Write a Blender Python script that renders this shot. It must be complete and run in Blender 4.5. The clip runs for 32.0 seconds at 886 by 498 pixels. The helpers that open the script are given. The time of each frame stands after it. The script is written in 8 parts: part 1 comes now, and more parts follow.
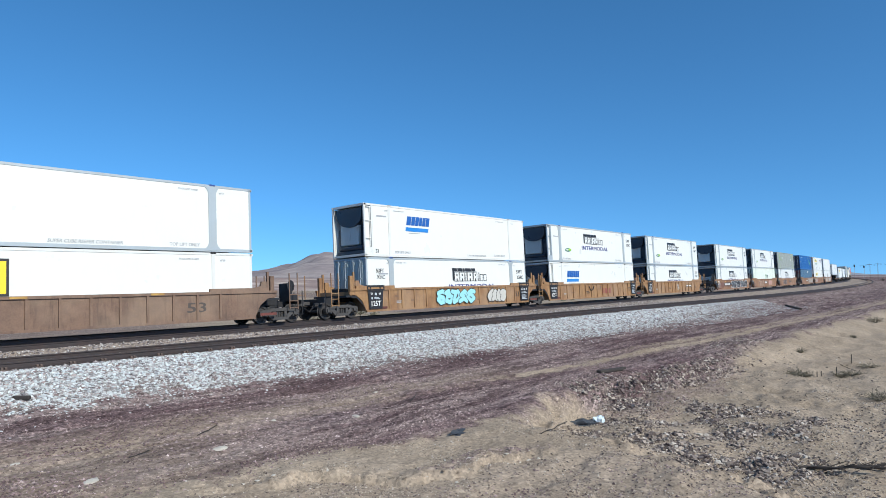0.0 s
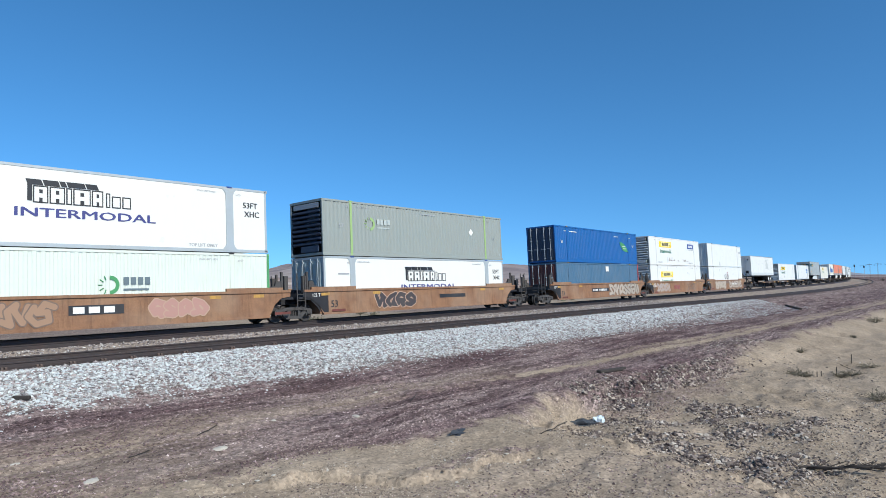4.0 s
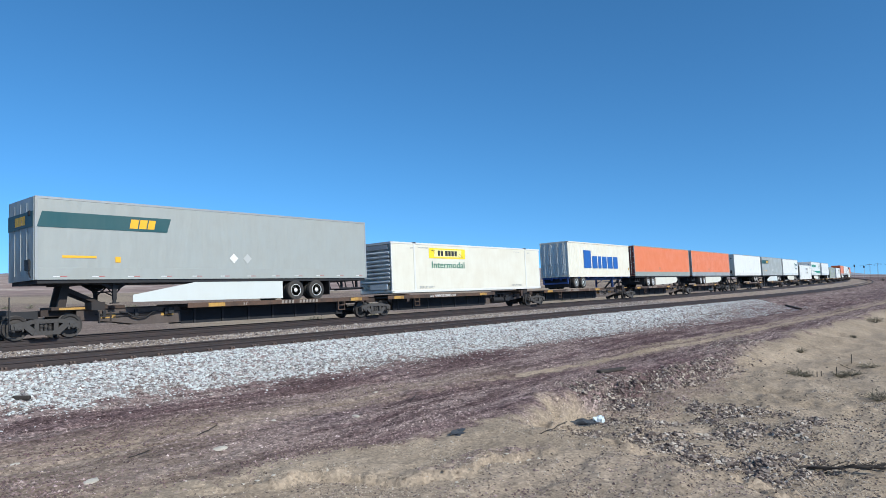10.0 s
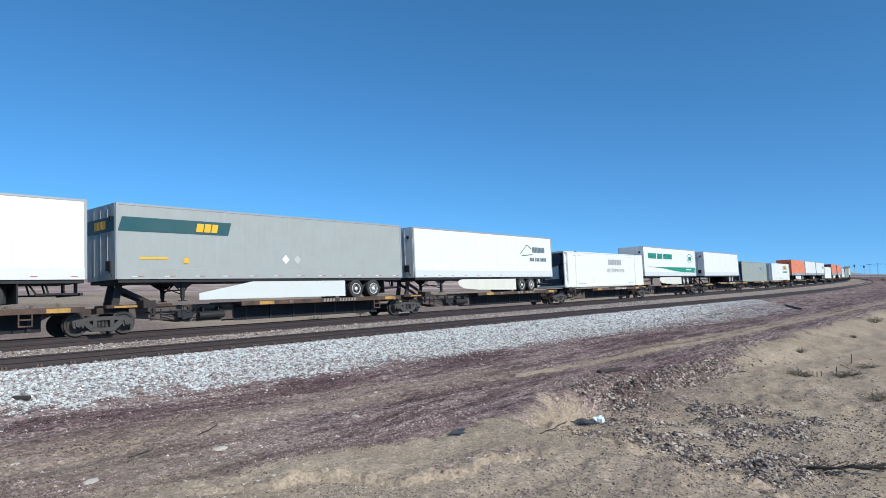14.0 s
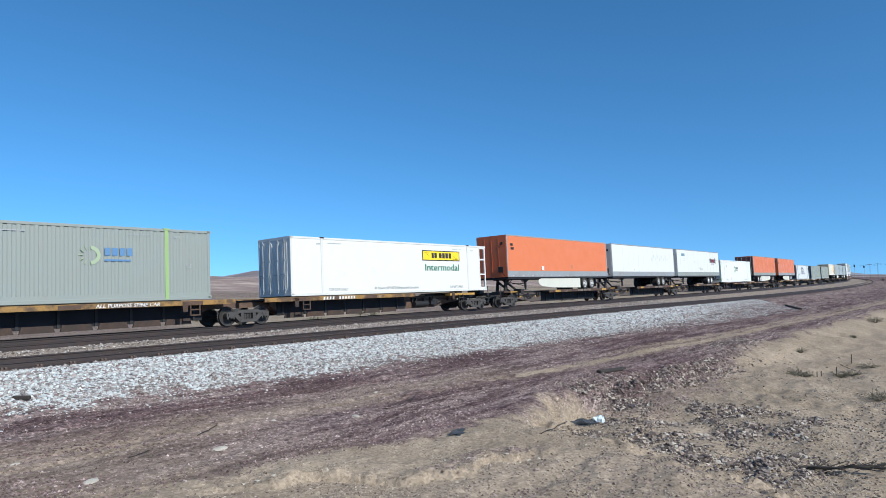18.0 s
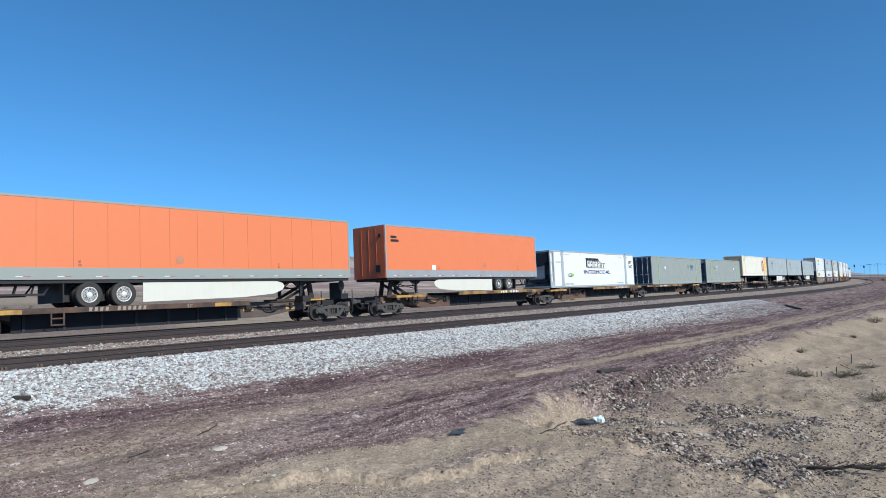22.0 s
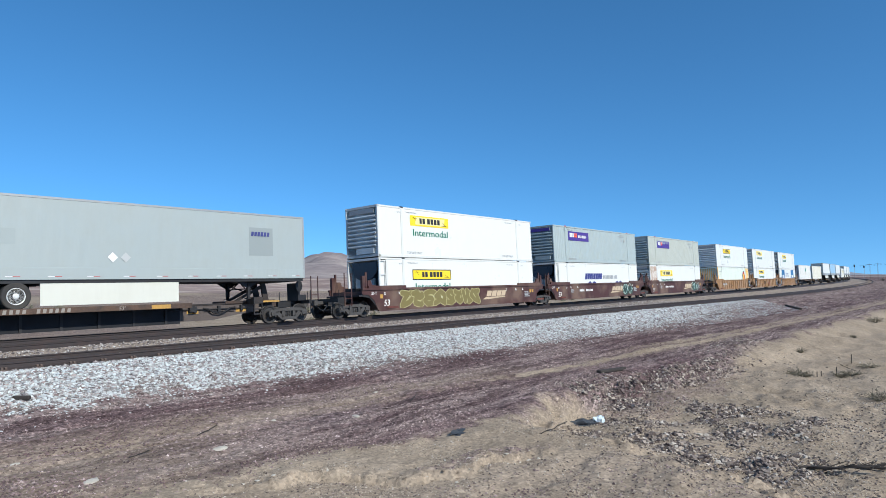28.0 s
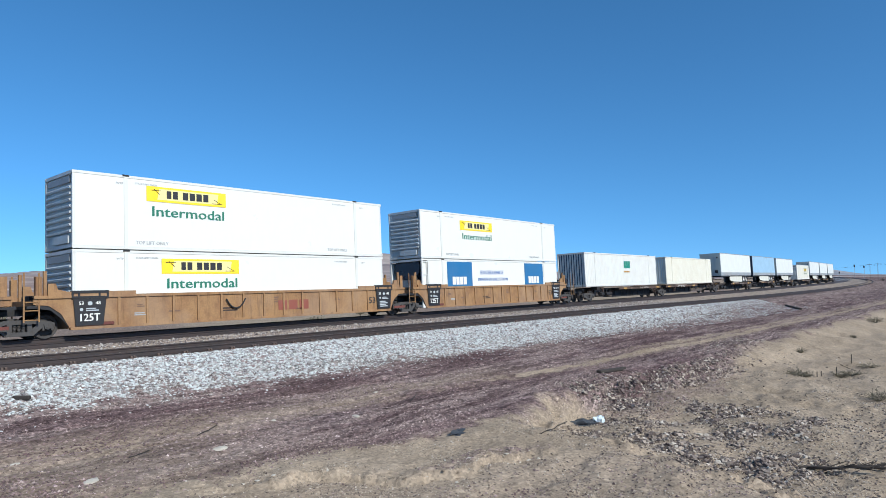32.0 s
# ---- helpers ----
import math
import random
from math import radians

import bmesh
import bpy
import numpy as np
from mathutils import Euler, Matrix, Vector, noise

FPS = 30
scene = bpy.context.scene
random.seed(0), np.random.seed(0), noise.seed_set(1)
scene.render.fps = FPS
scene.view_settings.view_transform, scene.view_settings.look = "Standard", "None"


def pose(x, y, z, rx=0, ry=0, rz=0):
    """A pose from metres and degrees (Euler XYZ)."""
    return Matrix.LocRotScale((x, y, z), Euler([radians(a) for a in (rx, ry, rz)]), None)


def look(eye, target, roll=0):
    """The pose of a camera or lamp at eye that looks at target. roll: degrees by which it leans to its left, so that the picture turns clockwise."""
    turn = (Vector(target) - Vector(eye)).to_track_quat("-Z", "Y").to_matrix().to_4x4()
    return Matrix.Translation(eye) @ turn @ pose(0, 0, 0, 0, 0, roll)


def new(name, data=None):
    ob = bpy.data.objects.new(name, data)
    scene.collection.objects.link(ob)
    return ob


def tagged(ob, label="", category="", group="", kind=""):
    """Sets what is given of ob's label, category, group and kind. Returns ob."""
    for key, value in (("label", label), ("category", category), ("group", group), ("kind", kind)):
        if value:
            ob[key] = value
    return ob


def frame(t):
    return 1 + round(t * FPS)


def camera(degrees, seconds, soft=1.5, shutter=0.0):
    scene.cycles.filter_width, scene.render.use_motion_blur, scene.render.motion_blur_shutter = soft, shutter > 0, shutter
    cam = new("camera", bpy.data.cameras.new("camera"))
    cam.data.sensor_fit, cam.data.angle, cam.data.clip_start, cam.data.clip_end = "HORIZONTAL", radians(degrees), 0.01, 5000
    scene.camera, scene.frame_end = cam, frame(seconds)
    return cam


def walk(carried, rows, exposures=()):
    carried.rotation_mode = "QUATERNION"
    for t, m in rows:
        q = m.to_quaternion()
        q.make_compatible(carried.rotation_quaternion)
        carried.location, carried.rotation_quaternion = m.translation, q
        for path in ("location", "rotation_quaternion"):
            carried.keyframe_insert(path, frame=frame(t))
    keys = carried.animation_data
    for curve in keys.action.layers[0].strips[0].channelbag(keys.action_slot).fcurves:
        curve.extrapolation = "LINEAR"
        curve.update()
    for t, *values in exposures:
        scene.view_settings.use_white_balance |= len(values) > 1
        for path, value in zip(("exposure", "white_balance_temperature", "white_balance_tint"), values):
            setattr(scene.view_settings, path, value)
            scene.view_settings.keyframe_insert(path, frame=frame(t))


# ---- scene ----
EXPOSURE, KELVIN, TINT = 0.41, 6400, 5
SKY_POWER, SUN_POWER = 0.137, 3.5
import colorsys
from itertools import product

# The path of the line: an arc that bends away from the camera, and the train's way along it.
R_ARC, D_ARC, CANT = 2503.6, 27.17, radians(2.98)
EYE = Vector((0, 0, 2.258))
cam = camera(67.67, 32.0, soft=0.5)
view = look(EYE, EYE + Vector((0.76676, 0.64065, 0.04052)), -0.19)
walk(cam, [(0.0, view), (32.0, view)], exposures=[(0.0, EXPOSURE, KELVIN, TINT), (32.0, EXPOSURE, KELVIN, TINT)])

# ---- light ----
SUN_EL, SUN_AZ = radians(37), radians(184)     # azimuth clockwise from +y
world = bpy.data.worlds.new("desert_sky")
scene.world = world
world.use_nodes = True
wn, wl = world.node_tree.nodes, world.node_tree.links
wn.clear()
sky = wn.new("ShaderNodeTexSky")
sky.sky_type, sky.sun_disc = "NISHITA", False
sky.sun_elevation, sky.sun_rotation = SUN_EL, SUN_AZ
sky.altitude, sky.air_density, sky.dust_density, sky.ozone_density = 1800, 0.8, 2.2, 7.5
bg, wo = wn.new("ShaderNodeBackground"), wn.new("ShaderNodeOutputWorld")
bg.inputs["Strength"].default_value = SKY_POWER
deep = wn.new("ShaderNodeHueSaturation")      # the dry high desert air: a deeper blue
deep.inputs["Saturation"].default_value = 1.10
deep.inputs["Hue"].default_value = 0.491
where, lift, unit = wn.new("ShaderNodeTexCoord"), wn.new("ShaderNodeMapping"), wn.new("ShaderNodeVectorMath")
lift.inputs["Location"].default_value, lift.inputs["Scale"].default_value = (0, 0, 0.09), (1, 1, 0.95)     # clear air down to the horizon
unit.operation = "NORMALIZE"
wl.new(where.outputs["Generated"], lift.inputs["Vector"])
wl.new(lift.outputs[0], unit.inputs[0])
wl.new(unit.outputs[0], sky.inputs["Vector"])
wl.new(sky.outputs[0], deep.inputs["Color"])
wl.new(deep.outputs[0], bg.inputs["Color"])
wl.new(bg.outputs[0], wo.inputs["Surface"])
sun_way = Vector((math.sin(SUN_AZ) * math.cos(SUN_EL), math.cos(SUN_AZ) * math.cos(SUN_EL), math.sin(SUN_EL)))
sun = new("sun", bpy.data.lights.new("sun", "SUN"))
sun.data.energy, sun.data.angle, sun.data.color = SUN_POWER, radians(0.53), (1.0, 0.955, 0.88)
sun.matrix_world = sun_way.to_track_quat("Z", "Y").to_matrix().to_4x4()


# ---- the train's way ----
def gone(t):
    """Metres the train has rolled by t."""
    return 26.35 * t - 0.031 * t * t


def rail_pose(s, a=0.0):
    """The pose of a thing on the train's track at arc length s, a metres towards the camera."""
    th = s / R_ARC
    m = pose((R_ARC + a) * math.sin(th), D_ARC + R_ARC - (R_ARC + a) * math.cos(th), 0)
    return m @ Matrix.Rotation(th, 4, "Z") @ Matrix.Rotation(-CANT, 4, "X")


MOVERS, SPINNERS = [], []


def rides(thing, u, h=0.0, mid=0.0):
    """The thing rolls with the train: u metres behind its zero mark, h metres above the rail, square to the line at mid."""
    MOVERS.append((thing, u + mid, h, mid))
    thing.matrix_basis = rail_pose(u + mid) @ pose(-mid, 0, h)
    return thing


# ---- materials ----
def nodes_of(name):
    m = bpy.data.materials.new(name)
    m.use_nodes = True
    return m, m.node_tree.nodes, m.node_tree.links, m.node_tree.nodes["Principled BSDF"]


def noise_node(n, l, scale, detail=4.0, vec=None, rough=0.55):
    x = n.new("ShaderNodeTexNoise")
    x.inputs["Scale"].default_value, x.inputs["Detail"].default_value = scale, detail
    x.inputs["Roughness"].default_value = rough
    if vec is not None:
        l.new(vec, x.inputs["Vector"])
    return x


def ramp(n, l, src, stops):
    r = n.new("ShaderNodeValToRGB")
    el = r.color_ramp.elements
    while len(el) > len(stops):
        el.remove(el[-1])
    while len(el) < len(stops):
        el.new(0.5)
    for e, (p, c) in zip(el, stops):
        e.position = p
        e.color = (c, c, c, 1) if isinstance(c, (int, float)) else (*c, 1)
    l.new(src, r.inputs[0])
    return r


def mix(n, l, fac, a, b, mode="MIX"):
    x = n.new("ShaderNodeMix")
    x.data_type, x.blend_type = "RGBA", mode
    for i, v in ((0, fac), (6, a), (7, b)):
        sock = x.inputs[i]
        if isinstance(v, (int, float)):
            sock.default_value = v if i == 0 else (v, v, v, 1)
        elif isinstance(v, tuple):
            sock.default_value = (*v, 1)
        else:
            l.new(v, sock)
    return x.outputs[2]


def painted(name, col, rough=0.45, dirt=0.25, dirt_col=(0.16, 0.12, 0.09), metal=0.0, scale=1.0, bump=0.02, streak=0.5, wave=0.0):
    """Paint with patchy dirt, vertical streaks and fine relief."""
    m, n, l, b = nodes_of(name)
    tc = n.new("ShaderNodeTexCoord")
    mp = n.new("ShaderNodeMapping")
    mp.inputs["Scale"].default_value = (1.0, 1.0, 0.12)
    oi = n.new("ShaderNodeObjectInfo")
    add = n.new("ShaderNodeVectorMath")
    add.operation = "ADD"
    l.new(tc.outputs["Object"], add.inputs[0])
    l.new(oi.outputs["Random"], add.inputs[1])
    l.new(add.outputs[0], mp.inputs["Vector"])
    streaks = noise_node(n, l, 5 * scale, 5, mp.outputs[0], 0.65)
    patch = noise_node(n, l, 0.9 * scale, 5, add.outputs[0], 0.6)
    grain = noise_node(n, l, 40 * scale, 3, add.outputs[0])
    f1 = ramp(n, l, streaks.outputs[0], [(0.45, 0.0), (0.8, streak * dirt)])
    f2 = ramp(n, l, patch.outputs[0], [(0.4, 0.0), (0.85, dirt)])
    c = mix(n, l, f1.outputs[0], col, dirt_col)
    c = mix(n, l, f2.outputs[0], c, dirt_col)
    l.new(c, b.inputs["Base Color"])
    rr = ramp(n, l, patch.outputs[0], [(0.3, max(rough - 0.1, 0.05)), (0.8, min(rough + 0.25, 1.0))])
    l.new(rr.outputs[0], b.inputs["Roughness"])
    b.inputs["Metallic"].default_value = metal
    bp = n.new("ShaderNodeBump")
    bp.inputs["Strength"].default_value, bp.inputs["Distance"].default_value = 0.25, bump
    l.new(grain.outputs[0], bp.inputs["Height"])
    if wave:                                  # thin sheet that buckles between its posts
        mq = n.new("ShaderNodeMapping")
        mq.inputs["Scale"].default_value, mq.inputs["Rotation"].default_value = (1.0, 1.0, 0.3), (0, 0.25, 0)
        l.new(add.outputs[0], mq.inputs["Vector"])
        buckle = noise_node(n, l, 2.6, 2, mq.outputs[0], 0.4)
        bw = n.new("ShaderNodeBump")
        bw.inputs["Strength"].default_value, bw.inputs["Distance"].default_value = 0.6, wave
        l.new(buckle.outputs[0], bw.inputs["Height"])
        l.new(bw.outputs[0], bp.inputs["Normal"])
    l.new(bp.outputs[0], b.inputs["Normal"])
    return m


def rusty(name, col, rust=(0.13, 0.055, 0.028), amount=0.5, rough=0.75, metal=0.0, lo=0.42, hi=0.62, runs=0.0):
    """Old paint on steel with rust patches and soot."""
    m, n, l, b = nodes_of(name)
    tc = n.new("ShaderNodeTexCoord")
    oi = n.new("ShaderNodeObjectInfo")
    add = n.new("ShaderNodeVectorMath")
    add.operation = "ADD"
    l.new(tc.outputs["Object"], add.inputs[0])
    l.new(oi.outputs["Random"], add.inputs[1])
    big = noise_node(n, l, 1.3, 6, add.outputs[0], 0.65)
    fine = noise_node(n, l, 18, 5, add.outputs[0], 0.6)
    f = ramp(n, l, big.outputs[0], [(lo, 0.0), (hi, amount)])
    c = mix(n, l, f.outputs[0], col, rust)
    g = ramp(n, l, fine.outputs[0], [(0.35, 0.0), (0.75, 0.35)])
    c = mix(n, l, g.outputs[0], c, tuple(v * 0.45 for v in rust))
    if runs:                                      # stains that ran down, and dust that settled
        tall = n.new("ShaderNodeMapping")
        tall.inputs["Scale"].default_value = (1.0, 1.0, 0.09)
        l.new(add.outputs[0], tall.inputs["Vector"])
        st = noise_node(n, l, 5.5, 4, tall.outputs[0], 0.7)
        c = mix(n, l, ramp(n, l, st.outputs[0], [(0.52, 0.0), (0.68, runs)]).outputs[0], c, tuple(v * 0.6 for v in rust))
        wide = noise_node(n, l, 0.55, 3, add.outputs[0], 0.5)
        c = mix(n, l, ramp(n, l, wide.outputs[0], [(0.45, 0.0), (0.65, 0.3)]).outputs[0], c, (0.36, 0.26, 0.18))
    l.new(c, b.inputs["Base Color"])
    b.inputs["Roughness"].default_value, b.inputs["Metallic"].default_value = rough, metal
    bp = n.new("ShaderNodeBump")
    bp.inputs["Strength"].default_value, bp.inputs["Distance"].default_value = 0.4, 0.01
    l.new(fine.outputs[0], bp.inputs["Height"])
    l.new(bp.outputs[0], b.inputs["Normal"])
    return m


def stone(name, stops, rough=0.9, scale=30.0):
    """Stones: each island of the mesh has its own tone."""
    m, n, l, b = nodes_of(name)
    ge = n.new("ShaderNodeNewGeometry")
    tc = n.new("ShaderNodeTexCoord")
    r = ramp(n, l, ge.outputs["Random Per Island"], stops)
    g = noise_node(n, l, scale, 3, tc.outputs["Object"])
    f = ramp(n, l, g.outputs[0], [(0.3, 0.75), (0.7, 1.1)])
    c = mix(n, l, 1.0, r.outputs[0], f.outputs[0], "MULTIPLY")
    l.new(c, b.inputs["Base Color"])
    b.inputs["Roughness"].default_value = rough
    return m


# ---- mesh helpers ----
def box(bm, x0, x1, y0, y1, z0, z1):
    v = [bm.verts.new((x, y, z)) for x, y, z in product((x0, x1), (y0, y1), (z0, z1))]
    for f in ((0, 1, 3, 2), (4, 6, 7, 5), (0, 4, 5, 1), (2, 3, 7, 6), (0, 2, 6, 4), (1, 5, 7, 3)):
        bm.faces.new([v[i] for i in f])
    return v


def bevel_box(bm, x0, x1, y0, y1, z0, z1, w=0.01):
    tmp = bmesh.new()
    box(tmp, x0, x1, y0, y1, z0, z1)
    bmesh.ops.bevel(tmp, geom=tmp.edges[:], offset=w, segments=1, affect="EDGES")
    add_bm(bm, tmp)


def add_bm(bm, tmp, m=None):
    at = {v: bm.verts.new(m @ v.co if m else v.co) for v in tmp.verts}
    for f in tmp.faces:
        bm.faces.new([at[v] for v in f.verts])
    tmp.free()


def prism(bm, pts, y0, y1):
    """A plate of the outline pts (x, z) from y0 to y1."""
    a = [bm.verts.new((x, y0, z)) for x, z in pts]
    b = [bm.verts.new((x, y1, z)) for x, z in pts]
    n = len(pts)
    bm.faces.new(a)
    bm.faces.new(b[::-1])
    for i in range(n):
        bm.faces.new((a[i], b[i], b[(i + 1) % n], a[(i + 1) % n]))


def rod(bm, p, q, r, n=8, r2=None):
    p, q = Vector(p), Vector(q)
    d = q - p
    m = Matrix.Translation((p + q) / 2) @ d.to_track_quat("Z", "Y").to_matrix().to_4x4()
    bmesh.ops.create_cone(bm, cap_ends=True, segments=n, radius1=r, radius2=r if r2 is None else r2, depth=d.length, matrix=m)


def lathe(bm, prof, n=24, axis="Y"):
    """Turns the profile (radius, along) round the Y axis."""
    rings = []
    for r, y in prof:
        rings.append([bm.verts.new((r * math.cos(2 * math.pi * k / n), y, r * math.sin(2 * math.pi * k / n))) for k in range(n)])
    for a, b in zip(rings, rings[1:]):
        for k in range(n):
            bm.faces.new((a[k], a[(k + 1) % n], b[(k + 1) % n], b[k]))
    bm.faces.new(rings[0][::-1])
    bm.faces.new(rings[-1])


KEPT = {}


def shared(key, make, material):
    """One mesh for all alike pieces."""
    k = (key, material.name)
    if k not in KEPT:
        bm = bmesh.new()
        make(bm)
        bmesh.ops.recalc_face_normals(bm, faces=bm.faces[:])
        me = bpy.data.meshes.new(str(key if isinstance(key, str) else key[0]))
        bm.to_mesh(me)
        bm.free()
        me.materials.append(material)
        KEPT[k] = me
    return KEPT[k]


def part(name, key, make, material, parent, label="", at=(0, 0, 0), turn=None):
    ob = new(name, shared(key, make, material))
    ob.parent = parent
    ob.matrix_basis = Matrix.Translation(at) @ (turn if turn else Matrix())
    if label:
        tagged(ob, label)
    return ob


def empty(name, label, category, group="", kind=""):
    e = new(name)
    e.empty_display_size = 0.3
    return tagged(e, label, category, group, kind)

# ---- ground ----
def smooth(e0, e1, x):
    k = np.clip((x - e0) / (e1 - e0), 0, 1)
    return k * k * (3 - 2 * k)


def lattice(x, y, seed):
    """Smooth value noise in -1..1 on arrays."""
    rng = np.random.RandomState(seed)
    tab = rng.rand(256, 256) * 2 - 1
    xi, yi = np.floor(x).astype(int), np.floor(y).astype(int)
    fx, fy = x - xi, y - yi
    fx, fy = fx * fx * (3 - 2 * fx), fy * fy * (3 - 2 * fy)
    a, b = tab[xi % 256, yi % 256], tab[(xi + 1) % 256, yi % 256]
    c, d = tab[xi % 256, (yi + 1) % 256], tab[(xi + 1) % 256, (yi + 1) % 256]
    return (a * (1 - fx) + b * fx) * (1 - fy) + (c * (1 - fx) + d * fx) * fy


def fbm(x, y, seed, octaves=4):
    return sum(lattice(x * 2 ** k, y * 2 ** k, seed + k) * 0.5 ** k for k in range(octaves))


def line_coords(x, y):
    """Arc length along the train's track and offset from it towards the camera."""
    r = np.hypot(x, D_ARC + R_ARC - y)
    return R_ARC * np.arctan2(x, D_ARC + R_ARC - y), r - R_ARC


def siding(x):
    """Centre line of the empty track: it runs off from the train's track and then bends along with it."""
    near = 20.86 - 0.0215 * x + np.clip(x - 45, 0, 138) ** 2 / 2600
    gap = 9.6 - 4.6 * smooth(183, 460, x)
    return np.where(x < 183, near, D_ARC + x * x / (2 * R_ARC) - gap)


def toe_line(x):
    """How far the white ballast of the empty track reaches towards the road."""
    return 3.75 + 0.030 * np.clip(x, 0, 45)


def wash(x, y):
    """How far a place lies inside the dry wash beside the road, 0 to 1."""
    sandy = smooth(25, 33, x)
    edge = 8.95 - 0.016 * np.clip(x - 34, 0, 90) + (1 - 0.7 * sandy) * (0.3 * np.sin(x * 0.45) + 0.3 * fbm(x * 0.7, y * 0.7, 61, 2))
    k = np.clip((edge - y) / (1.35 + 2.2 * sandy), 0, 1)
    return k * k * (3 - 2 * k) * smooth(11.5, 14.6, x + 0.3 * (8.9 - y)) * (1 - smooth(90, 140, x))


def track_bend(x):
    """Middle of the sandy wheel track along the road."""
    return np.interp(x, [0, 16, 20, 27, 36, 47, 64, 84, 200], [12.4, 11.4, 11.05, 10.8, 10.35, 10.15, 9.7, 9.35, 8.2])


def ledge(x, y):
    return 6.6 - 0.26 * (x - 8) + 1.15 * np.clip(7.5 - x, 0, 1.2) + 0.12 * np.sin(x * 2.9) + 0.22 * fbm(x * 1.5, y * 1.5, 51, 3) + 0.07 * fbm(x * 5.5, y * 5.5, 52, 3)


def terrain(x, y):
    s, a = line_coords(x, y)
    r = np.hypot(x, y)
    z = np.where((a < -2) & (np.abs(s) < 1100), np.interp(a, [-90, -25, -5.5, -2], [-2.2, -1.75, -1.7, -0.26]), -0.78)
    d = y - siding(x)
    # ballast of both tracks, joined where they lie close
    bed1 = np.where(a < -5.5, -9, np.interp(a, [-5.5, -2.05, -1.7, 1.0, 2.0, 2.4, 3.6], [-1.7, -0.26, -0.2, -0.2, -0.33, -0.36, -0.85])) + np.clip(a, -1.5, 1.5) * math.sin(CANT)
    shrink = np.where(d < -1.6, 1 / (1 + 0.0085 * np.clip(x, 0, 45)), 1.0)
    bed2 = np.interp(np.where(d < -1.6, -1.6 + (d + 1.6) * shrink, d), [-4.0, -1.95, -1.6, 1.6, 2.1, 4.0], [-0.95, -0.27, -0.19, -0.19, -0.3, -0.55])
    bed2 = np.where(a < -1.5, -9, bed2)
    between = np.where((a > 2.1) & (d > 0), -0.34, -9)
    near = np.abs(s) < 1100
    z = np.where(near, np.maximum.reduce([z, bed1, bed2, between]), z)
    off = d < -3.2
    road = fbm(x * 0.35, y * 0.8, 11, 4) * 0.05 + fbm(x * 1.7, y * 2.6, 12, 3) * 0.025
    # wheel ruts along the road
    ruts = sum(-0.07 * np.exp(-((y - c - track_bend(x)) / 0.16) ** 2) for c in (4.1, 2.4, 0.45, -0.15))
    z = z + np.where(off, road + ruts * smooth(-5, 4, x) , 0)
    z = z + 0.95 * smooth(6.6, 2.6, r)
    # the wash, its broken bank, and the sand bank beyond it
    w = wash(x, y)
    z = z - 0.62 * w + 0.07 * w * fbm(x * 0.6, y * 0.6, 21, 3)
    z = z + 0.24 * smooth(0.1, 0.45, w) * (1 - smooth(0.55, 0.95, w)) * fbm(x * 1.9, y * 1.9, 31, 4) * (1 - 0.8 * smooth(19, 25, x))
    z = z + 0.05 * w * smooth(24, 32, x) * fbm(x * 0.3, y * 0.5, 41, 3)
    # a sandy shelf under the road's edge
    z = z + 0.11 * np.exp(-((x - 14.9) / 1.0) ** 2 - ((y - 8.7) / 0.4) ** 2)
    # a crumbling sand ledge before the camera
    led = ledge(x, y)
    z = z - 0.12 * smooth(0.05, -0.05, y - led) * smooth(10.6, 9.2, x) * smooth(4.6, 6.6, x)
    z = z + 0.05 * np.exp(-((y - led - 0.35) / 0.3) ** 2) * fbm(x * 3.1, y * 3.1, 53, 3) * smooth(10.6, 9.2, x)
    grit = fbm(x * 2.4, y * 3.4, 73, 4) * 0.03 * smooth(11, 22, r) + fbm(x * 5.0, y * 5.0, 71, 3) * 0.012 + fbm(x * 1.2, y * 1.2, 72, 3) * 0.012
    z = z + np.where((r < 60) & off, grit, 0)
    far = smooth(150, 900, r)
    z = z + far * (2.0 * fbm(x * 0.003, y * 0.003, 81, 3) - 1.0) * np.where(np.abs(a) > 25, 1, 0)
    return z


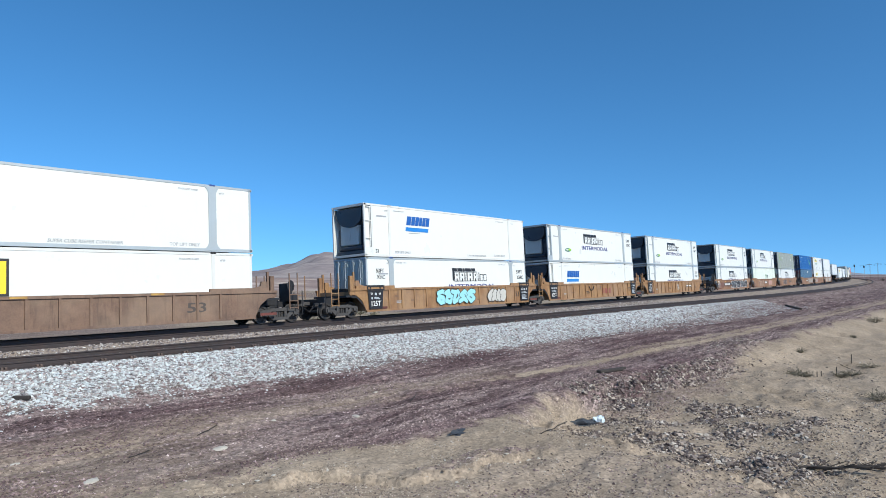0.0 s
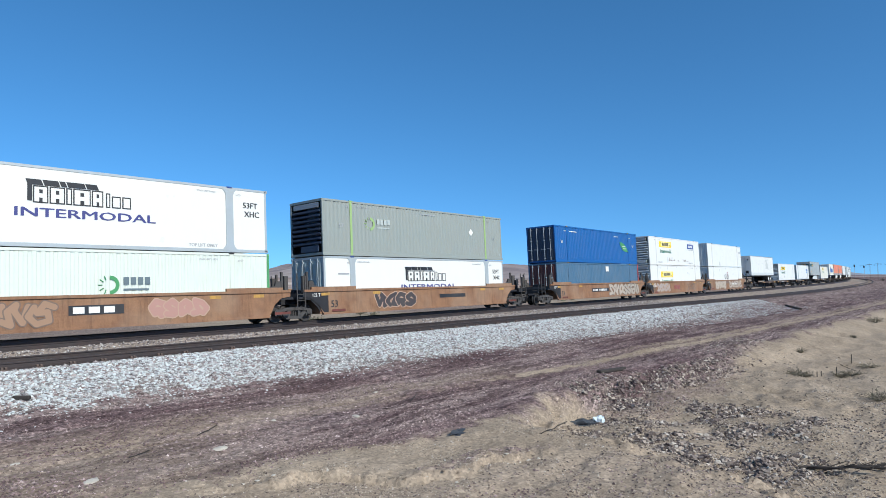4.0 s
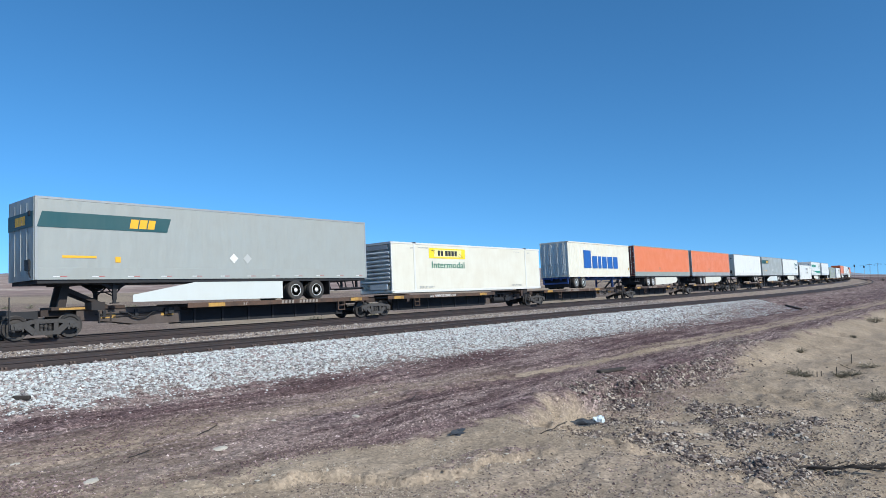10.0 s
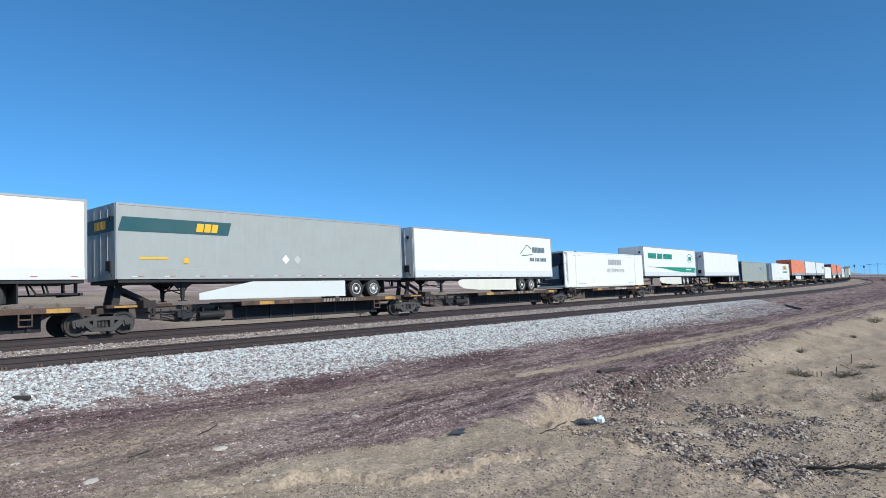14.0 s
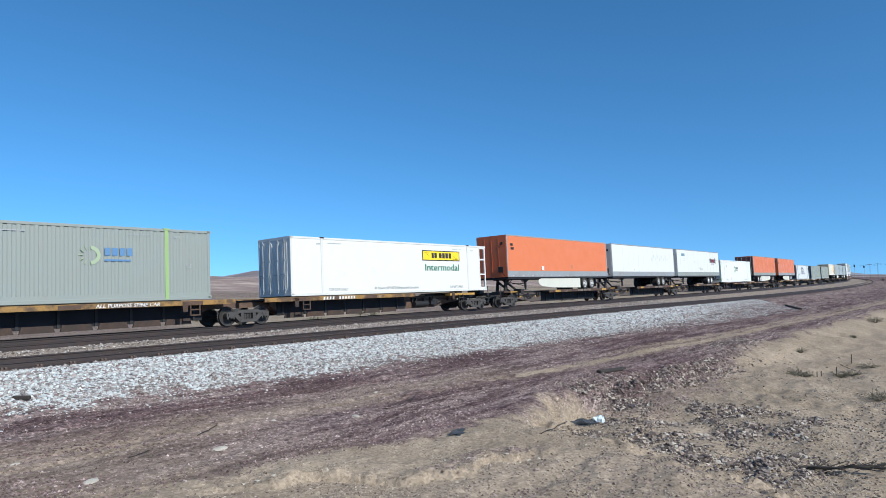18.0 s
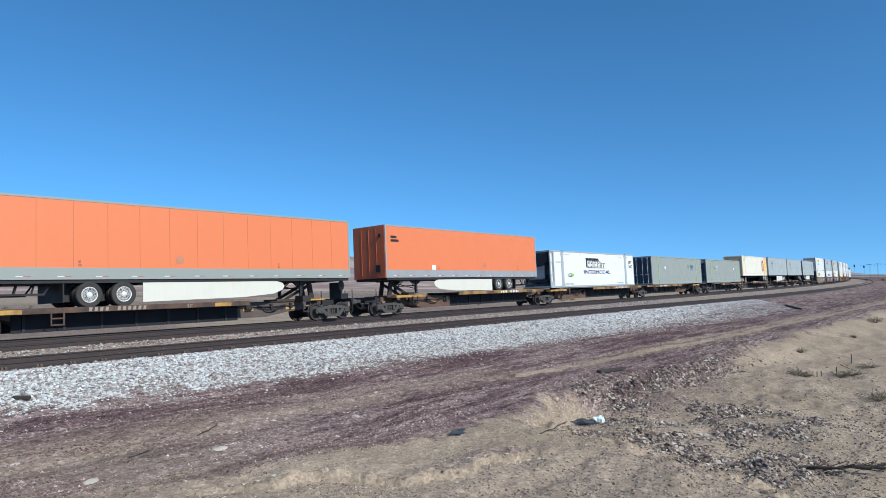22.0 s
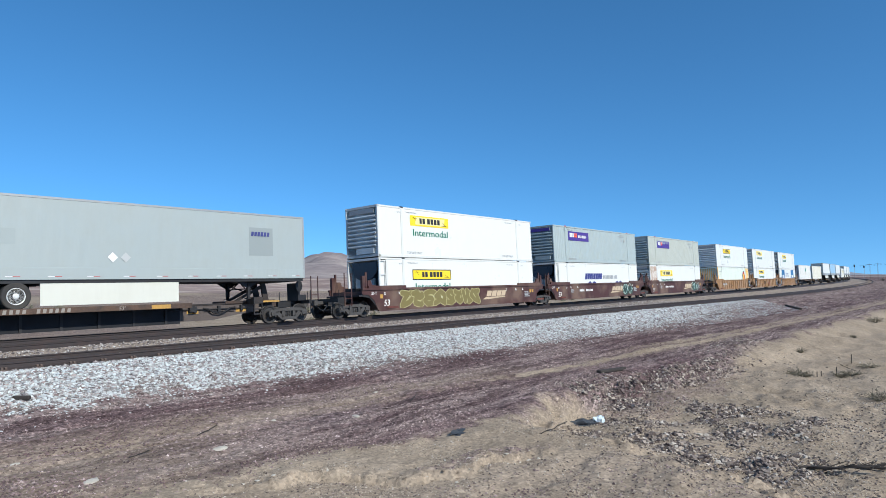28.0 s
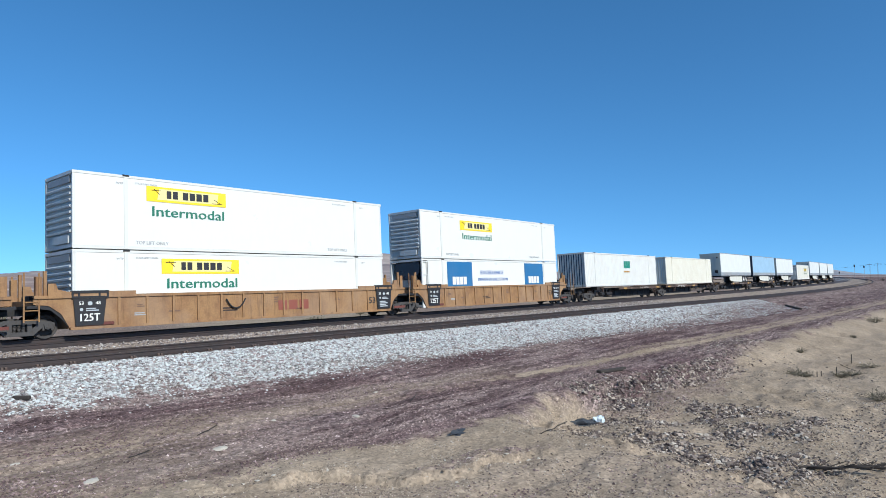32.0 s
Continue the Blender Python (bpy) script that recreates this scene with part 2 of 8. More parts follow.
def soil(x, y):
    """Weights of white ballast, red gravel and pale sand."""
    s, a = line_coords(x, y)
    d, r = y - siding(x), np.hypot(x, y)
    n1 = fbm(x * 0.55, y * 0.9, 91, 4)
    n2 = fbm(x * 2.2, y * 2.2, 92, 3)
    toe = -toe_line(x) - 0.4 * n1
    white = smooth(toe - 0.8, toe + 1.2, d + 0.75 * n2) * smooth(-0.2, -1.3, d) * (1 - 0.95 * smooth(20, 58, x - 4 * (d + 4) + 9 * n2))
    rim = np.interp(x, [-5, 5, 7, 9, 10, 12, 13.2, 14.3, 15.4, 16.2, 17, 19, 25, 30, 34, 60, 100], [9.6, 9.3, 9.1, 8.75, 8.4, 8.15, 8.3, 8.75, 8.5, 7.5, 6.6, 6.5, 7.3, 8.2, 8.3, 7.8, 7.1])
    red = smooth(-0.4, 0.45, y - rim - 0.3 * n1 - 0.3 * n2) * (1 - white) * np.where(a > -6, 1, np.clip(0.12 + 1.1 * fbm(x * 0.05, y * 0.022, 97, 4), 0.0, 0.55))
    # sandy wheel track that runs off along the road
    mid = track_bend(x) + 0.1 * n1
    trk = 1.1 * np.exp(-((y - mid + 0.12) / 0.42) ** 2) + 0.75 * np.exp(-((y - mid - 0.75) / 0.22) ** 2) * smooth(22, 30, x)
    red = red * (1 - 0.95 * np.clip(1.25 * trk * smooth(13.5, 19, x + 2 * n2), 0, 1))
    red = red * (1 - 0.55 * np.exp(-((y - 12.6 - 0.6 * n1) / 0.8) ** 2) * smooth(3, 5, x) * smooth(20, 14, x))      # worn strip of the road
    red = red * (1 - 0.62 * smooth(10, 3, x) * smooth(15, 11.5, y + n1))
    red = red * (1 - 0.6 * smooth(0.8, 1.0, wash(x, y)))
    between = np.where((a > 0) & (d > -0.5), 1, 0)
    red = np.where(between == 1, 0.35, red)
    white = np.where((between == 1) & (d > 1.2), 0.25, white)
    low = smooth(0.0, -0.5, y - ledge(x, y))
    red = np.maximum(red, 0.10 * low * (1 - wash(x, y)))
    red = np.maximum(red, 0.4 * np.exp(-((y - ledge(x, y) - 0.3) / 0.2) ** 2) * smooth(10.8, 9.4, x) * smooth(7.4, 8.2, x))     # bared earth of the ledge
    white = np.where((a < 0.9) & (a > -6), 0.75 * smooth(-6, -4.2, a + n1), white)     # pale ballast behind the train; under it made paler to lift the shade
    white = np.where(a < -5, 0.0, white)
    sand = np.clip(1 - white - red, 0, 1)
    az = np.degrees(np.arctan2(x, y))
    clump = np.clip(0.58 + 1.1 * fbm(x * 1.1, y * 1.6, 95, 3), 0.06, 1.0)
    floor = smooth(12.2, 13.4, r + 0.9 * n1) * smooth(21.5, 18.5, r) * smooth(58.5, 63, az) * smooth(79.5, 76, az + 3 * n1)
    strewn = 0.6 * smooth(12.6, 13.4, r) * smooth(16.5, 15, r) * smooth(78, 81, az) * smooth(0.1, 0.5, n1 + 0.5)
    face = smooth(0.03, 0.25, wash(x, y)) * (1 - smooth(0.9, 1.0, wash(x, y))) * smooth(15.4, 17, x) * (1 - smooth(25, 29.5, x + 1.5 * n1))
    pebbly = np.maximum.reduce([clump * floor, clump * strewn, 0.85 * face, 0.12 * smooth(0.1, -0.5, y - ledge(x, y))])
    pebbly = np.maximum(pebbly, 0.8 * smooth(24, 44, x) * red * np.where(a > -2, 1, 0))
    return np.stack([white, red, sand, np.clip(pebbly, 0, 1)], -1)


def cells(n, l, vec, scale, stops):
    """Pebbles: each cell of a Voronoi pattern has its own tone."""
    v = n.new("ShaderNodeTexVoronoi")
    v.inputs["Scale"].default_value = scale
    l.new(vec, v.inputs["Vector"])
    sp = n.new("ShaderNodeSeparateColor")
    l.new(v.outputs["Color"], sp.inputs[0])
    return ramp(n, l, sp.outputs[0], stops).outputs[0], v


def road_colour(n, l, p):
    """Purple brown earth of the road, banded along it."""
    along = n.new("ShaderNodeMapping")
    along.inputs["Scale"].default_value = (0.16, 1.0, 1.0)
    along.inputs["Rotation"].default_value = (0, 0, radians(2))
    l.new(p, along.inputs["Vector"])
    n2 = noise_node(n, l, 5, 6, p, 0.7)
    band = noise_node(n, l, 0.85, 5, along.outputs[0], 0.62)
    red = ramp(n, l, band.outputs[0], [(0.36, (0.105, 0.066, 0.069)), (0.46, (0.18, 0.127, 0.125)), (0.58, (0.265, 0.205, 0.192)), (0.68, (0.205, 0.15, 0.142))]).outputs[0]
    red = mix(n, l, ramp(n, l, n2.outputs[0], [(0.42, 0.0), (0.66, 0.4)]).outputs[0], red, (0.145, 0.10, 0.10))
    trail = n.new("ShaderNodeMapping")
    trail.inputs["Scale"].default_value, trail.inputs["Rotation"].default_value = (0.09, 1.0, 1.0), (0, 0, radians(3))
    l.new(p, trail.inputs["Vector"])
    streak = noise_node(n, l, 3.2, 4, trail.outputs[0], 0.7)
    red = mix(n, l, ramp(n, l, streak.outputs[0], [(0.50, 0.0), (0.58, 0.8)]).outputs[0], red, (0.085, 0.055, 0.056))
    red = mix(n, l, ramp(n, l, streak.outputs[0], [(0.34, 0.7), (0.43, 0.0)]).outputs[0], red, (0.30, 0.235, 0.215))
    return red


def road_pebbles():
    """Pebbles of the road: its earth's colour, each lighter or darker."""
    m, n, l, b = nodes_of("road_pebbles")
    tc = n.new("ShaderNodeTexCoord")
    ge = n.new("ShaderNodeNewGeometry")
    tone = ramp(n, l, ge.outputs["Random Per Island"], [(0.0, (0.48, 0.45, 0.45)), (0.3, (0.84, 0.82, 0.82)), (0.7, (1.24, 1.23, 1.2)), (0.93, (1.65, 1.65, 1.6)), (1.0, (2.7, 2.9, 2.9))])
    l.new(mix(n, l, 1.0, road_colour(n, l, tc.outputs["Object"]), tone.outputs[0], "MULTIPLY"), b.inputs["Base Color"])
    b.inputs["Roughness"].default_value = 0.95
    return m


def ground_material():
    m, n, l, b = nodes_of("desert_ground")
    at = n.new("ShaderNodeAttribute")
    at.attribute_name = "soil"
    tc = n.new("ShaderNodeTexCoord")
    sep = n.new("ShaderNodeSeparateColor")
    l.new(at.outputs["Color"], sep.inputs[0])
    p = tc.outputs["Object"]
    n1, n2, n3 = noise_node(n, l, 0.5, 6, p), noise_node(n, l, 5, 6, p, 0.7), noise_node(n, l, 38, 4, p, 0.75)
    sand = ramp(n, l, n1.outputs[0], [(0.3, (0.285, 0.224, 0.164)), (0.7, (0.38, 0.304, 0.23))]).outputs[0]
    sand = mix(n, l, ramp(n, l, n2.outputs[0], [(0.52, 0.0), (0.7, 0.4)]).outputs[0], sand, (0.25, 0.20, 0.145))
    red = road_colour(n, l, p)
    white = ramp(n, l, n3.outputs[0], [(0.38, (0.17, 0.145, 0.145)), (0.62, (0.48, 0.49, 0.48))]).outputs[0]
    pebble, v1 = cells(n, l, p, 10, [(0.0, 0.42), (0.3, 0.78), (0.7, 1.05), (0.88, 1.25), (0.95, 1.7)])
    grit, v2 = cells(n, l, p, 26, [(0.0, 0.4), (0.35, 0.85), (0.72, 1.12), (1.0, 1.6)])
    c = mix(n, l, sep.outputs[0], mix(n, l, sep.outputs[1], sand, red), white)
    pale = mix(n, l, ramp(n, l, n3.outputs[0], [(0.48, 0.0), (0.66, 0.5)]).outputs[0], c, (0.17, 0.14, 0.115))
    c = mix(n, l, at.outputs["Alpha"], c, pale)
    stony = n.new("ShaderNodeMath")
    stony.operation, stony.use_clamp = "MULTIPLY_ADD", True
    l.new(sep.outputs[2], stony.inputs[0])
    stony.inputs[1].default_value, stony.inputs[2].default_value = -0.6, 0.8
    more = n.new("ShaderNodeMath")
    more.operation, more.use_clamp = "MAXIMUM", True
    l.new(stony.outputs[0], more.inputs[0])
    l.new(at.outputs["Alpha"], more.inputs[1])
    c = mix(n, l, more.outputs[0], c, pebble, "MULTIPLY")
    fine = n.new("ShaderNodeMath")
    fine.operation = "MULTIPLY_ADD"
    l.new(more.outputs[0], fine.inputs[0])
    fine.inputs[1].default_value, fine.inputs[2].default_value = 0.45, 0.33
    c = mix(n, l, fine.outputs[0], c, grit, "MULTIPLY")
    l.new(c, b.inputs["Base Color"])
    b.inputs["Roughness"].default_value = 0.95
    b.inputs["Specular IOR Level"].default_value = 0.05
    bp = n.new("ShaderNodeBump")
    bp.inputs["Distance"].default_value = 0.05
    l.new(fine.outputs[0], bp.inputs["Strength"])
    h = mix(n, l, 0.5, mix(n, l, 0.5, n2.outputs[0], n3.outputs[0]), v1.outputs["Distance"])
    l.new(h, bp.inputs["Height"])
    l.new(bp.outputs[0], b.inputs["Normal"])
    return m


def sheet(name, verts, faces, material, smooth_shade=True):
    me = bpy.data.meshes.new(name)
    me.from_pydata(verts, [], faces)
    me.materials.append(material)
    if smooth_shade:
        me.polygons.foreach_set("use_smooth", np.ones(len(me.polygons), dtype=bool))
    me.update()
    return me


def grid_faces(rows, cols, close=False):
    i, j = np.meshgrid(np.arange(rows - 1), np.arange(cols if close else cols - 1), indexing="ij")
    k = (j + 1) % cols
    return np.stack([i * cols + j, (i + 1) * cols + j, (i + 1) * cols + k, i * cols + k], -1).reshape(-1, 4)


def build_ground():
    inside = np.arange(11, 90, 0.19)
    outside = np.arange(92, 370, 2.5)
    ang = np.radians(np.concatenate([inside, outside]))
    rad = np.concatenate([[0.0, 0.7], 1.5 * 1.021 ** np.arange(71), 6.55 * 1.0075 ** np.arange(1, 104), 14.2 * 1.0085 ** np.arange(1, 131), 42.7 * 1.021 ** np.arange(1, 227)])
    rr, aa = np.meshgrid(rad, ang, indexing="ij")
    x, y = rr * np.sin(aa), rr * np.cos(aa)
    z = terrain(x, y)
    v = np.stack([x, y, z], -1).reshape(-1, 3)
    me = sheet("ground", v.tolist(), grid_faces(len(rad), len(ang), True)[:, ::-1].tolist(), ground_material())
    at = me.attributes.new("soil", "FLOAT_COLOR", "POINT")
    at.data.foreach_set("color", soil(x.ravel(), y.ravel()).ravel().astype(np.float32))
    return tagged(new("ground", me), "dry desert ground of pale sand, reddish gravel road and stony wash", "ground", kind="structure")


build_ground()


# ---- hills ----
def hill_material(name, a, b, c, scale=1.0):
    m, n, l, bs = nodes_of(name)
    tc = n.new("ShaderNodeTexCoord")
    n1, n2 = noise_node(n, l, 0.006 * scale, 6, tc.outputs["Object"], 0.65), noise_node(n, l, 0.05 * scale, 5, tc.outputs["Object"], 0.7)
    k = ramp(n, l, n1.outputs[0], [(0.40, a), (0.52, b), (0.64, c)]).outputs[0]
    k = mix(n, l, ramp(n, l, n2.outputs[0], [(0.4, 0.0), (0.7, 0.45)]).outputs[0], k, tuple(v * 0.65 for v in a))
    l.new(k, bs.inputs["Base Color"])
    bs.inputs["Roughness"].default_value = 1.0
    bs.inputs["Specular IOR Level"].default_value = 0.05
    return m


def ridge(name, az0, az1, near, far, height, seed, material, label, steps=420):
    """A range of hills between two azimuths; height(azimuth) gives its crest in metres."""
    az = np.radians(np.linspace(az0, az1, steps))
    k = np.linspace(0, 1, 44)
    kk, aa = np.meshgrid(k, az, indexing="ij")
    rr = near + (far - near) * kk
    x, y = rr * np.sin(aa), rr * np.cos(aa)
    hh = height(np.degrees(aa))
    prof = np.sin(np.clip(kk / 0.62, 0, 1) * math.pi / 2) ** 1.6 * np.where(kk > 0.62, np.cos((kk - 0.62) / 0.38 * math.pi / 2), 1)
    rough = 1 + 0.30 * fbm(x * 0.006, y * 0.006, seed, 4) * (1 - 0.65 * np.exp(-((kk - 0.62) / 0.12) ** 2))
    z = -4.0 + hh * prof * rough + np.minimum(hh, 30) * 0.16 * fbm(x * 0.02, y * 0.02, seed + 9, 4) * prof
    v = np.stack([x, y, z], -1).reshape(-1, 3)
    me = sheet(name, v.tolist(), grid_faces(len(k), steps)[:, ::-1].tolist(), material)
    return tagged(new(name, me), label, "hill", kind="structure")


def bump_at(a, c, w, h):
    return h * np.exp(-((a - c) / w) ** 2)


def near_crest(a):
    h = bump_at(a, 40.5, 3.6, 52) + bump_at(a, 45.2, 2.2, 40) + bump_at(a, 49.5, 3.2, 44) + bump_at(a, 56, 4, 30) + bump_at(a, 35.0, 2.6, 14)
    h = h + bump_at(a, 18.5, 2.6, 13) + bump_at(a, 26.5, 2.0, 5) + bump_at(a, 10, 5, 12) + bump_at(a, -20, 18, 50)
    return 3 + h + bump_at(a, 66, 5, 5)


# hill soil mixed lighter and bluer: aerial haze painted into the tones
ridge("hills", -70, 84, 700, 2300, near_crest, 101, hill_material("hazed_hill_soil", (0.24, 0.20, 0.20), (0.315, 0.265, 0.255), (0.42, 0.36, 0.33)),
      "bare reddish brown desert hills, paled by haze in their colour")
ridge("foothills", -70, 63, 50, 600, lambda a: (5.2 + bump_at(a, 17, 4, 0.9) + bump_at(a, 30, 5, 0.5)) * smooth(63, 52, a), 151,
      hill_material("foothill_soil", (0.27, 0.20, 0.18), (0.36, 0.275, 0.24), (0.54, 0.45, 0.38), 7.0), "low pinkish eroded slopes with pale sand before the hills", 600)
# far range: the blue haze of distance is painted into its colour
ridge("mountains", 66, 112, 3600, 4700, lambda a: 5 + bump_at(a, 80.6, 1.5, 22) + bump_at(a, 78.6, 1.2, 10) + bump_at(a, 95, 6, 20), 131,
      hill_material("hazy_mountain_tint", (0.24, 0.25, 0.28), (0.29, 0.30, 0.33), (0.33, 0.34, 0.36)), "far mountains on the horizon, pale blue haze put into their colour", 160)


# ---- tracks ----
RAIL_STEEL = rusty("rail_steel", (0.048, 0.040, 0.040), (0.075, 0.048, 0.042), 0.6, 0.6, 0.3)
RAIL_TOP = painted("rail_head", (0.10, 0.09, 0.085), 0.75, 0.3, bump=0.002)
RAIL_TOP.node_tree.nodes["Principled BSDF"].inputs["Specular IOR Level"].default_value = 0.05
TIE_WOOD = rusty("creosoted_wood", (0.07, 0.055, 0.045), (0.14, 0.11, 0.09), 0.6, 0.9)
PLATE_STEEL = rusty("anchor_steel", (0.12, 0.085, 0.07), (0.19, 0.125, 0.10), 0.6, 0.8)


def train_line(s, a):
    th = s / R_ARC
    z = a * math.sin(CANT) if abs(a) < 3 else 0.0
    return Vector(((R_ARC + a) * math.sin(th), D_ARC + R_ARC - (R_ARC + a) * math.cos(th), z))


def siding_line(s, a):
    return Vector((s, siding(s) - a, 0.02 if a > 0 else -0.005))


def swept(name, way, stations, prof, material, label, kind="structure", head=None):
    """A rail: the profile (across, up) carried along way()."""
    verts, n = [], len(prof)
    for i, s in enumerate(stations):
        p = way(s, 0)
        d = (way(s + 0.5, 0) - way(s - 0.5, 0)).normalized()
        side = Vector((d.y, -d.x, 0)).normalized()
        verts += [(p + side * a + Vector((0, 0, h)))[:] for a, h in prof]
    me = sheet(name, verts, grid_faces(len(stations), n, True).tolist(), material, False)
    if head:
        me.materials.append(head)
        for f in me.polygons:
            if f.index % n == HEAD_FACE:
                f.material_index = 1
    return tagged(new(name, me), label, "rail", kind=kind)


RAIL_PROFILE = [(-0.076, -0.186), (-0.076, -0.168), (-0.014, -0.150), (-0.012, -0.050), (-0.037, -0.036), (-0.037, -0.006),
                (-0.028, 0.0), (0.028, 0.0), (0.037, -0.006), (0.037, -0.036), (0.012, -0.050), (0.014, -0.150), (0.076, -0.168), (0.076, -0.186)]
HEAD_FACE = 6
STATIONS = sorted(set(list(range(-900, -60, 60)) + list(range(-60, 220, 4)) + list(range(220, 1100, 40))))
for off in (-0.755, 0.755):
    swept("rail", lambda s, a, o=off: train_line(s, o + a), STATIONS, RAIL_PROFILE, RAIL_STEEL, "brown steel running rail with a worn bright head", head=RAIL_TOP)
    swept("rail", lambda s, a, o=off: siding_line(s, o + a), STATIONS, RAIL_PROFILE, RAIL_STEEL, "rusty brown steel rail of the empty track")
# an added rail that stands in for the dark band beside the near rail
swept("spare_rail", lambda s, a: train_line(s, 1.72 + a) + Vector((0, 0, -0.13)), [s for s in STATIONS if -300 <= s <= 300], RAIL_PROFILE, RAIL_STEEL,
      "dark rusty rail added to fill the dark band at the tie ends")


def build_ties():
    bm = bmesh.new()
    for s in np.arange(-20, 130, 0.54):
        for way in (train_line, siding_line):
            p, q = way(s, 0), way(s + 0.1, 0)
            m = Matrix.Translation((p.x, p.y, -0.19)) @ Matrix.Rotation(math.atan2(q.y - p.y, q.x - p.x), 4, "Z")
            if way is train_line:
                m = m @ Matrix.Rotation(-CANT, 4, "X")
            for v in box(bm, -0.115, 0.115, -1.3, 1.3, -0.17, 0.0):
                v.co = m @ v.co
    bmesh.ops.recalc_face_normals(bm, faces=bm.faces[:])
    me = bpy.data.meshes.new("track_ties")
    bm.to_mesh(me)
    bm.free()
    me.materials.append(TIE_WOOD)
    tagged(new("track_ties", me), "dark creosoted wooden track ties sunk in ballast", "tie", kind="stuff")


build_ties()


def scatter(name, label, xs, ys, sizes, material, seed, flat=0.65, lift=0.2, blocky=False, cap=False):
    """Loose stones: dented little solids on the ground."""
    rng = np.random.RandomState(seed)
    n = len(xs)
    base = np.array([(1, 0, 0), (-1, 0, 0), (0, 1, 0), (0, -1, 0), (0, 0, 1), (0, 0, -1)], float)
    tri = np.array([(0, 2, 4), (2, 1, 4), (1, 3, 4), (3, 0, 4), (2, 0, 5), (1, 2, 5), (3, 1, 5), (0, 3, 5)])
    if blocky:                                # broken stones with six dented sides
        base = np.array([(a, b, c) for a in (-0.75, 0.75) for b in (-0.75, 0.75) for c in (-0.75, 0.75)])
        quads = ((0, 1, 3, 2), (4, 6, 7, 5), (0, 4, 5, 1), (2, 3, 7, 6), (0, 2, 6, 4), (1, 5, 7, 3))
        tri = np.array([t for a, b, c, d in quads for t in ((a, b, c), (a, c, d))])
    if cap:                                   # small ones need no underside
        base, tri = base[:5] - np.array([0, 0, 0.15]), tri[:4]
    m = len(base)
    v = base[None] * (0.6 + 0.8 * rng.rand(n, m, 1)) + 0.35 * (rng.rand(n, m, 3) - 0.5)
    if blocky:                                # lying on any side
        e = rng.rand(n)[:, None] * 6.283
        v = np.stack([v[..., 0], v[..., 1] * np.cos(e) - v[..., 2] * np.sin(e), v[..., 1] * np.sin(e) + v[..., 2] * np.cos(e)], -1)
    th = rng.rand(n) * 6.283
    c, s = np.cos(th)[:, None], np.sin(th)[:, None]
    vx, vy = v[..., 0] * c - v[..., 1] * s, v[..., 0] * s + v[..., 1] * c
    v = np.stack([vx, vy, v[..., 2] * flat], -1) * sizes[:, None, None]
    z = terrain(xs, ys) + sizes * lift
    v += np.stack([xs, ys, z], -1)[:, None]
    f = tri[None] + m * np.arange(n)[:, None, None]
    me = sheet(name, v.reshape(-1, 3).tolist(), f.reshape(-1, 3).tolist(), material, False)
    return tagged(new(name, me), label, "gravel", kind="stuff")


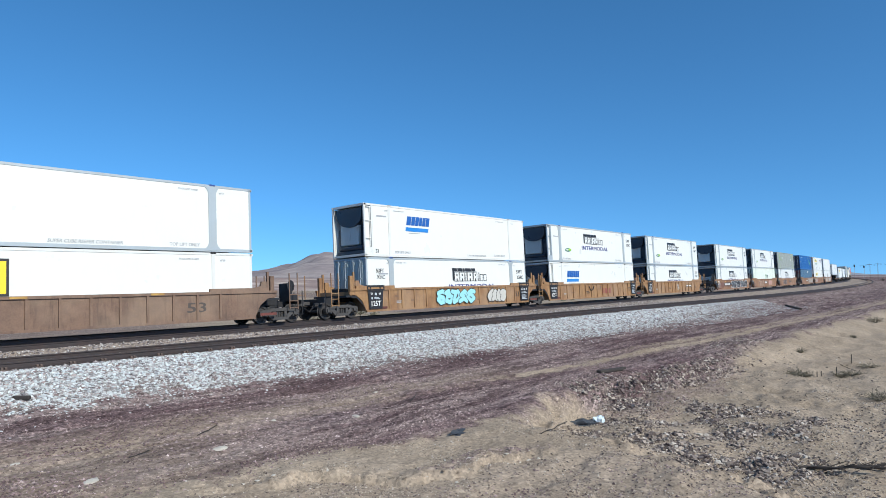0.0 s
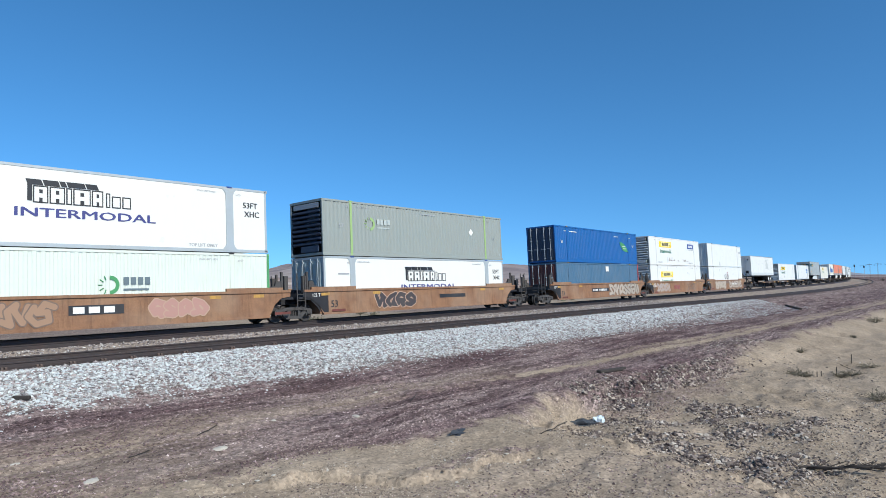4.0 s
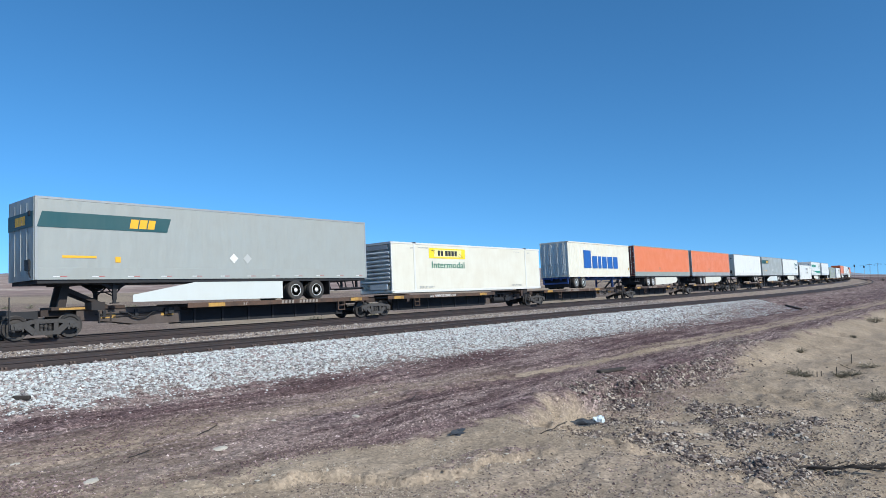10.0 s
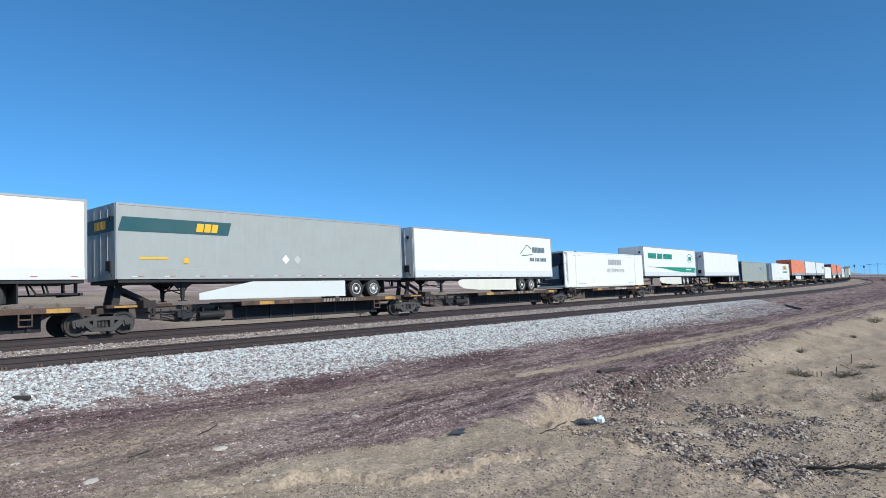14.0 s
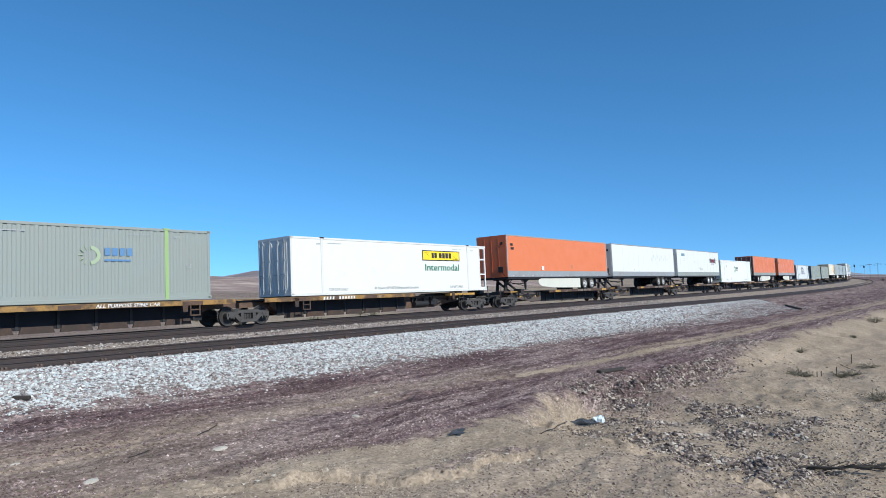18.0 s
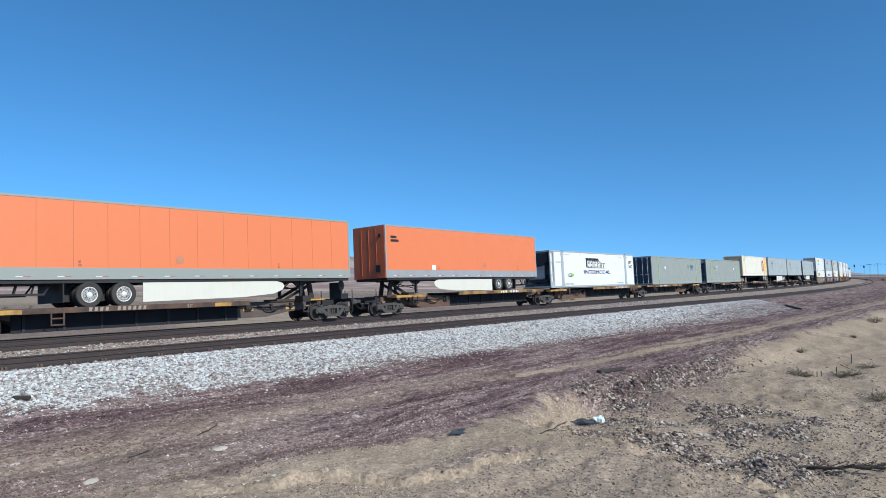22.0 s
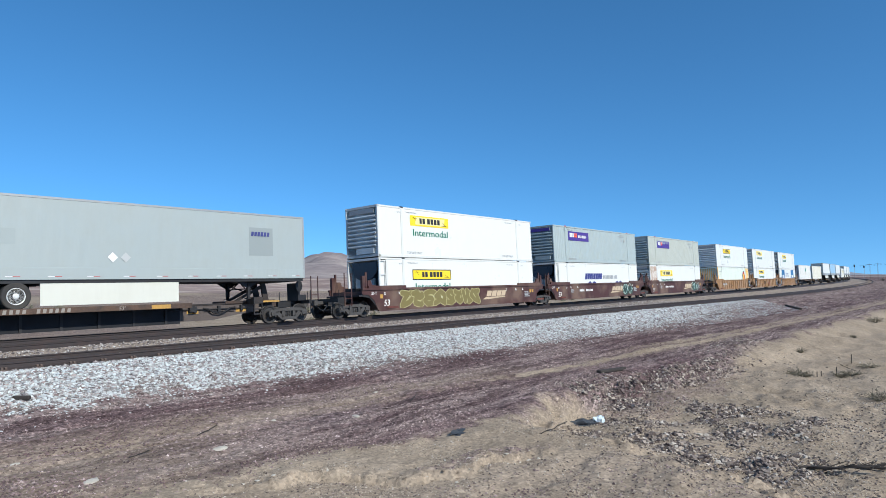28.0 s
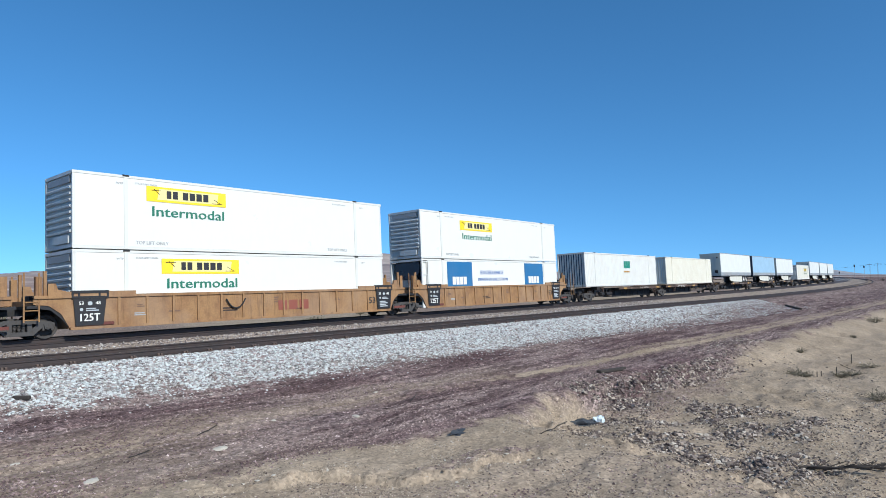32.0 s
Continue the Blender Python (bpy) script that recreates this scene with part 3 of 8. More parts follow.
def build_stones():
    rng = np.random.RandomState(5)
    # white ballast of the near shoulder, thinning outwards
    n = 105000
    x = -4 + 74 * rng.rand(n) ** 1.5
    d = -1.0 - 5.6 * rng.rand(n) ** 1.15
    y = siding(x) + d
    w = soil(x, y)[:, 0]
    stray = 0.22 * np.exp(-np.clip(-toe_line(x) - d, 0, 9) / 0.7) + 0.14 * smooth(30, 45, x)
    k = rng.rand(n) < np.clip(w + stray, 0, 1)
    scatter("ballast_stones", "white crushed stone ballast on the track shoulder", x[k], y[k], (0.018 + 0.034 * rng.rand(k.sum()) ** 1.6) * (0.62 + 0.38 * smooth(0.2, 0.7, w[k])) * (1 + 0.5 * smooth(25, 50, x[k])),
            stone("white_ballast", [(0.0, (0.15, 0.12, 0.12)), (0.18, (0.38, 0.36, 0.35)), (0.4, (0.57, 0.59, 0.58)), (0.75, (0.67, 0.70, 0.69)), (0.92, (0.42, 0.35, 0.33)), (1.0, (0.24, 0.17, 0.16))]), 6, blocky=True)
    # brown ballast between the tracks and round the ties
    n = 40000
    x = -6 + 70 * rng.rand(n) ** 1.4
    y = siding(x) - 0.9 + 8.5 * rng.rand(n)
    s, a = line_coords(x, y)
    k = (a > 1.8) | ((a < -0.9) & (a > -3))
    scatter("inner_ballast", "grey brown crushed stone ballast between the two tracks", x[k], y[k], 0.024 + 0.03 * rng.rand(k.sum()),
            stone("brown_ballast", [(0.0, (0.11, 0.092, 0.088)), (0.4, (0.25, 0.215, 0.205)), (0.8, (0.38, 0.34, 0.32)), (1.0, (0.55, 0.53, 0.51))]), 7, 0.8, 0.3)
    # pale weeds and stones along the far side of the train's track
    n = 9000
    x = -6 + 90 * rng.rand(n) ** 1.4
    y = D_ARC + 2.3 + 6 * rng.rand(n)
    s, a = line_coords(x, y)
    k = (a < -2.2) & (rng.rand(n) < np.clip(0.35 + 1.2 * fbm(x * 0.5, y * 0.9, 18, 3), 0.05, 1))
    scatter("trackside_weeds", "low pale weeds and stones behind the track", x[k], y[k], 0.04 + 0.07 * rng.rand(k.sum()) ** 2,
            stone("pale_weed", [(0.0, (0.10, 0.095, 0.07)), (0.4, (0.27, 0.26, 0.18)), (0.8, (0.42, 0.40, 0.30)), (1.0, (0.5, 0.48, 0.42))]), 19, 0.7, 0.2)
    # red gravel of the road
    n = 430000
    rr, an = 6 + 90 * rng.rand(n) ** 1.9, np.radians(12 + 74 * rng.rand(n))
    x, y = rr * np.sin(an), rr * np.cos(an)
    w = soil(x, y)
    k = (rng.rand(n) < (w[:, 1] + (0.5 - 0.42 * smooth(12, 15, x)) * w[:, 2] * smooth(8.6, 9.6, y) + 0.5 * w[:, 0]) * np.clip(0.75 + fbm(x * 0.4, y * 0.9, 15, 3), 0.25, 1)) & (y < siding(x) - 3.0)
    scatter("road_gravel", "small purple grey gravel strewn over the dirt road", x[k], y[k], 0.007 + 0.018 * rng.rand(k.sum()) ** 3 + 0.0007 * np.hypot(x, y)[k], road_pebbles(), 8, 0.8, 0.15, cap=True)
    # dark and pale rocks of the wash and of the ground before the camera
    n = 330000
    rr, an = 4.5 + 30 * rng.rand(n) ** 1.3, np.radians(25 + 66 * rng.rand(n))
    x, y = rr * np.sin(an), rr * np.cos(an)
    w = soil(x, y)
    k = (rng.rand(n) < (0.006 * w[:, 2] + 0.85 * w[:, 3] * (0.35 + 0.65 * smooth(9, 12.5, np.hypot(x, y))))) & (y < 9.6)
    scatter("wash_rocks", "dark and pale angular stones scattered over the sandy wash", x[k], y[k], 0.004 + 0.0008 * np.hypot(x, y)[k] + 0.045 * rng.rand(k.sum()) ** 4 * w[k, 3] * smooth(11, 13, np.hypot(x, y)[k]),
            stone("wash_stone", [(0.0, (0.07, 0.054, 0.052)), (0.35, (0.16, 0.124, 0.108)), (0.65, (0.29, 0.235, 0.195)), (0.85, (0.44, 0.365, 0.30)), (1.0, (0.58, 0.52, 0.45))]), 9, 0.8, 0.3, True)
    # grit and small pebbles on the sand
    n = 260000
    rr, an = 4.2 + 24 * rng.rand(n) ** 1.4, np.radians(20 + 71 * rng.rand(n))
    x, y = rr * np.sin(an), rr * np.cos(an)
    w = soil(x, y)
    k = (rng.rand(n) < 0.75 * w[:, 2] * np.clip(0.25 + 1.4 * fbm(x * 0.9, y * 1.3, 16, 4), 0.04, 1)) & (y < 10)
    scatter("sand_grit", "fine brown grit and pebbles on pale sand", x[k], y[k], 0.003 + 0.0007 * np.hypot(x, y)[k] + 0.012 * rng.rand(k.sum()) ** 6,
            stone("sand_pebble", [(0.0, (0.13, 0.10, 0.08)), (0.25, (0.24, 0.19, 0.145)), (0.6, (0.36, 0.295, 0.225)), (0.9, (0.44, 0.37, 0.30)), (1.0, (0.6, 0.55, 0.48))]), 10, 0.8, 0.15, cap=True)


def build_bank():
    """Broken earth and rock on the side of the wash."""
    rng = np.random.RandomState(15)
    n = 30000
    x = 14.5 + 16 * rng.rand(n)
    y = 9.3 - 3.2 * rng.rand(n)
    w = wash(x, y)
    k = (w > 0.05) & (w < 0.97) & (rng.rand(n) < np.clip(0.45 + fbm(x * 0.9, y * 0.9, 33, 3), 0, 1) * (1 - smooth(25, 30, x)) * smooth(15.2, 16.5, x))
    scatter("bank_rubble", "dark angular rubble on the broken bank of the wash", x[k], y[k], 0.011 + 0.045 * rng.rand(k.sum()) ** 6,
            stone("bank_stone", [(0.0, (0.07, 0.05, 0.05)), (0.45, (0.155, 0.113, 0.108)), (0.8, (0.26, 0.205, 0.185)), (1.0, (0.45, 0.41, 0.37))]), 17, 0.75, 0.1, True)


build_stones()
build_bank()

# ---- rolling stock: materials ----
WHITE = painted("white_panel", (0.71, 0.71, 0.67), 0.35, 0.10, (0.45, 0.40, 0.34), bump=0.003)
WHITE_OLD = painted("weathered_white_panel", (0.66, 0.66, 0.63), 0.45, 0.30, (0.42, 0.37, 0.30), bump=0.004)
CREAM = painted("cream_white_paint", (0.68, 0.655, 0.56), 0.45, 0.28, (0.45, 0.36, 0.25), bump=0.004)
MINT = painted("pale_mint_white_paint", (0.64, 0.69, 0.62), 0.45, 0.2, (0.4, 0.38, 0.3), bump=0.004)
PALE = painted("pale_grey_panel", (0.58, 0.61, 0.59), 0.4, 0.18, (0.42, 0.40, 0.36), bump=0.004)
FADED = painted("faded_pale_green_panel", (0.345, 0.385, 0.38), 0.45, 0.25, (0.29, 0.30, 0.275), bump=0.004, wave=0.05)
GREY = painted("light_grey_paint", (0.265, 0.295, 0.275), 0.5, 0.25, (0.27, 0.25, 0.22), bump=0.004)
FREIGHT_GREY = painted("grey_trailer_paint", (0.335, 0.355, 0.34), 0.42, 0.3, (0.25, 0.25, 0.22), bump=0.004, wave=0.10)
SHELL_GREY = painted("warm_pale_grey_paint", (0.43, 0.455, 0.41), 0.5, 0.22, (0.30, 0.28, 0.24), bump=0.004)
COOL_GREY = painted("cool_grey_paint", (0.36, 0.42, 0.42), 0.5, 0.22, (0.25, 0.25, 0.24), bump=0.004)
STEEL = painted("galvanised_post", (0.40, 0.445, 0.465), 0.5, 0.2, metal=0.2, bump=0.003)
ALU = painted("aluminium_rail", (0.37, 0.385, 0.385), 0.45, 0.25, metal=0.3, bump=0.003)
SKIRT = painted("white_skirt", (0.62, 0.61, 0.535), 0.5, 0.25, (0.45, 0.42, 0.36), bump=0.004)
ORANGE = painted("orange_trailer_paint", (0.68, 0.19, 0.074), 0.42, 0.14, (0.5, 0.16, 0.07), bump=0.003)
ORANGE_END = painted("dull_orange_paint", (0.62, 0.13, 0.04), 0.45, 0.2, (0.3, 0.1, 0.05))
MAROON = painted("maroon_door_paint", (0.12, 0.028, 0.024), 0.5, 0.3)
BLUE = painted("deep_blue_paint", (0.006, 0.095, 0.31), 0.42, 0.12, (0.06, 0.09, 0.16), bump=0.004)
FADED_BLUE = painted("faded_blue_paint", (0.05, 0.125, 0.21), 0.55, 0.35, (0.16, 0.2, 0.24), bump=0.004)
NAVY = painted("dark_navy_paint", (0.018, 0.035, 0.07), 0.45, 0.3, (0.12, 0.12, 0.12))
SKYBLUE = painted("sky_blue_paint", (0.30, 0.47, 0.62), 0.45, 0.2, (0.3, 0.35, 0.38))
YELLOW_END = painted("orange_yellow_paint", (0.83, 0.42, 0.03), 0.45, 0.15, (0.4, 0.22, 0.06))
LIME = painted("lime_green_band", (0.29, 0.43, 0.17), 0.5, 0.25, (0.3, 0.4, 0.15))
GREEN = painted("leaf_green_paint", (0.06, 0.27, 0.10), 0.5, 0.15)
RED = painted("signal_red_paint", (0.45, 0.045, 0.035), 0.5, 0.2)
DARK = painted("black_steel", (0.013, 0.013, 0.016), 0.65, 0.3, (0.04, 0.035, 0.032))
UNIT = painted("dark_cooling_unit", (0.03, 0.042, 0.06), 0.3, 0.25, (0.1, 0.09, 0.08))
UNIT_PALE = painted("pale_cooling_unit", (0.60, 0.635, 0.63), 0.45, 0.2)
RUBBER = painted("tyre_rubber", (0.028, 0.027, 0.027), 0.85, 0.5, (0.12, 0.10, 0.08))
RIM = painted("wheel_rim", (0.74, 0.74, 0.72), 0.35, 0.35, (0.2, 0.16, 0.12), metal=0.1)
OLD_CAR = rusty("dull_brown_car_paint", (0.205, 0.125, 0.085), (0.125, 0.08, 0.06), 0.7, 0.8, runs=0.6)
TAN_CAR = rusty("tan_car_paint", (0.34, 0.19, 0.082), (0.20, 0.095, 0.045), 0.65, 0.7, runs=0.6)
BROWN_CAR = rusty("rusty_brown_car_paint", (0.275, 0.142, 0.074), (0.185, 0.09, 0.05), 0.7, 0.75, runs=0.6)
OXIDE_CAR = rusty("oxide_brown_car_paint", (0.075, 0.026, 0.023), (0.05, 0.022, 0.018), 0.55, 0.6, runs=0.25)
SPINE = rusty("spine_car_steel", (0.022, 0.020, 0.021), (0.045, 0.029, 0.022), 0.6, 0.75)
SPINE_BROWN = rusty("spine_car_rust", (0.040, 0.029, 0.026), (0.085, 0.047, 0.030), 0.7, 0.8)
SPINE_WEB = rusty("spine_car_web", (0.105, 0.083, 0.075), (0.075, 0.055, 0.047), 0.7, 0.8)
SPINE_RUST = rusty("spine_car_bright_rust", (0.135, 0.078, 0.052), (0.07, 0.045, 0.035), 0.8, 0.8)
DECK_EDGE = rusty("deck_edge_rust", (0.11, 0.062, 0.04), (0.035, 0.026, 0.023), 0.9, 0.75)
HAZARD = painted("worn_yellow_patch", (0.48, 0.27, 0.06), 0.55, 0.95, (0.14, 0.08, 0.04), scale=2.5)
WORN_YELLOW = rusty("worn_yellow_edge", (0.34, 0.19, 0.055), (0.075, 0.047, 0.032), 0.85, 0.7, lo=0.44, hi=0.56)
# black of the deck, also painted in for the shade beneath it
DECK_SHADE_BLACK = painted("soot_black_steel", (0.011, 0.012, 0.016), 0.9, 0.1, (0.02, 0.02, 0.022))
STENCIL_RED = rusty("stencil_red", (0.16, 0.045, 0.035), (0.08, 0.03, 0.025), 0.6, 0.8)
TRUCK_STEEL = rusty("truck_casting", (0.066, 0.062, 0.061), (0.048, 0.039, 0.034), 0.6, 0.8)
WHEEL_STEEL = rusty("wheel_steel", (0.045, 0.042, 0.041), (0.055, 0.043, 0.037), 0.6, 0.6, 0.3)
MATERIALS = {}


def ink(name, col, rough=0.5):
    if name not in MATERIALS:
        MATERIALS[name] = painted(name, col, rough, 0.12, tuple(0.5 * v + 0.15 for v in col), bump=0.001)
    return MATERIALS[name]


BLACK_INK, WHITE_INK = ink("black_lettering", (0.02, 0.02, 0.022)), ink("white_lettering", (0.72, 0.71, 0.68))
GREY_INK, GREEN_INK = ink("grey_lettering", (0.34, 0.35, 0.355)), ink("green_lettering", (0.012, 0.16, 0.10))
BLUE_INK, YELLOW_INK = ink("blue_lettering", (0.012, 0.10, 0.36)), ink("yellow_plate", (0.87, 0.62, 0.02))
VIOLET_INK, RED_INK = ink("violet_blue_lettering", (0.04, 0.045, 0.19)), ink("red_lettering", (0.55, 0.03, 0.03))
REFLECT_RED, REFLECT_WHITE = ink("red_reflector", (0.42, 0.13, 0.12), 0.4), ink("white_reflector", (0.66, 0.66, 0.65), 0.4)
NUMBER_INK = ink("dusty_number_paint", (0.27, 0.235, 0.20))
PURPLE_INK, TEAL_INK = ink("purple_plate", (0.06, 0.03, 0.24)), ink("teal_lettering", (0.01, 0.22, 0.15))
NEAR = -1.295


# ---- marks on the near side ----
def letters(parent, words, x, z, size, material, y=NEAR - 0.004, name="lettering", label="", lean=0.0, stretch=1.0, width=0.0):
    """Readable words in the built-in font, upright on the near side; x, z: lower left corner."""
    key = ("text", words, round(size, 3), lean, stretch, width)
    k = (key, material.name)
    if k not in KEPT:
        cu = bpy.data.curves.new("words", "FONT")
        cu.body, cu.size, cu.shear = words, size * 1.38, lean
        cu.resolution_u = 2
        tmp = bpy.data.objects.new("words", cu)
        scene.collection.objects.link(tmp)
        me = bpy.data.meshes.new_from_object(tmp.evaluated_get(bpy.context.evaluated_depsgraph_get()))
        bpy.data.objects.remove(tmp)
        bpy.data.curves.remove(cu)
        if width:
            span = [v.co.x for v in me.vertices]
            stretch = width / (max(span) - min(span))
        me.transform(Matrix.Diagonal((stretch, 1, 1, 1)))
        me.transform(Matrix.Rotation(math.pi / 2, 4, "X"))
        bold = bmesh.new()                      # a second stroke beside the first thickens the light face
        bold.from_mesh(me)
        twin = bmesh.ops.duplicate(bold, geom=bold.verts[:] + bold.edges[:] + bold.faces[:])["geom"]
        bmesh.ops.translate(bold, vec=(0.065 * size * max(1.0, 0.8 * stretch), 0.0008, 0.03 * size), verts=[g for g in twin if isinstance(g, bmesh.types.BMVert)])
        bold.to_mesh(me)
        bold.free()
        me.materials.clear()
        me.materials.append(material)
        me.name = "lettering"
        KEPT[k] = me
    ob = new(name, KEPT[k])
    ob.parent = parent
    ob.matrix_basis = Matrix.Translation((x, y, z))
    if label:
        tagged(ob, label)
    return ob


def plate(parent, x0, x1, z0, z1, material, y=NEAR - 0.003, name="plate", label="", lean=0.0, thick=0.003):
    w, h = round(x1 - x0, 3), round(z1 - z0, 3)

    def make(bm):
        prism(bm, [(0, 0), (w, 0), (w + lean * h, h), (lean * h, h)], -thick, 0)
    return part(name, ("plate", w, h, lean, thick), make, material, parent, label, (x0, y, z0))


def blocks(parent, x0, z0, height, widths, material, gap=0.05, lean=0.0, y=NEAR - 0.004, name="word_mark", label=""):
    """A mark of plain blocks, one for each sign of a name or number that is not spelled out."""
    def block(w):
        return lambda bm: prism(bm, [(0, 0), (w, 0), (w + lean * height, height), (lean * height, height)], -0.003, 0)

    def row(bm):
        x = 0.0
        for w in widths:
            if w > 0:
                prism(bm, [(x, 0), (x + w, 0), (x + w + lean * height, height), (x + lean * height, height)], -0.003, 0)
            x += abs(w) + gap
    if height < 0.24:
        return part(name, ("blocks", tuple(widths), height, gap, lean), row, material, parent, label, (x0, y, z0))
    x, ob = x0, None
    for w in widths:
        if w > 0:
            ob = part(name, ("block", w, height, lean), block(w), material, parent, label, (x, y, z0))
        x += abs(w) + gap
    return ob


def bars(parent, x0, z0, width, height, rows, material, y=NEAR - 0.004, name="small_print", label=""):
    """Small print that cannot be read: thin bars."""
    def make(bm):
        h = height / (rows * 1.6)
        for r in range(rows):
            w = width * (1.0 if r % 2 == 0 else 0.75)
            prism(bm, [(0, r * h * 1.6), (w, r * h * 1.6), (w, r * h * 1.6 + h), (0, r * h * 1.6 + h)], -0.002, 0)
    return part(name, ("bars", width, height, rows), make, material, parent, label, (x0, y, z0))


def disc(parent, x, z, rx, rz, material, y=NEAR - 0.003, name="emblem", label="", hole=0.0, a0=0.0, a1=360.0):
    def make(bm):
        n = 28
        full = a1 - a0 >= 359.9
        angs = [radians(a0 + (a1 - a0) * k / n) for k in range(n if full else n + 1)]
        pts = [(rx * math.cos(t), rz * math.sin(t)) for t in angs]
        if hole:
            inn = [(px * hole, pz * hole) for px, pz in pts]
            o = [bm.verts.new((px, -0.002, pz)) for px, pz in pts]
            i = [bm.verts.new((px, -0.002, pz)) for px, pz in inn]
            m = len(pts)
            for k in range(m if full else m - 1):
                bm.faces.new((o[k], o[(k + 1) % m], i[(k + 1) % m], i[k]))
        else:
            bm.faces.new([bm.verts.new((px, -0.002, pz)) for px, pz in pts])
    return part(name, ("disc", rx, rz, hole, a0, a1), make, material, parent, label, (x, y, z))


def diamond(parent, x, z, r, material, y=NEAR - 0.003):
    def make(bm):
        prism(bm, [(-r, 0), (0, -r), (r, 0), (0, r)], -0.003, 0)
    return part("placard_holder", ("diamond", r), make, material, parent, "", (x, y, z))


STROKES = (((0.95, 0.7), (0.6, 1.0), (0.1, 0.9), (0.3, 0.55), (0.8, 0.5), (0.9, 0.15), (0.4, 0.0), (-0.05, 0.2)),
           ((0.0, 0.1), (0.25, 0.9), (0.55, 0.3), (0.45, 0.0), (0.8, 0.35), (0.7, 1.0), (1.05, 0.8)),
           ((0.2, 0.15), (0.0, 0.6), (0.35, 1.0), (0.85, 0.85), (0.75, 0.4), (0.35, 0.45), (0.6, 0.0), (1.0, 0.15)),
           ((0.0, 0.95), (0.5, 0.85), (0.2, 0.4), (0.05, 0.0), (0.6, 0.2), (1.0, 0.6), (0.75, 0.95)),
           ((0.1, 0.4), (0.5, 0.0), (0.95, 0.3), (0.6, 0.6), (0.15, 0.75), (0.55, 1.0), (1.0, 0.9)),
           ((1.0, 0.05), (0.5, 0.3), (0.05, 0.05), (0.1, 0.7), (0.45, 0.95), (0.9, 0.6), (0.55, 0.55)))


def graffiti(parent, seed, x0, z0, width, height, fill, edge, y, label, fat=0.15, count=0):
    """Sprayed bubble strokes with an outline round them."""
    rng = random.Random(seed)
    n = count or max(3, int(width / (height * 0.72)))
    kinds = list(range(len(STROKES)))
    rng.shuffle(kinds)
    cw, r0 = width / n, fat * height
    lines = []
    for i in range(n):
        tilt, fx, fz = rng.uniform(-0.12, 0.12), rng.choice((-1, 1)), rng.choice((-1, 1))
        lines.append([(cw * (i + 0.5 + (px - 0.5) * 1.02) + tilt * height * (pz - 0.5), r0 + (height - 2 * r0) * pz * rng.uniform(0.95, 1.0)) for px, pz in [(0.5 + fx * (qx - 0.5), 0.5 + fz * (qz - 0.5)) for qx, qz in STROKES[kinds[i % len(kinds)]]]])
    root = None
    for grow, mat, nm in ((0.045, edge, "graffiti"), (0.0, fill, "graffiti_fill")):
        def make(bm):
            for i, o in enumerate(lines):
                d = -0.004 * i
                for (ax, az), (bx, bz) in zip(o, o[1:]):
                    r = r0 * 0.92 + grow
                    q = math.hypot(bx - ax, bz - az) or 1.0
                    t0 = math.atan2(bz - az, bx - ax)
                    d -= 0.0001
                    cap = [(bx + r * math.cos(t0 + e), bz + r * math.sin(t0 + e)) for e in (-1.571, -0.9, -0.3, 0.3, 0.9, 1.571)]
                    cap += [(ax + r * math.cos(t0 + e), az + r * math.sin(t0 + e)) for e in (1.571, 2.24, 2.84, 3.44, 4.04, 4.712)]
                    bm.faces.new([bm.verts.new((px, d, pz)) for px, pz in cap])
        ob = part(nm, ("graffiti", seed, grow), make, mat, parent if root is None else root, label if root is None else "", (x0, y, z0) if root is None else (0, -0.0022, 0))
        root = root or ob


def scrawl(parent, seed, x0, z0, width, height, material, y, label, thick=0.02):
    """Thin sprayed loops."""
    rng = random.Random(seed)
    n = max(3, int(width / (height * 0.6)))

    def make(bm):
        last = None
        for k in range(n * 10):
            t = k / (n * 10 - 1)
            p = (width * t + 0.25 * height * math.sin(k * 1.3 + seed), height * (0.5 + 0.48 * math.sin(k * 0.9 + seed * 2) * rng.uniform(0.6, 1)))
            if last and k % 10:
                dx, dz = p[0] - last[0], p[1] - last[1]
                q = math.hypot(dx, dz) or 1
                ox, oz = -dz / q * thick, dx / q * thick
                bm.faces.new([bm.verts.new((a, -0.002, b)) for a, b in ((last[0] - ox, last[1] - oz), (p[0] - ox, p[1] - oz), (p[0] + ox, p[1] + oz), (last[0] + ox, last[1] + oz))])
            last = p
    part("graffiti", ("scrawl", seed, width, height), make, material, parent, label, (x0, y, z0))


# ---- wheels and trucks ----
def wheelset_mesh(bm):
    for s in (-1, 1):
        tmp = bmesh.new()
        prof = [(0.06, 0.0), (0.10, 0.0), (0.12, 0.03), (0.30, 0.045), (0.34, 0.01), (0.425, 0.0), (0.425, 0.11), (0.455, 0.125), (0.455, 0.15), (0.34, 0.15), (0.30, 0.11), (0.12, 0.12), (0.10, 0.15), (0.06, 0.15)]
        lathe(tmp, prof, 28)
        add_bm(bm, tmp, Matrix.Translation((0, -0.85, 0)) if s < 0 else Matrix.Translation((0, 0.85, 0)) @ Matrix.Rotation(math.pi, 4, "Z"))
    rod(bm, (0, -1.05, 0), (0, 1.05, 0), 0.075, 12)
    for s in (-1, 1):
        rod(bm, (0, s * 1.05, 0), (0, s * 1.16, 0), 0.10, 12)
        for k in range(3):
            c, d = 0.06 * math.cos(k * 2.094), 0.06 * math.sin(k * 2.094)
            rod(bm, (c, s * 1.15, d), (c, s * 1.185, d), 0.018, 6)


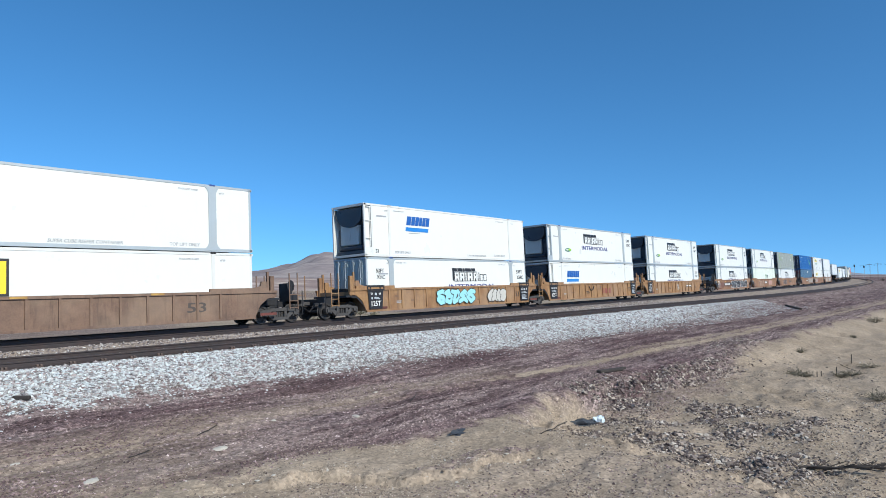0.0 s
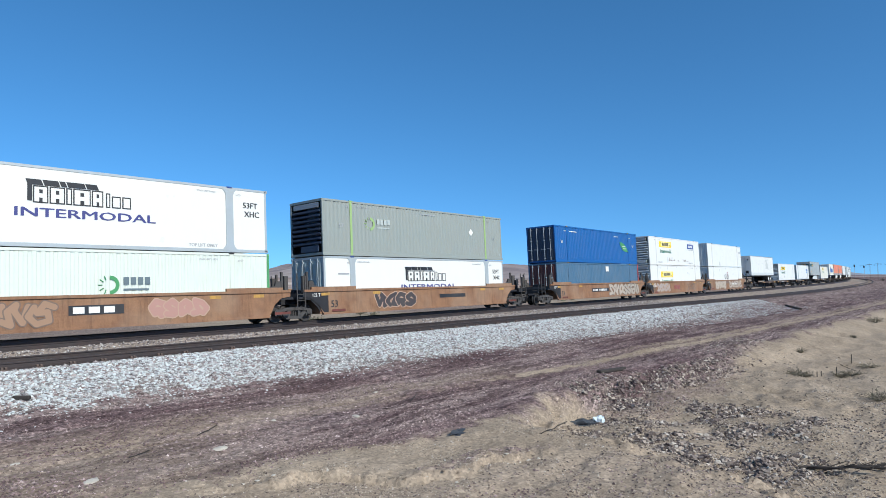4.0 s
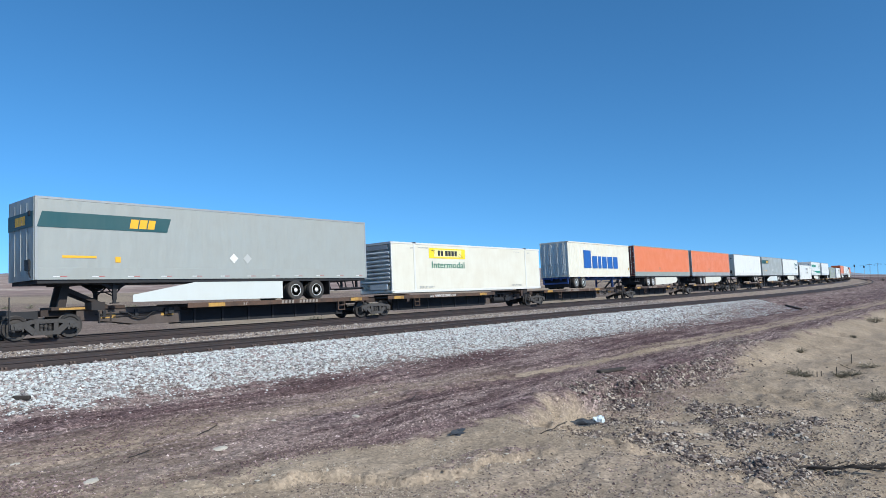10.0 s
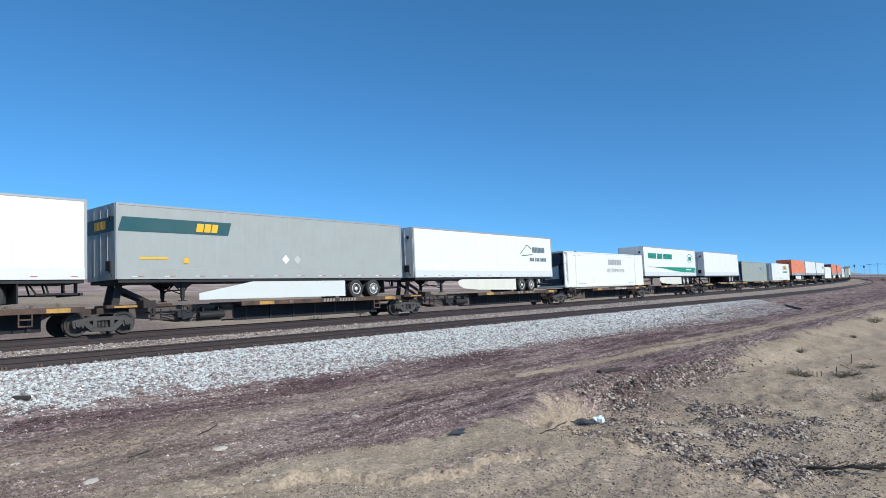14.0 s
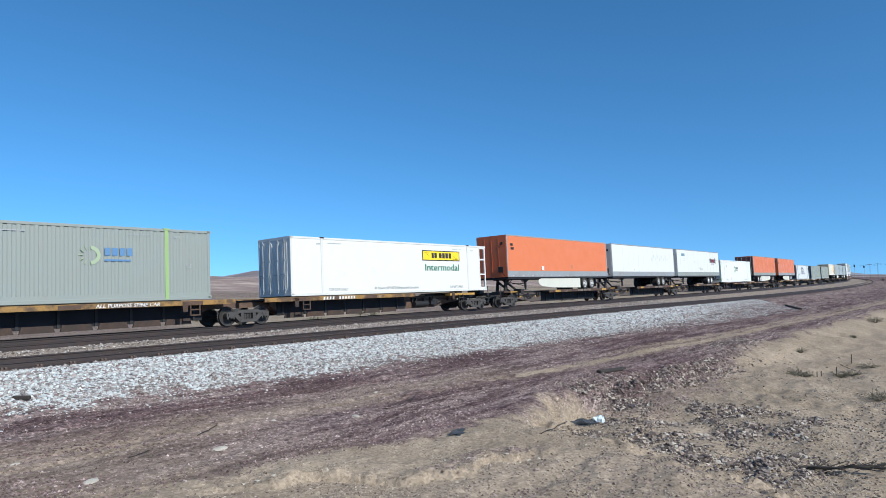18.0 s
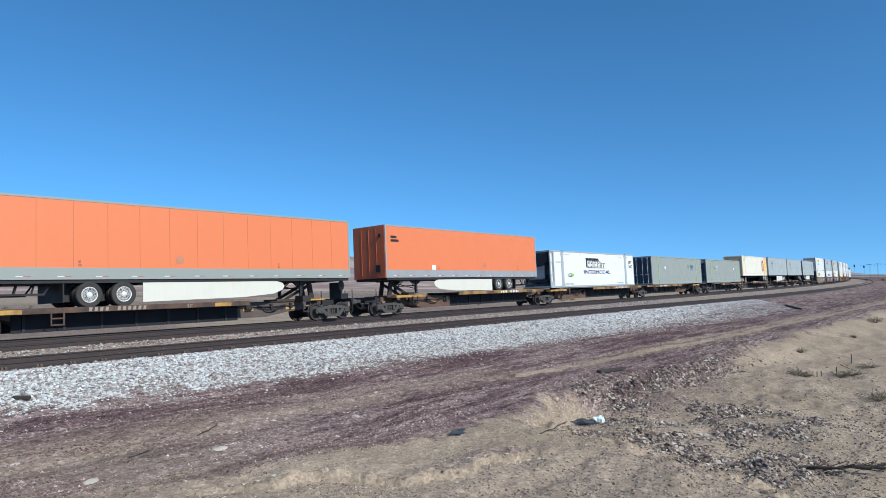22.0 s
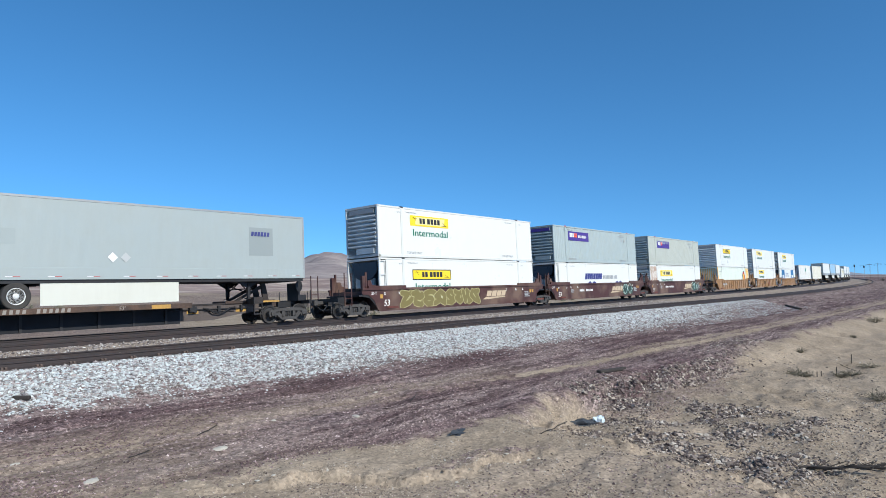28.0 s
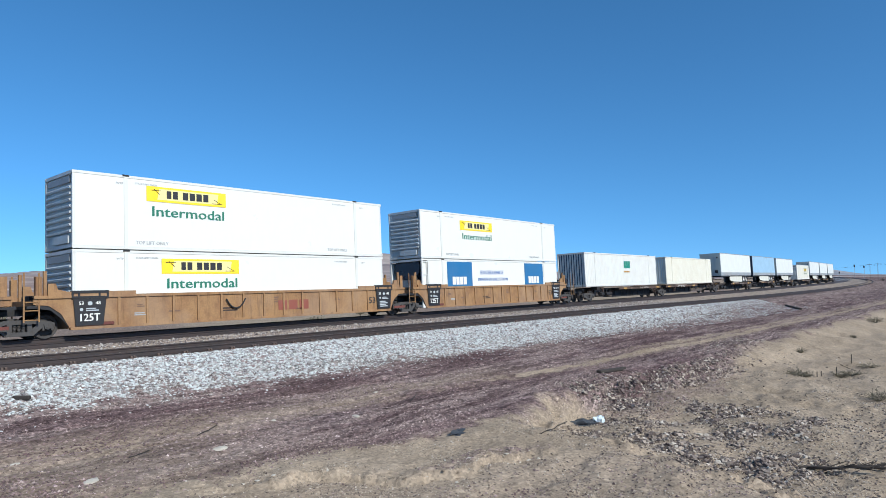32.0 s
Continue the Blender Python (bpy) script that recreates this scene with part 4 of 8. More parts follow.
def side_frame_mesh(bm):
    y0, y1 = -0.10, 0.10
    prism(bm, [(-1.12, 0.56), (-0.95, 0.62), (-0.70, 0.63), (-0.45, 0.70), (0.45, 0.70), (0.70, 0.63), (0.95, 0.62), (1.12, 0.56), (1.12, 0.42), (0.70, 0.47), (0.45, 0.55), (-0.45, 0.55), (-0.70, 0.47), (-1.12, 0.42)], y0, y1)
    for k in (-1, 1):
        prism(bm, [(k * 0.84, 0.52), (k * 0.58, 0.54), (k * 0.26, 0.26), (k * 0.44, 0.15)], y0, y1)
        prism(bm, [(k * 0.39, 0.22), (k * 0.24, 0.22), (k * 0.24, 0.57), (k * 0.39, 0.57)], y0, y1)
        prism(bm, [(k * 1.12, 0.45), (k * 1.00, 0.45), (k * 1.00, 0.29), (k * 1.10, 0.32)], y0, y1)
        prism(bm, [(k * 0.79, 0.50), (k * 0.71, 0.50), (k * 0.72, 0.30), (k * 0.78, 0.29)], y0, y1)
        prism(bm, [(k * 1.04, 0.53), (k * 0.75, 0.53), (k * 0.78, 0.36), (k * 1.01, 0.36)], y0 - 0.05, y0 + 0.02)
    prism(bm, [(-0.45, 0.14), (0.45, 0.14), (0.40, 0.28), (-0.40, 0.28)], y0 - 0.03, y1 + 0.02)


def spring_mesh(bm):
    lathe(bm, [(0.05, 0.0)] + [q for k in range(5) for q in ((0.066, 0.01 + 0.045 * k), (0.045, 0.032 + 0.045 * k))] + [(0.06, 0.24)], 9)


def bolster_mesh(bm):
    bevel_box(bm, -0.20, 0.20, -1.0, 1.0, 0.42, 0.62, 0.02)
    rod(bm, (0, 0, 0.62), (0, 0, 0.76), 0.28, 16)
    for k in (-1, 1):
        rod(bm, (k * 0.5, -0.75, 0.36), (k * 0.5, 0.75, 0.36), 0.05, 6)
        box(bm, k * 0.42 - 0.04, k * 0.42 + 0.04, -0.82, -0.68, 0.25, 0.45)


def truck(car, x, u):
    t = part("truck", "truck_bolster", bolster_mesh, TRUCK_STEEL, car, "brown cast steel four-wheel truck", (x, 0, 0))
    for k in (-1, 1):
        part("side_frame", "side_frame", side_frame_mesh, TRUCK_STEEL, t, at=(0, k * 1.02, 0))
        for x in (-0.14, 0.0, 0.14):
            part("spring", "springs", spring_mesh, TRUCK_STEEL, t, at=(x, k * 1.02, 0.28), turn=Matrix.Rotation(math.pi / 2, 4, "X"))
        w = part("wheelset", "wheelset", wheelset_mesh, WHEEL_STEEL, t, at=(k * 0.89, 0, 0.425))
        SPINNERS.append((w, k * 0.89, u))
    return t


# ---- container ----
def corrugated(bm, x0, x1, z0, z1, y, depth=0.026, pitch=0.28, back=0.03):
    """A folded steel sheet facing -y."""
    n = max(1, round((x1 - x0) / pitch))
    p = (x1 - x0) / n
    xs = []
    for k in range(n):
        b = x0 + k * p
        xs += [(b, 0), (b + 0.34 * p, 0), (b + 0.5 * p, depth), (b + 0.84 * p, depth)]
    xs.append((x1, 0))
    lo = [bm.verts.new((x, y + d, z0)) for x, d in xs]
    hi = [bm.verts.new((x, y + d, z1)) for x, d in xs]
    for a in range(len(xs) - 1):
        bm.faces.new((lo[a], lo[a + 1], hi[a + 1], hi[a]))


def mesh_end_louver(bm):
    box(bm, 0.06, 0.09, -1.2, 1.2, 0.1, 2.78)


def mesh_louver(bm):
    """A wide pressed rib with a slanted top."""
    prism(bm, [(0.062, 0.0), (-0.03, 0.035), (-0.035, 0.095), (0.062, 0.175)], -1.12, 1.12)


def mesh_end_door(bm):
    box(bm, 0.02, 0.07, -0.585, 0.585, 0.14, 2.76)
    for y in (-0.31, 0.0, 0.31):
        box(bm, -0.004, 0.03, y - 0.11, y + 0.11, 0.3, 2.6)


def mesh_lock_rods(bm):
    rod(bm, (-0.04, 0, 0.12), (-0.04, 0, 2.78), 0.022, 6)
    for z in (0.25, 0.95, 1.7, 2.6):
        box(bm, -0.055, 0.02, -0.06, 0.06, z, z + 0.07)
    box(bm, -0.06, -0.035, -0.02, 0.3, 1.02, 1.06)


def mesh_end_corr(bm):
    tmp = bmesh.new()
    corrugated(tmp, -1.15, 1.15, 0.15, 2.76, 0.0, 0.05, 0.22)
    add_bm(bm, tmp, Matrix.Rotation(-math.pi / 2, 4, "Z"))


def mesh_unit(bm):
    """Back plate and base of a refrigeration unit."""
    bevel_box(bm, 0.52, 0.62, -1.05, 1.05, 0.35, 2.72, 0.02)
    bevel_box(bm, 0.14, 0.6, -1.05, 1.05, 0.14, 0.34, 0.02)
    rod(bm, (0.3, -0.9, 0.48), (0.3, 0.9, 0.48), 0.15, 12)
    box(bm, 0.30, 0.52, 0.72, 1.02, 0.7, 1.6)


def mesh_unit_hood(bm):
    """The bulging hood that droops to the middle of the unit."""
    tmp = bmesh.new()
    top, n = 2.70, 14
    rim = [(0.98 * math.cos(math.pi * k / n), 2.28 - 0.62 * math.sin(math.pi * k / n)) for k in range(n + 1)]
    prism(tmp, [(0.98, top)] + rim + [(-0.98, top)], -0.14, 0.42)
    add_bm(bm, tmp, Matrix.Translation((0.12, 0, 0)) @ Matrix.Rotation(-math.pi / 2, 4, "Z") @ Matrix.Translation((0, 0.14, 0)))


def mesh_unit_cover(bm):
    bevel_box(bm, 0.26, 0.52, -0.55, 0.92, 0.66, 2.3, 0.05)
    box(bm, 0.24, 0.27, 0.1, 0.62, 0.95, 1.45)
    box(bm, 0.24, 0.27, -0.4, -0.1, 1.3, 1.55)


def mesh_truss(bm):
    box(bm, 0.54, 0.66, -0.045, 0.045, 0.1, 2.8)
    box(bm, 0.11, 0.55, -0.035, 0.035, 0.1, 0.46)
    for z in (0.95, 1.93, 2.70):
        box(bm, 0.11, 0.55, -0.03, 0.03, z, z + 0.05)
    box(bm, 0.46, 0.50, -0.02, 0.02, 0.46, 2.7)


def mesh_post(bm):
    """A reefer's lifting post: a flat band that flares at both ends."""
    w, f = 0.185, 0.36
    prism(bm, [(-f, 0.02), (f, 0.02), (f, 0.09), (w + 0.06, 0.22), (w, 0.36), (w, 2.54), (w + 0.06, 2.68), (f, 2.81), (f, 2.88), (-f, 2.88), (-f, 2.81), (-w - 0.06, 2.68), (-w, 2.54), (-w, 0.36), (-w - 0.06, 0.22), (-f, 0.09)], -0.012, 0.0)


def container(label, u, h, skin, side="smooth", end="louver", end_mat=None, rail=None, post=None, post_kind="band", length=16.15, height=2.896, group="containers on the train", post_top=None, tail=False):
    """A freight container, x from 0 at its end that leads, y < 0 on the near side."""
    c = empty("freight_container", label, "container", group)
    L, H = length, height
    rail, end_mat = rail or skin, end_mat or skin
    x0 = 0.64 if end == "reefer" else 0.06
    x1 = L - 0.74 if tail else L - 0.06             # an open frame round the unit at the trailing end

    def body(bm):
        if side == "smooth":
            box(bm, x0, x1, -1.285, 1.285, 0.10, H - 0.04)
        else:
            box(bm, x0, L - 0.06, -1.22, 1.285, 0.10, H - 0.04)
            corrugated(bm, x0 + 0.06, L - 0.12, 0.24, H - 0.10, -1.285)
            box(bm, x0, L - 0.06, -1.28, -1.22, 0.10, 0.25)
    part("body", ("body", side, end == "reefer", L, H, tail), body, skin, c)

    def rail_make(bm):
        bevel_box(bm, 0.0, L, -0.04, 0.04, 0.0, 0.11, 0.012)
    for y in (-1.262, 1.262):
        part("bottom_rail", ("foot_rail", L), lambda bm: bevel_box(bm, 0.0, L, -0.04, 0.04, -0.038, 0.11, 0.012), rail, c, at=(0, y, 0.0))
        part("top_rail", ("top_rail", L), rail_make, rail, c, at=(0, y, H - 0.11))

    def corner(bm):
        bevel_box(bm, 0.0, 0.12, -0.05, 0.05, 0.10, H - 0.10, 0.012)
        for z in (0.0, H - 0.12):
            bevel_box(bm, -0.01, 0.17, -0.06, 0.06, z, z + 0.118, 0.012)
    for x in (0.0, L - 0.14):
        for y in (-1.242, 1.242):
            part("corner_post", ("corner", H), corner, rail, c, at=(x, y, 0.0))
    for z in (0.0, H - 0.13):
        part("end_beam", ("end_beam",), lambda bm: box(bm, 0.0, 0.07, -1.19, 1.19, 0.0, 0.13), rail, c, at=(0.0, 0, z))
    if end == "louver":
        w = part("front_wall", "louver_end", mesh_end_louver, end_mat, c, "ribbed front wall")
        for k in range(8):
            part("rib", "louver", mesh_louver, end_mat, w, at=(0, 0, 0.54 + k * 0.237))
        part("vent_cover", "vent_cover", lambda bm: bevel_box(bm, -0.02, 0.06, -0.95, 0.45, 0.17, 0.5, 0.015), end_mat, w)
        part("name_board", "name_board", lambda bm: bevel_box(bm, 0.0, 0.06, -1.0, 1.0, 2.46, 2.72, 0.01), GREY_INK, w)
    elif end == "doors":
        for yd in (-0.595, 0.595):
            d = part("rear_door", "door_end", mesh_end_door, end_mat, c, "closed ribbed door leaf", at=(0, yd, 0))
            for y in (-0.27, 0.27):
                part("lock_rod", "lock_rods", mesh_lock_rods, STEEL, d, at=(0, y, 0))
    elif end == "corr":
        part("front_wall", "corr_end", mesh_end_corr, end_mat, c, "folded steel end wall", at=(0.05, 0, 0))
    else:
        un = part("cooling_unit", "unit", mesh_unit, UNIT, c, "black refrigeration unit set into the end")
        part("unit_hood", "unit_hood", mesh_unit_hood, UNIT, un, "dark bulging hood")
        part("unit_cover", "unit_cover", mesh_unit_cover, PALE, un, "pale grey cover panel")
        for y in (-1.25, 1.25):
            part("end_frame", "truss", mesh_truss, rail, c, "open braced steel frame round the cooling unit", at=(0, y, 0))
            part("liner", "unit_liner", lambda bm: box(bm, 0.12, 0.58, -0.01, 0.01, 0.2, 2.7), skin, c, "white inner side panel", at=(0, y * 0.955, 0))
    part("rear_wall", ("rear_wall", H), lambda bm: box(bm, 0.0, 0.05, -1.19, 1.19, 0.12, H - 0.12), skin, c, at=(x1 - 0.03, 0, 0))
    part("roof", ("roof", L, tail), lambda bm: box(bm, 0.1, x1 - 0.04, -1.21, 1.21, 0.0, 0.03), rail, c, at=(0, 0, H - 0.045))
    if tail:
        for y in (-1.25, 1.25):
            part("end_frame", "tail_frame", lambda bm: (box(bm, 0.0, 0.09, -0.045, 0.045, 0.1, 2.8), [box(bm, 0.08, 0.62, -0.035, 0.035, z, z + 0.09) for z in (0.1, 0.98, 1.95, 2.7)]) and None, rail, c, "open frame with crossbars", at=(x1, y, 0))
    if L > 14 and post_kind:
        for x in (L / 2 - 6.1, L / 2 + 6.1):
            if post_kind == "flare":
                p = part("lifting_post", "flare_post", mesh_post, post or rail, c, "flat steel lifting post", at=(x, -1.297, 0))
            else:
                p = part("lifting_post", ("band_post", H), lambda bm: bevel_box(bm, -0.075, 0.075, -0.012, 0.02, 0.0, H, 0.004), post or rail, c, at=(x, -1.297, 0))
            part("lifting_pad", "lift_pad", lambda bm: bevel_box(bm, -0.13, 0.13, -0.03, 0.12, 0, 0.07, 0.01), post_top or DARK, p, at=(0, 0, H - 0.05))
    rides(c, u, h, L / 2)
    return c


# ---- trailer ----
def tyre_mesh(bm):
    lathe(bm, [(0.29, -0.11), (0.33, -0.135), (0.445, -0.14), (0.475, -0.11), (0.48, -0.05), (0.48, 0.05), (0.475, 0.11), (0.445, 0.14), (0.33, 0.135), (0.29, 0.11)], 26)


def rim_mesh(bm):
    lathe(bm, [(0.30, -0.11), (0.29, -0.135), (0.27, -0.13), (0.255, -0.075), (0.15, -0.04), (0.135, -0.07), (0.10, -0.12), (0.05, -0.155), (0.01, -0.155)], 24)


def rim_holes_mesh(bm):
    for k in range(10):
        t = k * math.pi / 5
        rod(bm, (0.205 * math.cos(t), -0.066, 0.205 * math.sin(t)), (0.205 * math.cos(t), -0.03, 0.205 * math.sin(t)), 0.034, 7)


def road_wheel(parent, x, y, flip=False, drop=0.0):
    w = part("wheel", "tyre", tyre_mesh, RUBBER, parent, "black rubber tyre", (x, y, 0.48 - drop), Matrix.Rotation(math.pi, 4, "Z") if flip else None)
    r = part("rim", "rim", rim_mesh, RIM, w, "pale steel rim")
    if y < -1:
        part("vent_holes", "rim_holes", rim_holes_mesh, DARK, w)
    return w


def running_gear(t, xc, dirn, drop=0.0):
    """Tandem axles, frame, bumper and mud flaps; dirn points to the rear."""
    for x in (xc - 0.64, xc + 0.64):
        part("axle", "axle", lambda bm: rod(bm, (0, -1.0, 0.48), (0, 1.0, 0.48), 0.065, 8), DARK, t, at=(x, 0, -drop))
        for y, fl in ((-1.14, False), (-0.82, False), (0.82, True), (1.14, True)):
            road_wheel(t, x, y, fl, drop)
    def bogie(bm):
        for y in (-0.48, 0.48):
            box(bm, -1.5, 1.5, y - 0.06, y + 0.06, 0.74, 0.93)
            for k in (-0.64, 0.64):
                prism(bm, [(k - 0.45, 0.76), (k + 0.45, 0.76), (k + 0.12, 0.45), (k - 0.12, 0.45)], y - 0.05, y + 0.05)
        box(bm, -1.55, -1.5, -1.2, 1.2, 0.12, 0.95)
        # dark fill plates, added for the shaded frame and far wheels behind
        box(bm, -1.35, 1.25, -0.62, -0.58, 0.14, 0.95)
        box(bm, -1.35, 1.25, 0.58, 0.62, 0.14, 0.95)
    part("suspension", "bogie", bogie, DARK, t, at=(xc, 0, 0), turn=Matrix.Rotation(math.pi, 4, "Z") if dirn > 0 else None)


def trailer(label, u, skin, nose=-1, lower=None, frame_mat=None, end_mat=None, skirt=None, seams=0, length=16.15, strips=True, side_pad=0.44, group="trailers on the train", skirt_mat=None, seam_mat=None, axle=3.7, drop=0.10):
    """A road trailer, x from 0 at its end that leads; nose -1: its front leads, 1: its doors lead. axle: from the rear to the tandem; drop: how far the deck lies below the usual."""
    t = empty("semi_trailer", label, "trailer", group)
    L = length
    lower, frame_mat, end_mat = lower or skin, frame_mat or ALU, end_mat or skin
    zb, zt = 0.95, 3.96
    fx = (lambda x: x) if nose < 0 else (lambda x: L - x)      # from the nose
    part("body", ("van_body", L), lambda bm: box(bm, 0.03, L - 0.03, -1.285, 1.285, zb + 0.04, zt - 0.04), skin, t)
    for y in (-1.275, 1.275):
        part("top_rail", ("van_top", L), lambda bm: bevel_box(bm, 0, L, -0.022, 0.022, 0, 0.09, 0.008), frame_mat, t, at=(0, y, zt - 0.09))
        part("bottom_rail", ("van_low", L, side_pad), lambda bm: bevel_box(bm, 0, L, -0.02, 0.02, 0, side_pad, 0.006), lower, t, "scuffed lower side rail", at=(0, y, zb))
    for x in (0.0, L - 0.1):
        for y in (-1.27, 1.27):
            part("corner_post", "van_corner", lambda bm: bevel_box(bm, 0, 0.10, -0.03, 0.03, 0, zt - zb, 0.01), frame_mat, t, at=(x, y, zb))
    part("roof", ("van_roof", L), lambda bm: box(bm, 0.05, L - 0.05, -1.25, 1.25, 0, 0.03), frame_mat, t, at=(0, 0, zt - 0.05))
    if nose < 0:
        def front(bm):
            box(bm, -0.02, 0.03, -1.24, 1.24, zb, zt - 0.02)
            for y in (-0.6, 0.0, 0.6):
                box(bm, -0.035, -0.015, y - 0.02, y + 0.02, zb + 0.2, zt - 0.2)
        w = part("front_wall", "van_front", front, end_mat, t, "plain front wall with air and power sockets")
        part("hose_box", "hose_box", lambda bm: bevel_box(bm, -0.09, -0.02, -0.95, -0.55, zb + 0.35, zb + 0.75, 0.02), DARK, w)
        part("hose", "hose", lambda bm: rod(bm, (-0.06, -0.8, zb + 0.4), (-0.06, -1.05, zb + 0.1), 0.025, 6), DARK, w)
        part("paper_holder", "paper_holder", lambda bm: bevel_box(bm, -0.08, -0.02, -1.0, -0.82, zb + 2.3, zb + 2.5, 0.02), DARK, w)
    else:
        def door(bm):
            box(bm, 0.0, 0.05, -0.605, 0.605, zb + 0.1, zt - 0.1)
        part("rear_door", "van_door", door, end_mat, t, "closed rear door leaf", at=(0, 0.615, 0))
        w = part("rear_door", "van_door", door, end_mat, t, "closed rear door leaf", at=(0, -0.615, 0))

        def rods(bm):
            rod(bm, (-0.03, 0, zb + 0.08), (-0.03, 0, zt - 0.08), 0.02, 6)
            for z in (zb + 0.3, zb + 1.2, zt - 0.35):
                box(bm, -0.045, 0.01, -0.05, 0.05, z, z + 0.06)
        for y in (-0.95, -0.35, 0.35, 0.95):
            part("lock_rod", "van_rods", rods, STEEL, w, at=(0, y + 0.615, 0))
        for y in (-1.18, 1.18):
            for k in range(5):
                part("hinge", "van_hinge", lambda bm: bevel_box(bm, -0.02, 0.01, -0.05, 0.05, 0, 0.08, 0.006), STEEL, w, at=(0, y + 0.615, zb + 0.2 + k * 0.55))
    part("end_wall", "van_end", lambda bm: box(bm, 0, 0.03, -1.24, 1.24, zb, zt - 0.02), end_mat, t, at=(L - 0.04 if nose < 0 else L - 0.02, 0, 0))
    # under the floor
    # closed dark box in place of floor beams and the shade below the rail
    part("floor_frame", ("floor_frame", L), lambda bm: box(bm, 0.1, L - 0.1, -1.24, 1.24, zb - 0.13, zb + 0.02), DARK, t)
    part("kingpin_plate", "kingpin", lambda bm: (bevel_box(bm, -0.55, 0.55, -0.6, 0.6, zb - 0.14, zb - 0.02, 0.02)), DARK, t, at=(fx(0.95), 0, 0))

    def gear(bm):
        for y in (-0.85, 0.85):
            box(bm, -0.07, 0.07, y - 0.06, y + 0.06, 0.18, zb)
            box(bm, -0.055, 0.055, y - 0.045, y + 0.045, 0.06, 0.2)
            box(bm, -0.13, 0.13, y - 0.13, y + 0.13, 0.03, 0.07)
            prism(bm, [(-0.62, zb - 0.1), (0.62, zb - 0.1), (0.16, 0.58), (-0.16, 0.58)], y - 0.02, y + 0.02)
            rod(bm, (0.0, y, 0.35), (0.55, y * 0.7, zb - 0.05), 0.03, 5)
            rod(bm, (0.0, y, 0.35), (-0.4, y * 0.7, zb - 0.05), 0.025, 5)
        rod(bm, (0, -0.85, 0.5), (0, 0.85, 0.5), 0.03, 5)
        rod(bm, (0, -0.85, 0.3), (0, 0.85, 0.7), 0.025, 5)
    part("landing_gear", "landing_gear", gear, DARK, t, "retracted landing legs", at=(fx(2.95), 0, 0))
    xw = fx(L - axle)
    running_gear(t, xw, -nose, drop)

    def bumper(bm):
        for y in (-0.6, 0.6):
            box(bm, -0.05, 0.05, y - 0.05, y + 0.05, 0.42, zb)
        box(bm, -0.05, 0.05, -1.15, 1.15, 0.36, 0.46)
        for y in (-0.95, 0.95):                     # guard frame before the bumper
            x0, x1 = sorted((0.0, nose * 1.5))
            box(bm, x0, x1, y - 0.03, y + 0.03, 0.40, 0.47)
            for x in (0.5, 1.05):
                rod(bm, (nose * x, y, 0.44), (nose * (x + 0.12), y, zb - 0.08), 0.035, 6)
            rod(bm, (nose * 1.45, y, 0.44), (nose * 1.75, y, zb - 0.08), 0.035, 6)
    part("rear_bumper", ("bumper", nose), bumper, DARK, t, at=(fx(L - 0.15), 0, 0))
    if skirt:
        a, b = sorted((fx(4.2 if skirt == "long" else 3.5), fx(L - axle - 1.4)))
        w = b - a
        tip = 2.2

        def panel(bm):
            if skirt == "box":                      # short square panel before the wheels
                a1, b1 = (w - 5.2, w) if nose < 0 else (0.0, 5.2)
                prism(bm, [(a1, 0.02), (b1, 0.02), (b1, zb), (a1, zb)], -0.015, 0.015)
            elif skirt == "cut":                      # straight panel with a slanted front
                prism(bm, [(0.0, 0.06), (w, 0.02), (w, zb), (3.4, zb), (0.0, 0.34)], -0.015, 0.015)
            elif nose < 0:
                prism(bm, [(0.0, 0.6), (0.1, 0.42), (0.6, 0.24), (tip, 0.12), (w, 0.05), (w, zb), (1.8, zb), (0.6, 0.86), (0.12, 0.74)], -0.015, 0.015)
            else:
                prism(bm, [(0, zb), (0, 0.05), (w - tip, 0.12), (w - 0.6, 0.24), (w - 0.1, 0.42), (w, 0.6), (w - 0.12, 0.74), (w - 0.6, 0.86), (w - 1.8, zb)], -0.015, 0.015)
        part("side_skirt", ("skirt", skirt, nose, round(w, 2)), panel, skirt_mat or SKIRT, t, "pale plastic side skirt", at=(a, -1.22, 0))
    else:
        def slack(bm):
            q = [(0.0, zb - 0.1), (0.12, 0.62), (0.45, 0.45), (0.8, 0.52), (1.1, 0.68), (1.3, zb - 0.1)]
            for (xa, za), (xb, z2) in zip(q, q[1:]):
                rod(bm, (xa, -0.7, za), (xb, -0.7, z2), 0.022, 5)
        part("air_hose", "air_hose", slack, DARK, t, at=(fx(L - axle - 2.4) - 0.65, 0, 0))
    if seams:
        for k in range(1, seams):
            part("panel_seam", "seam", lambda bm: box(bm, -0.008, 0.008, -0.004, 0, 0, zt - zb - side_pad - 0.12), seam_mat or frame_mat, t, at=(k * L / seams, -1.285, zb + side_pad + 0.01))
    if strips:
        for k in range(12):
            x = 0.6 + k * (L - 1.4) / 11
            part("reflector_strip", "refl_w", lambda bm: box(bm, 0, 0.24, -0.003, 0, 0, 0.03), REFLECT_WHITE, t, at=(x, -1.297, zb + 0.10))
            part("reflector_strip", "refl_r", lambda bm: box(bm, 0, 0.24, -0.003, 0, 0, 0.03), REFLECT_RED, t, at=(x + 0.23, -1.297, zb + 0.10))
    rides(t, u, 1.15, L / 2)
    return t


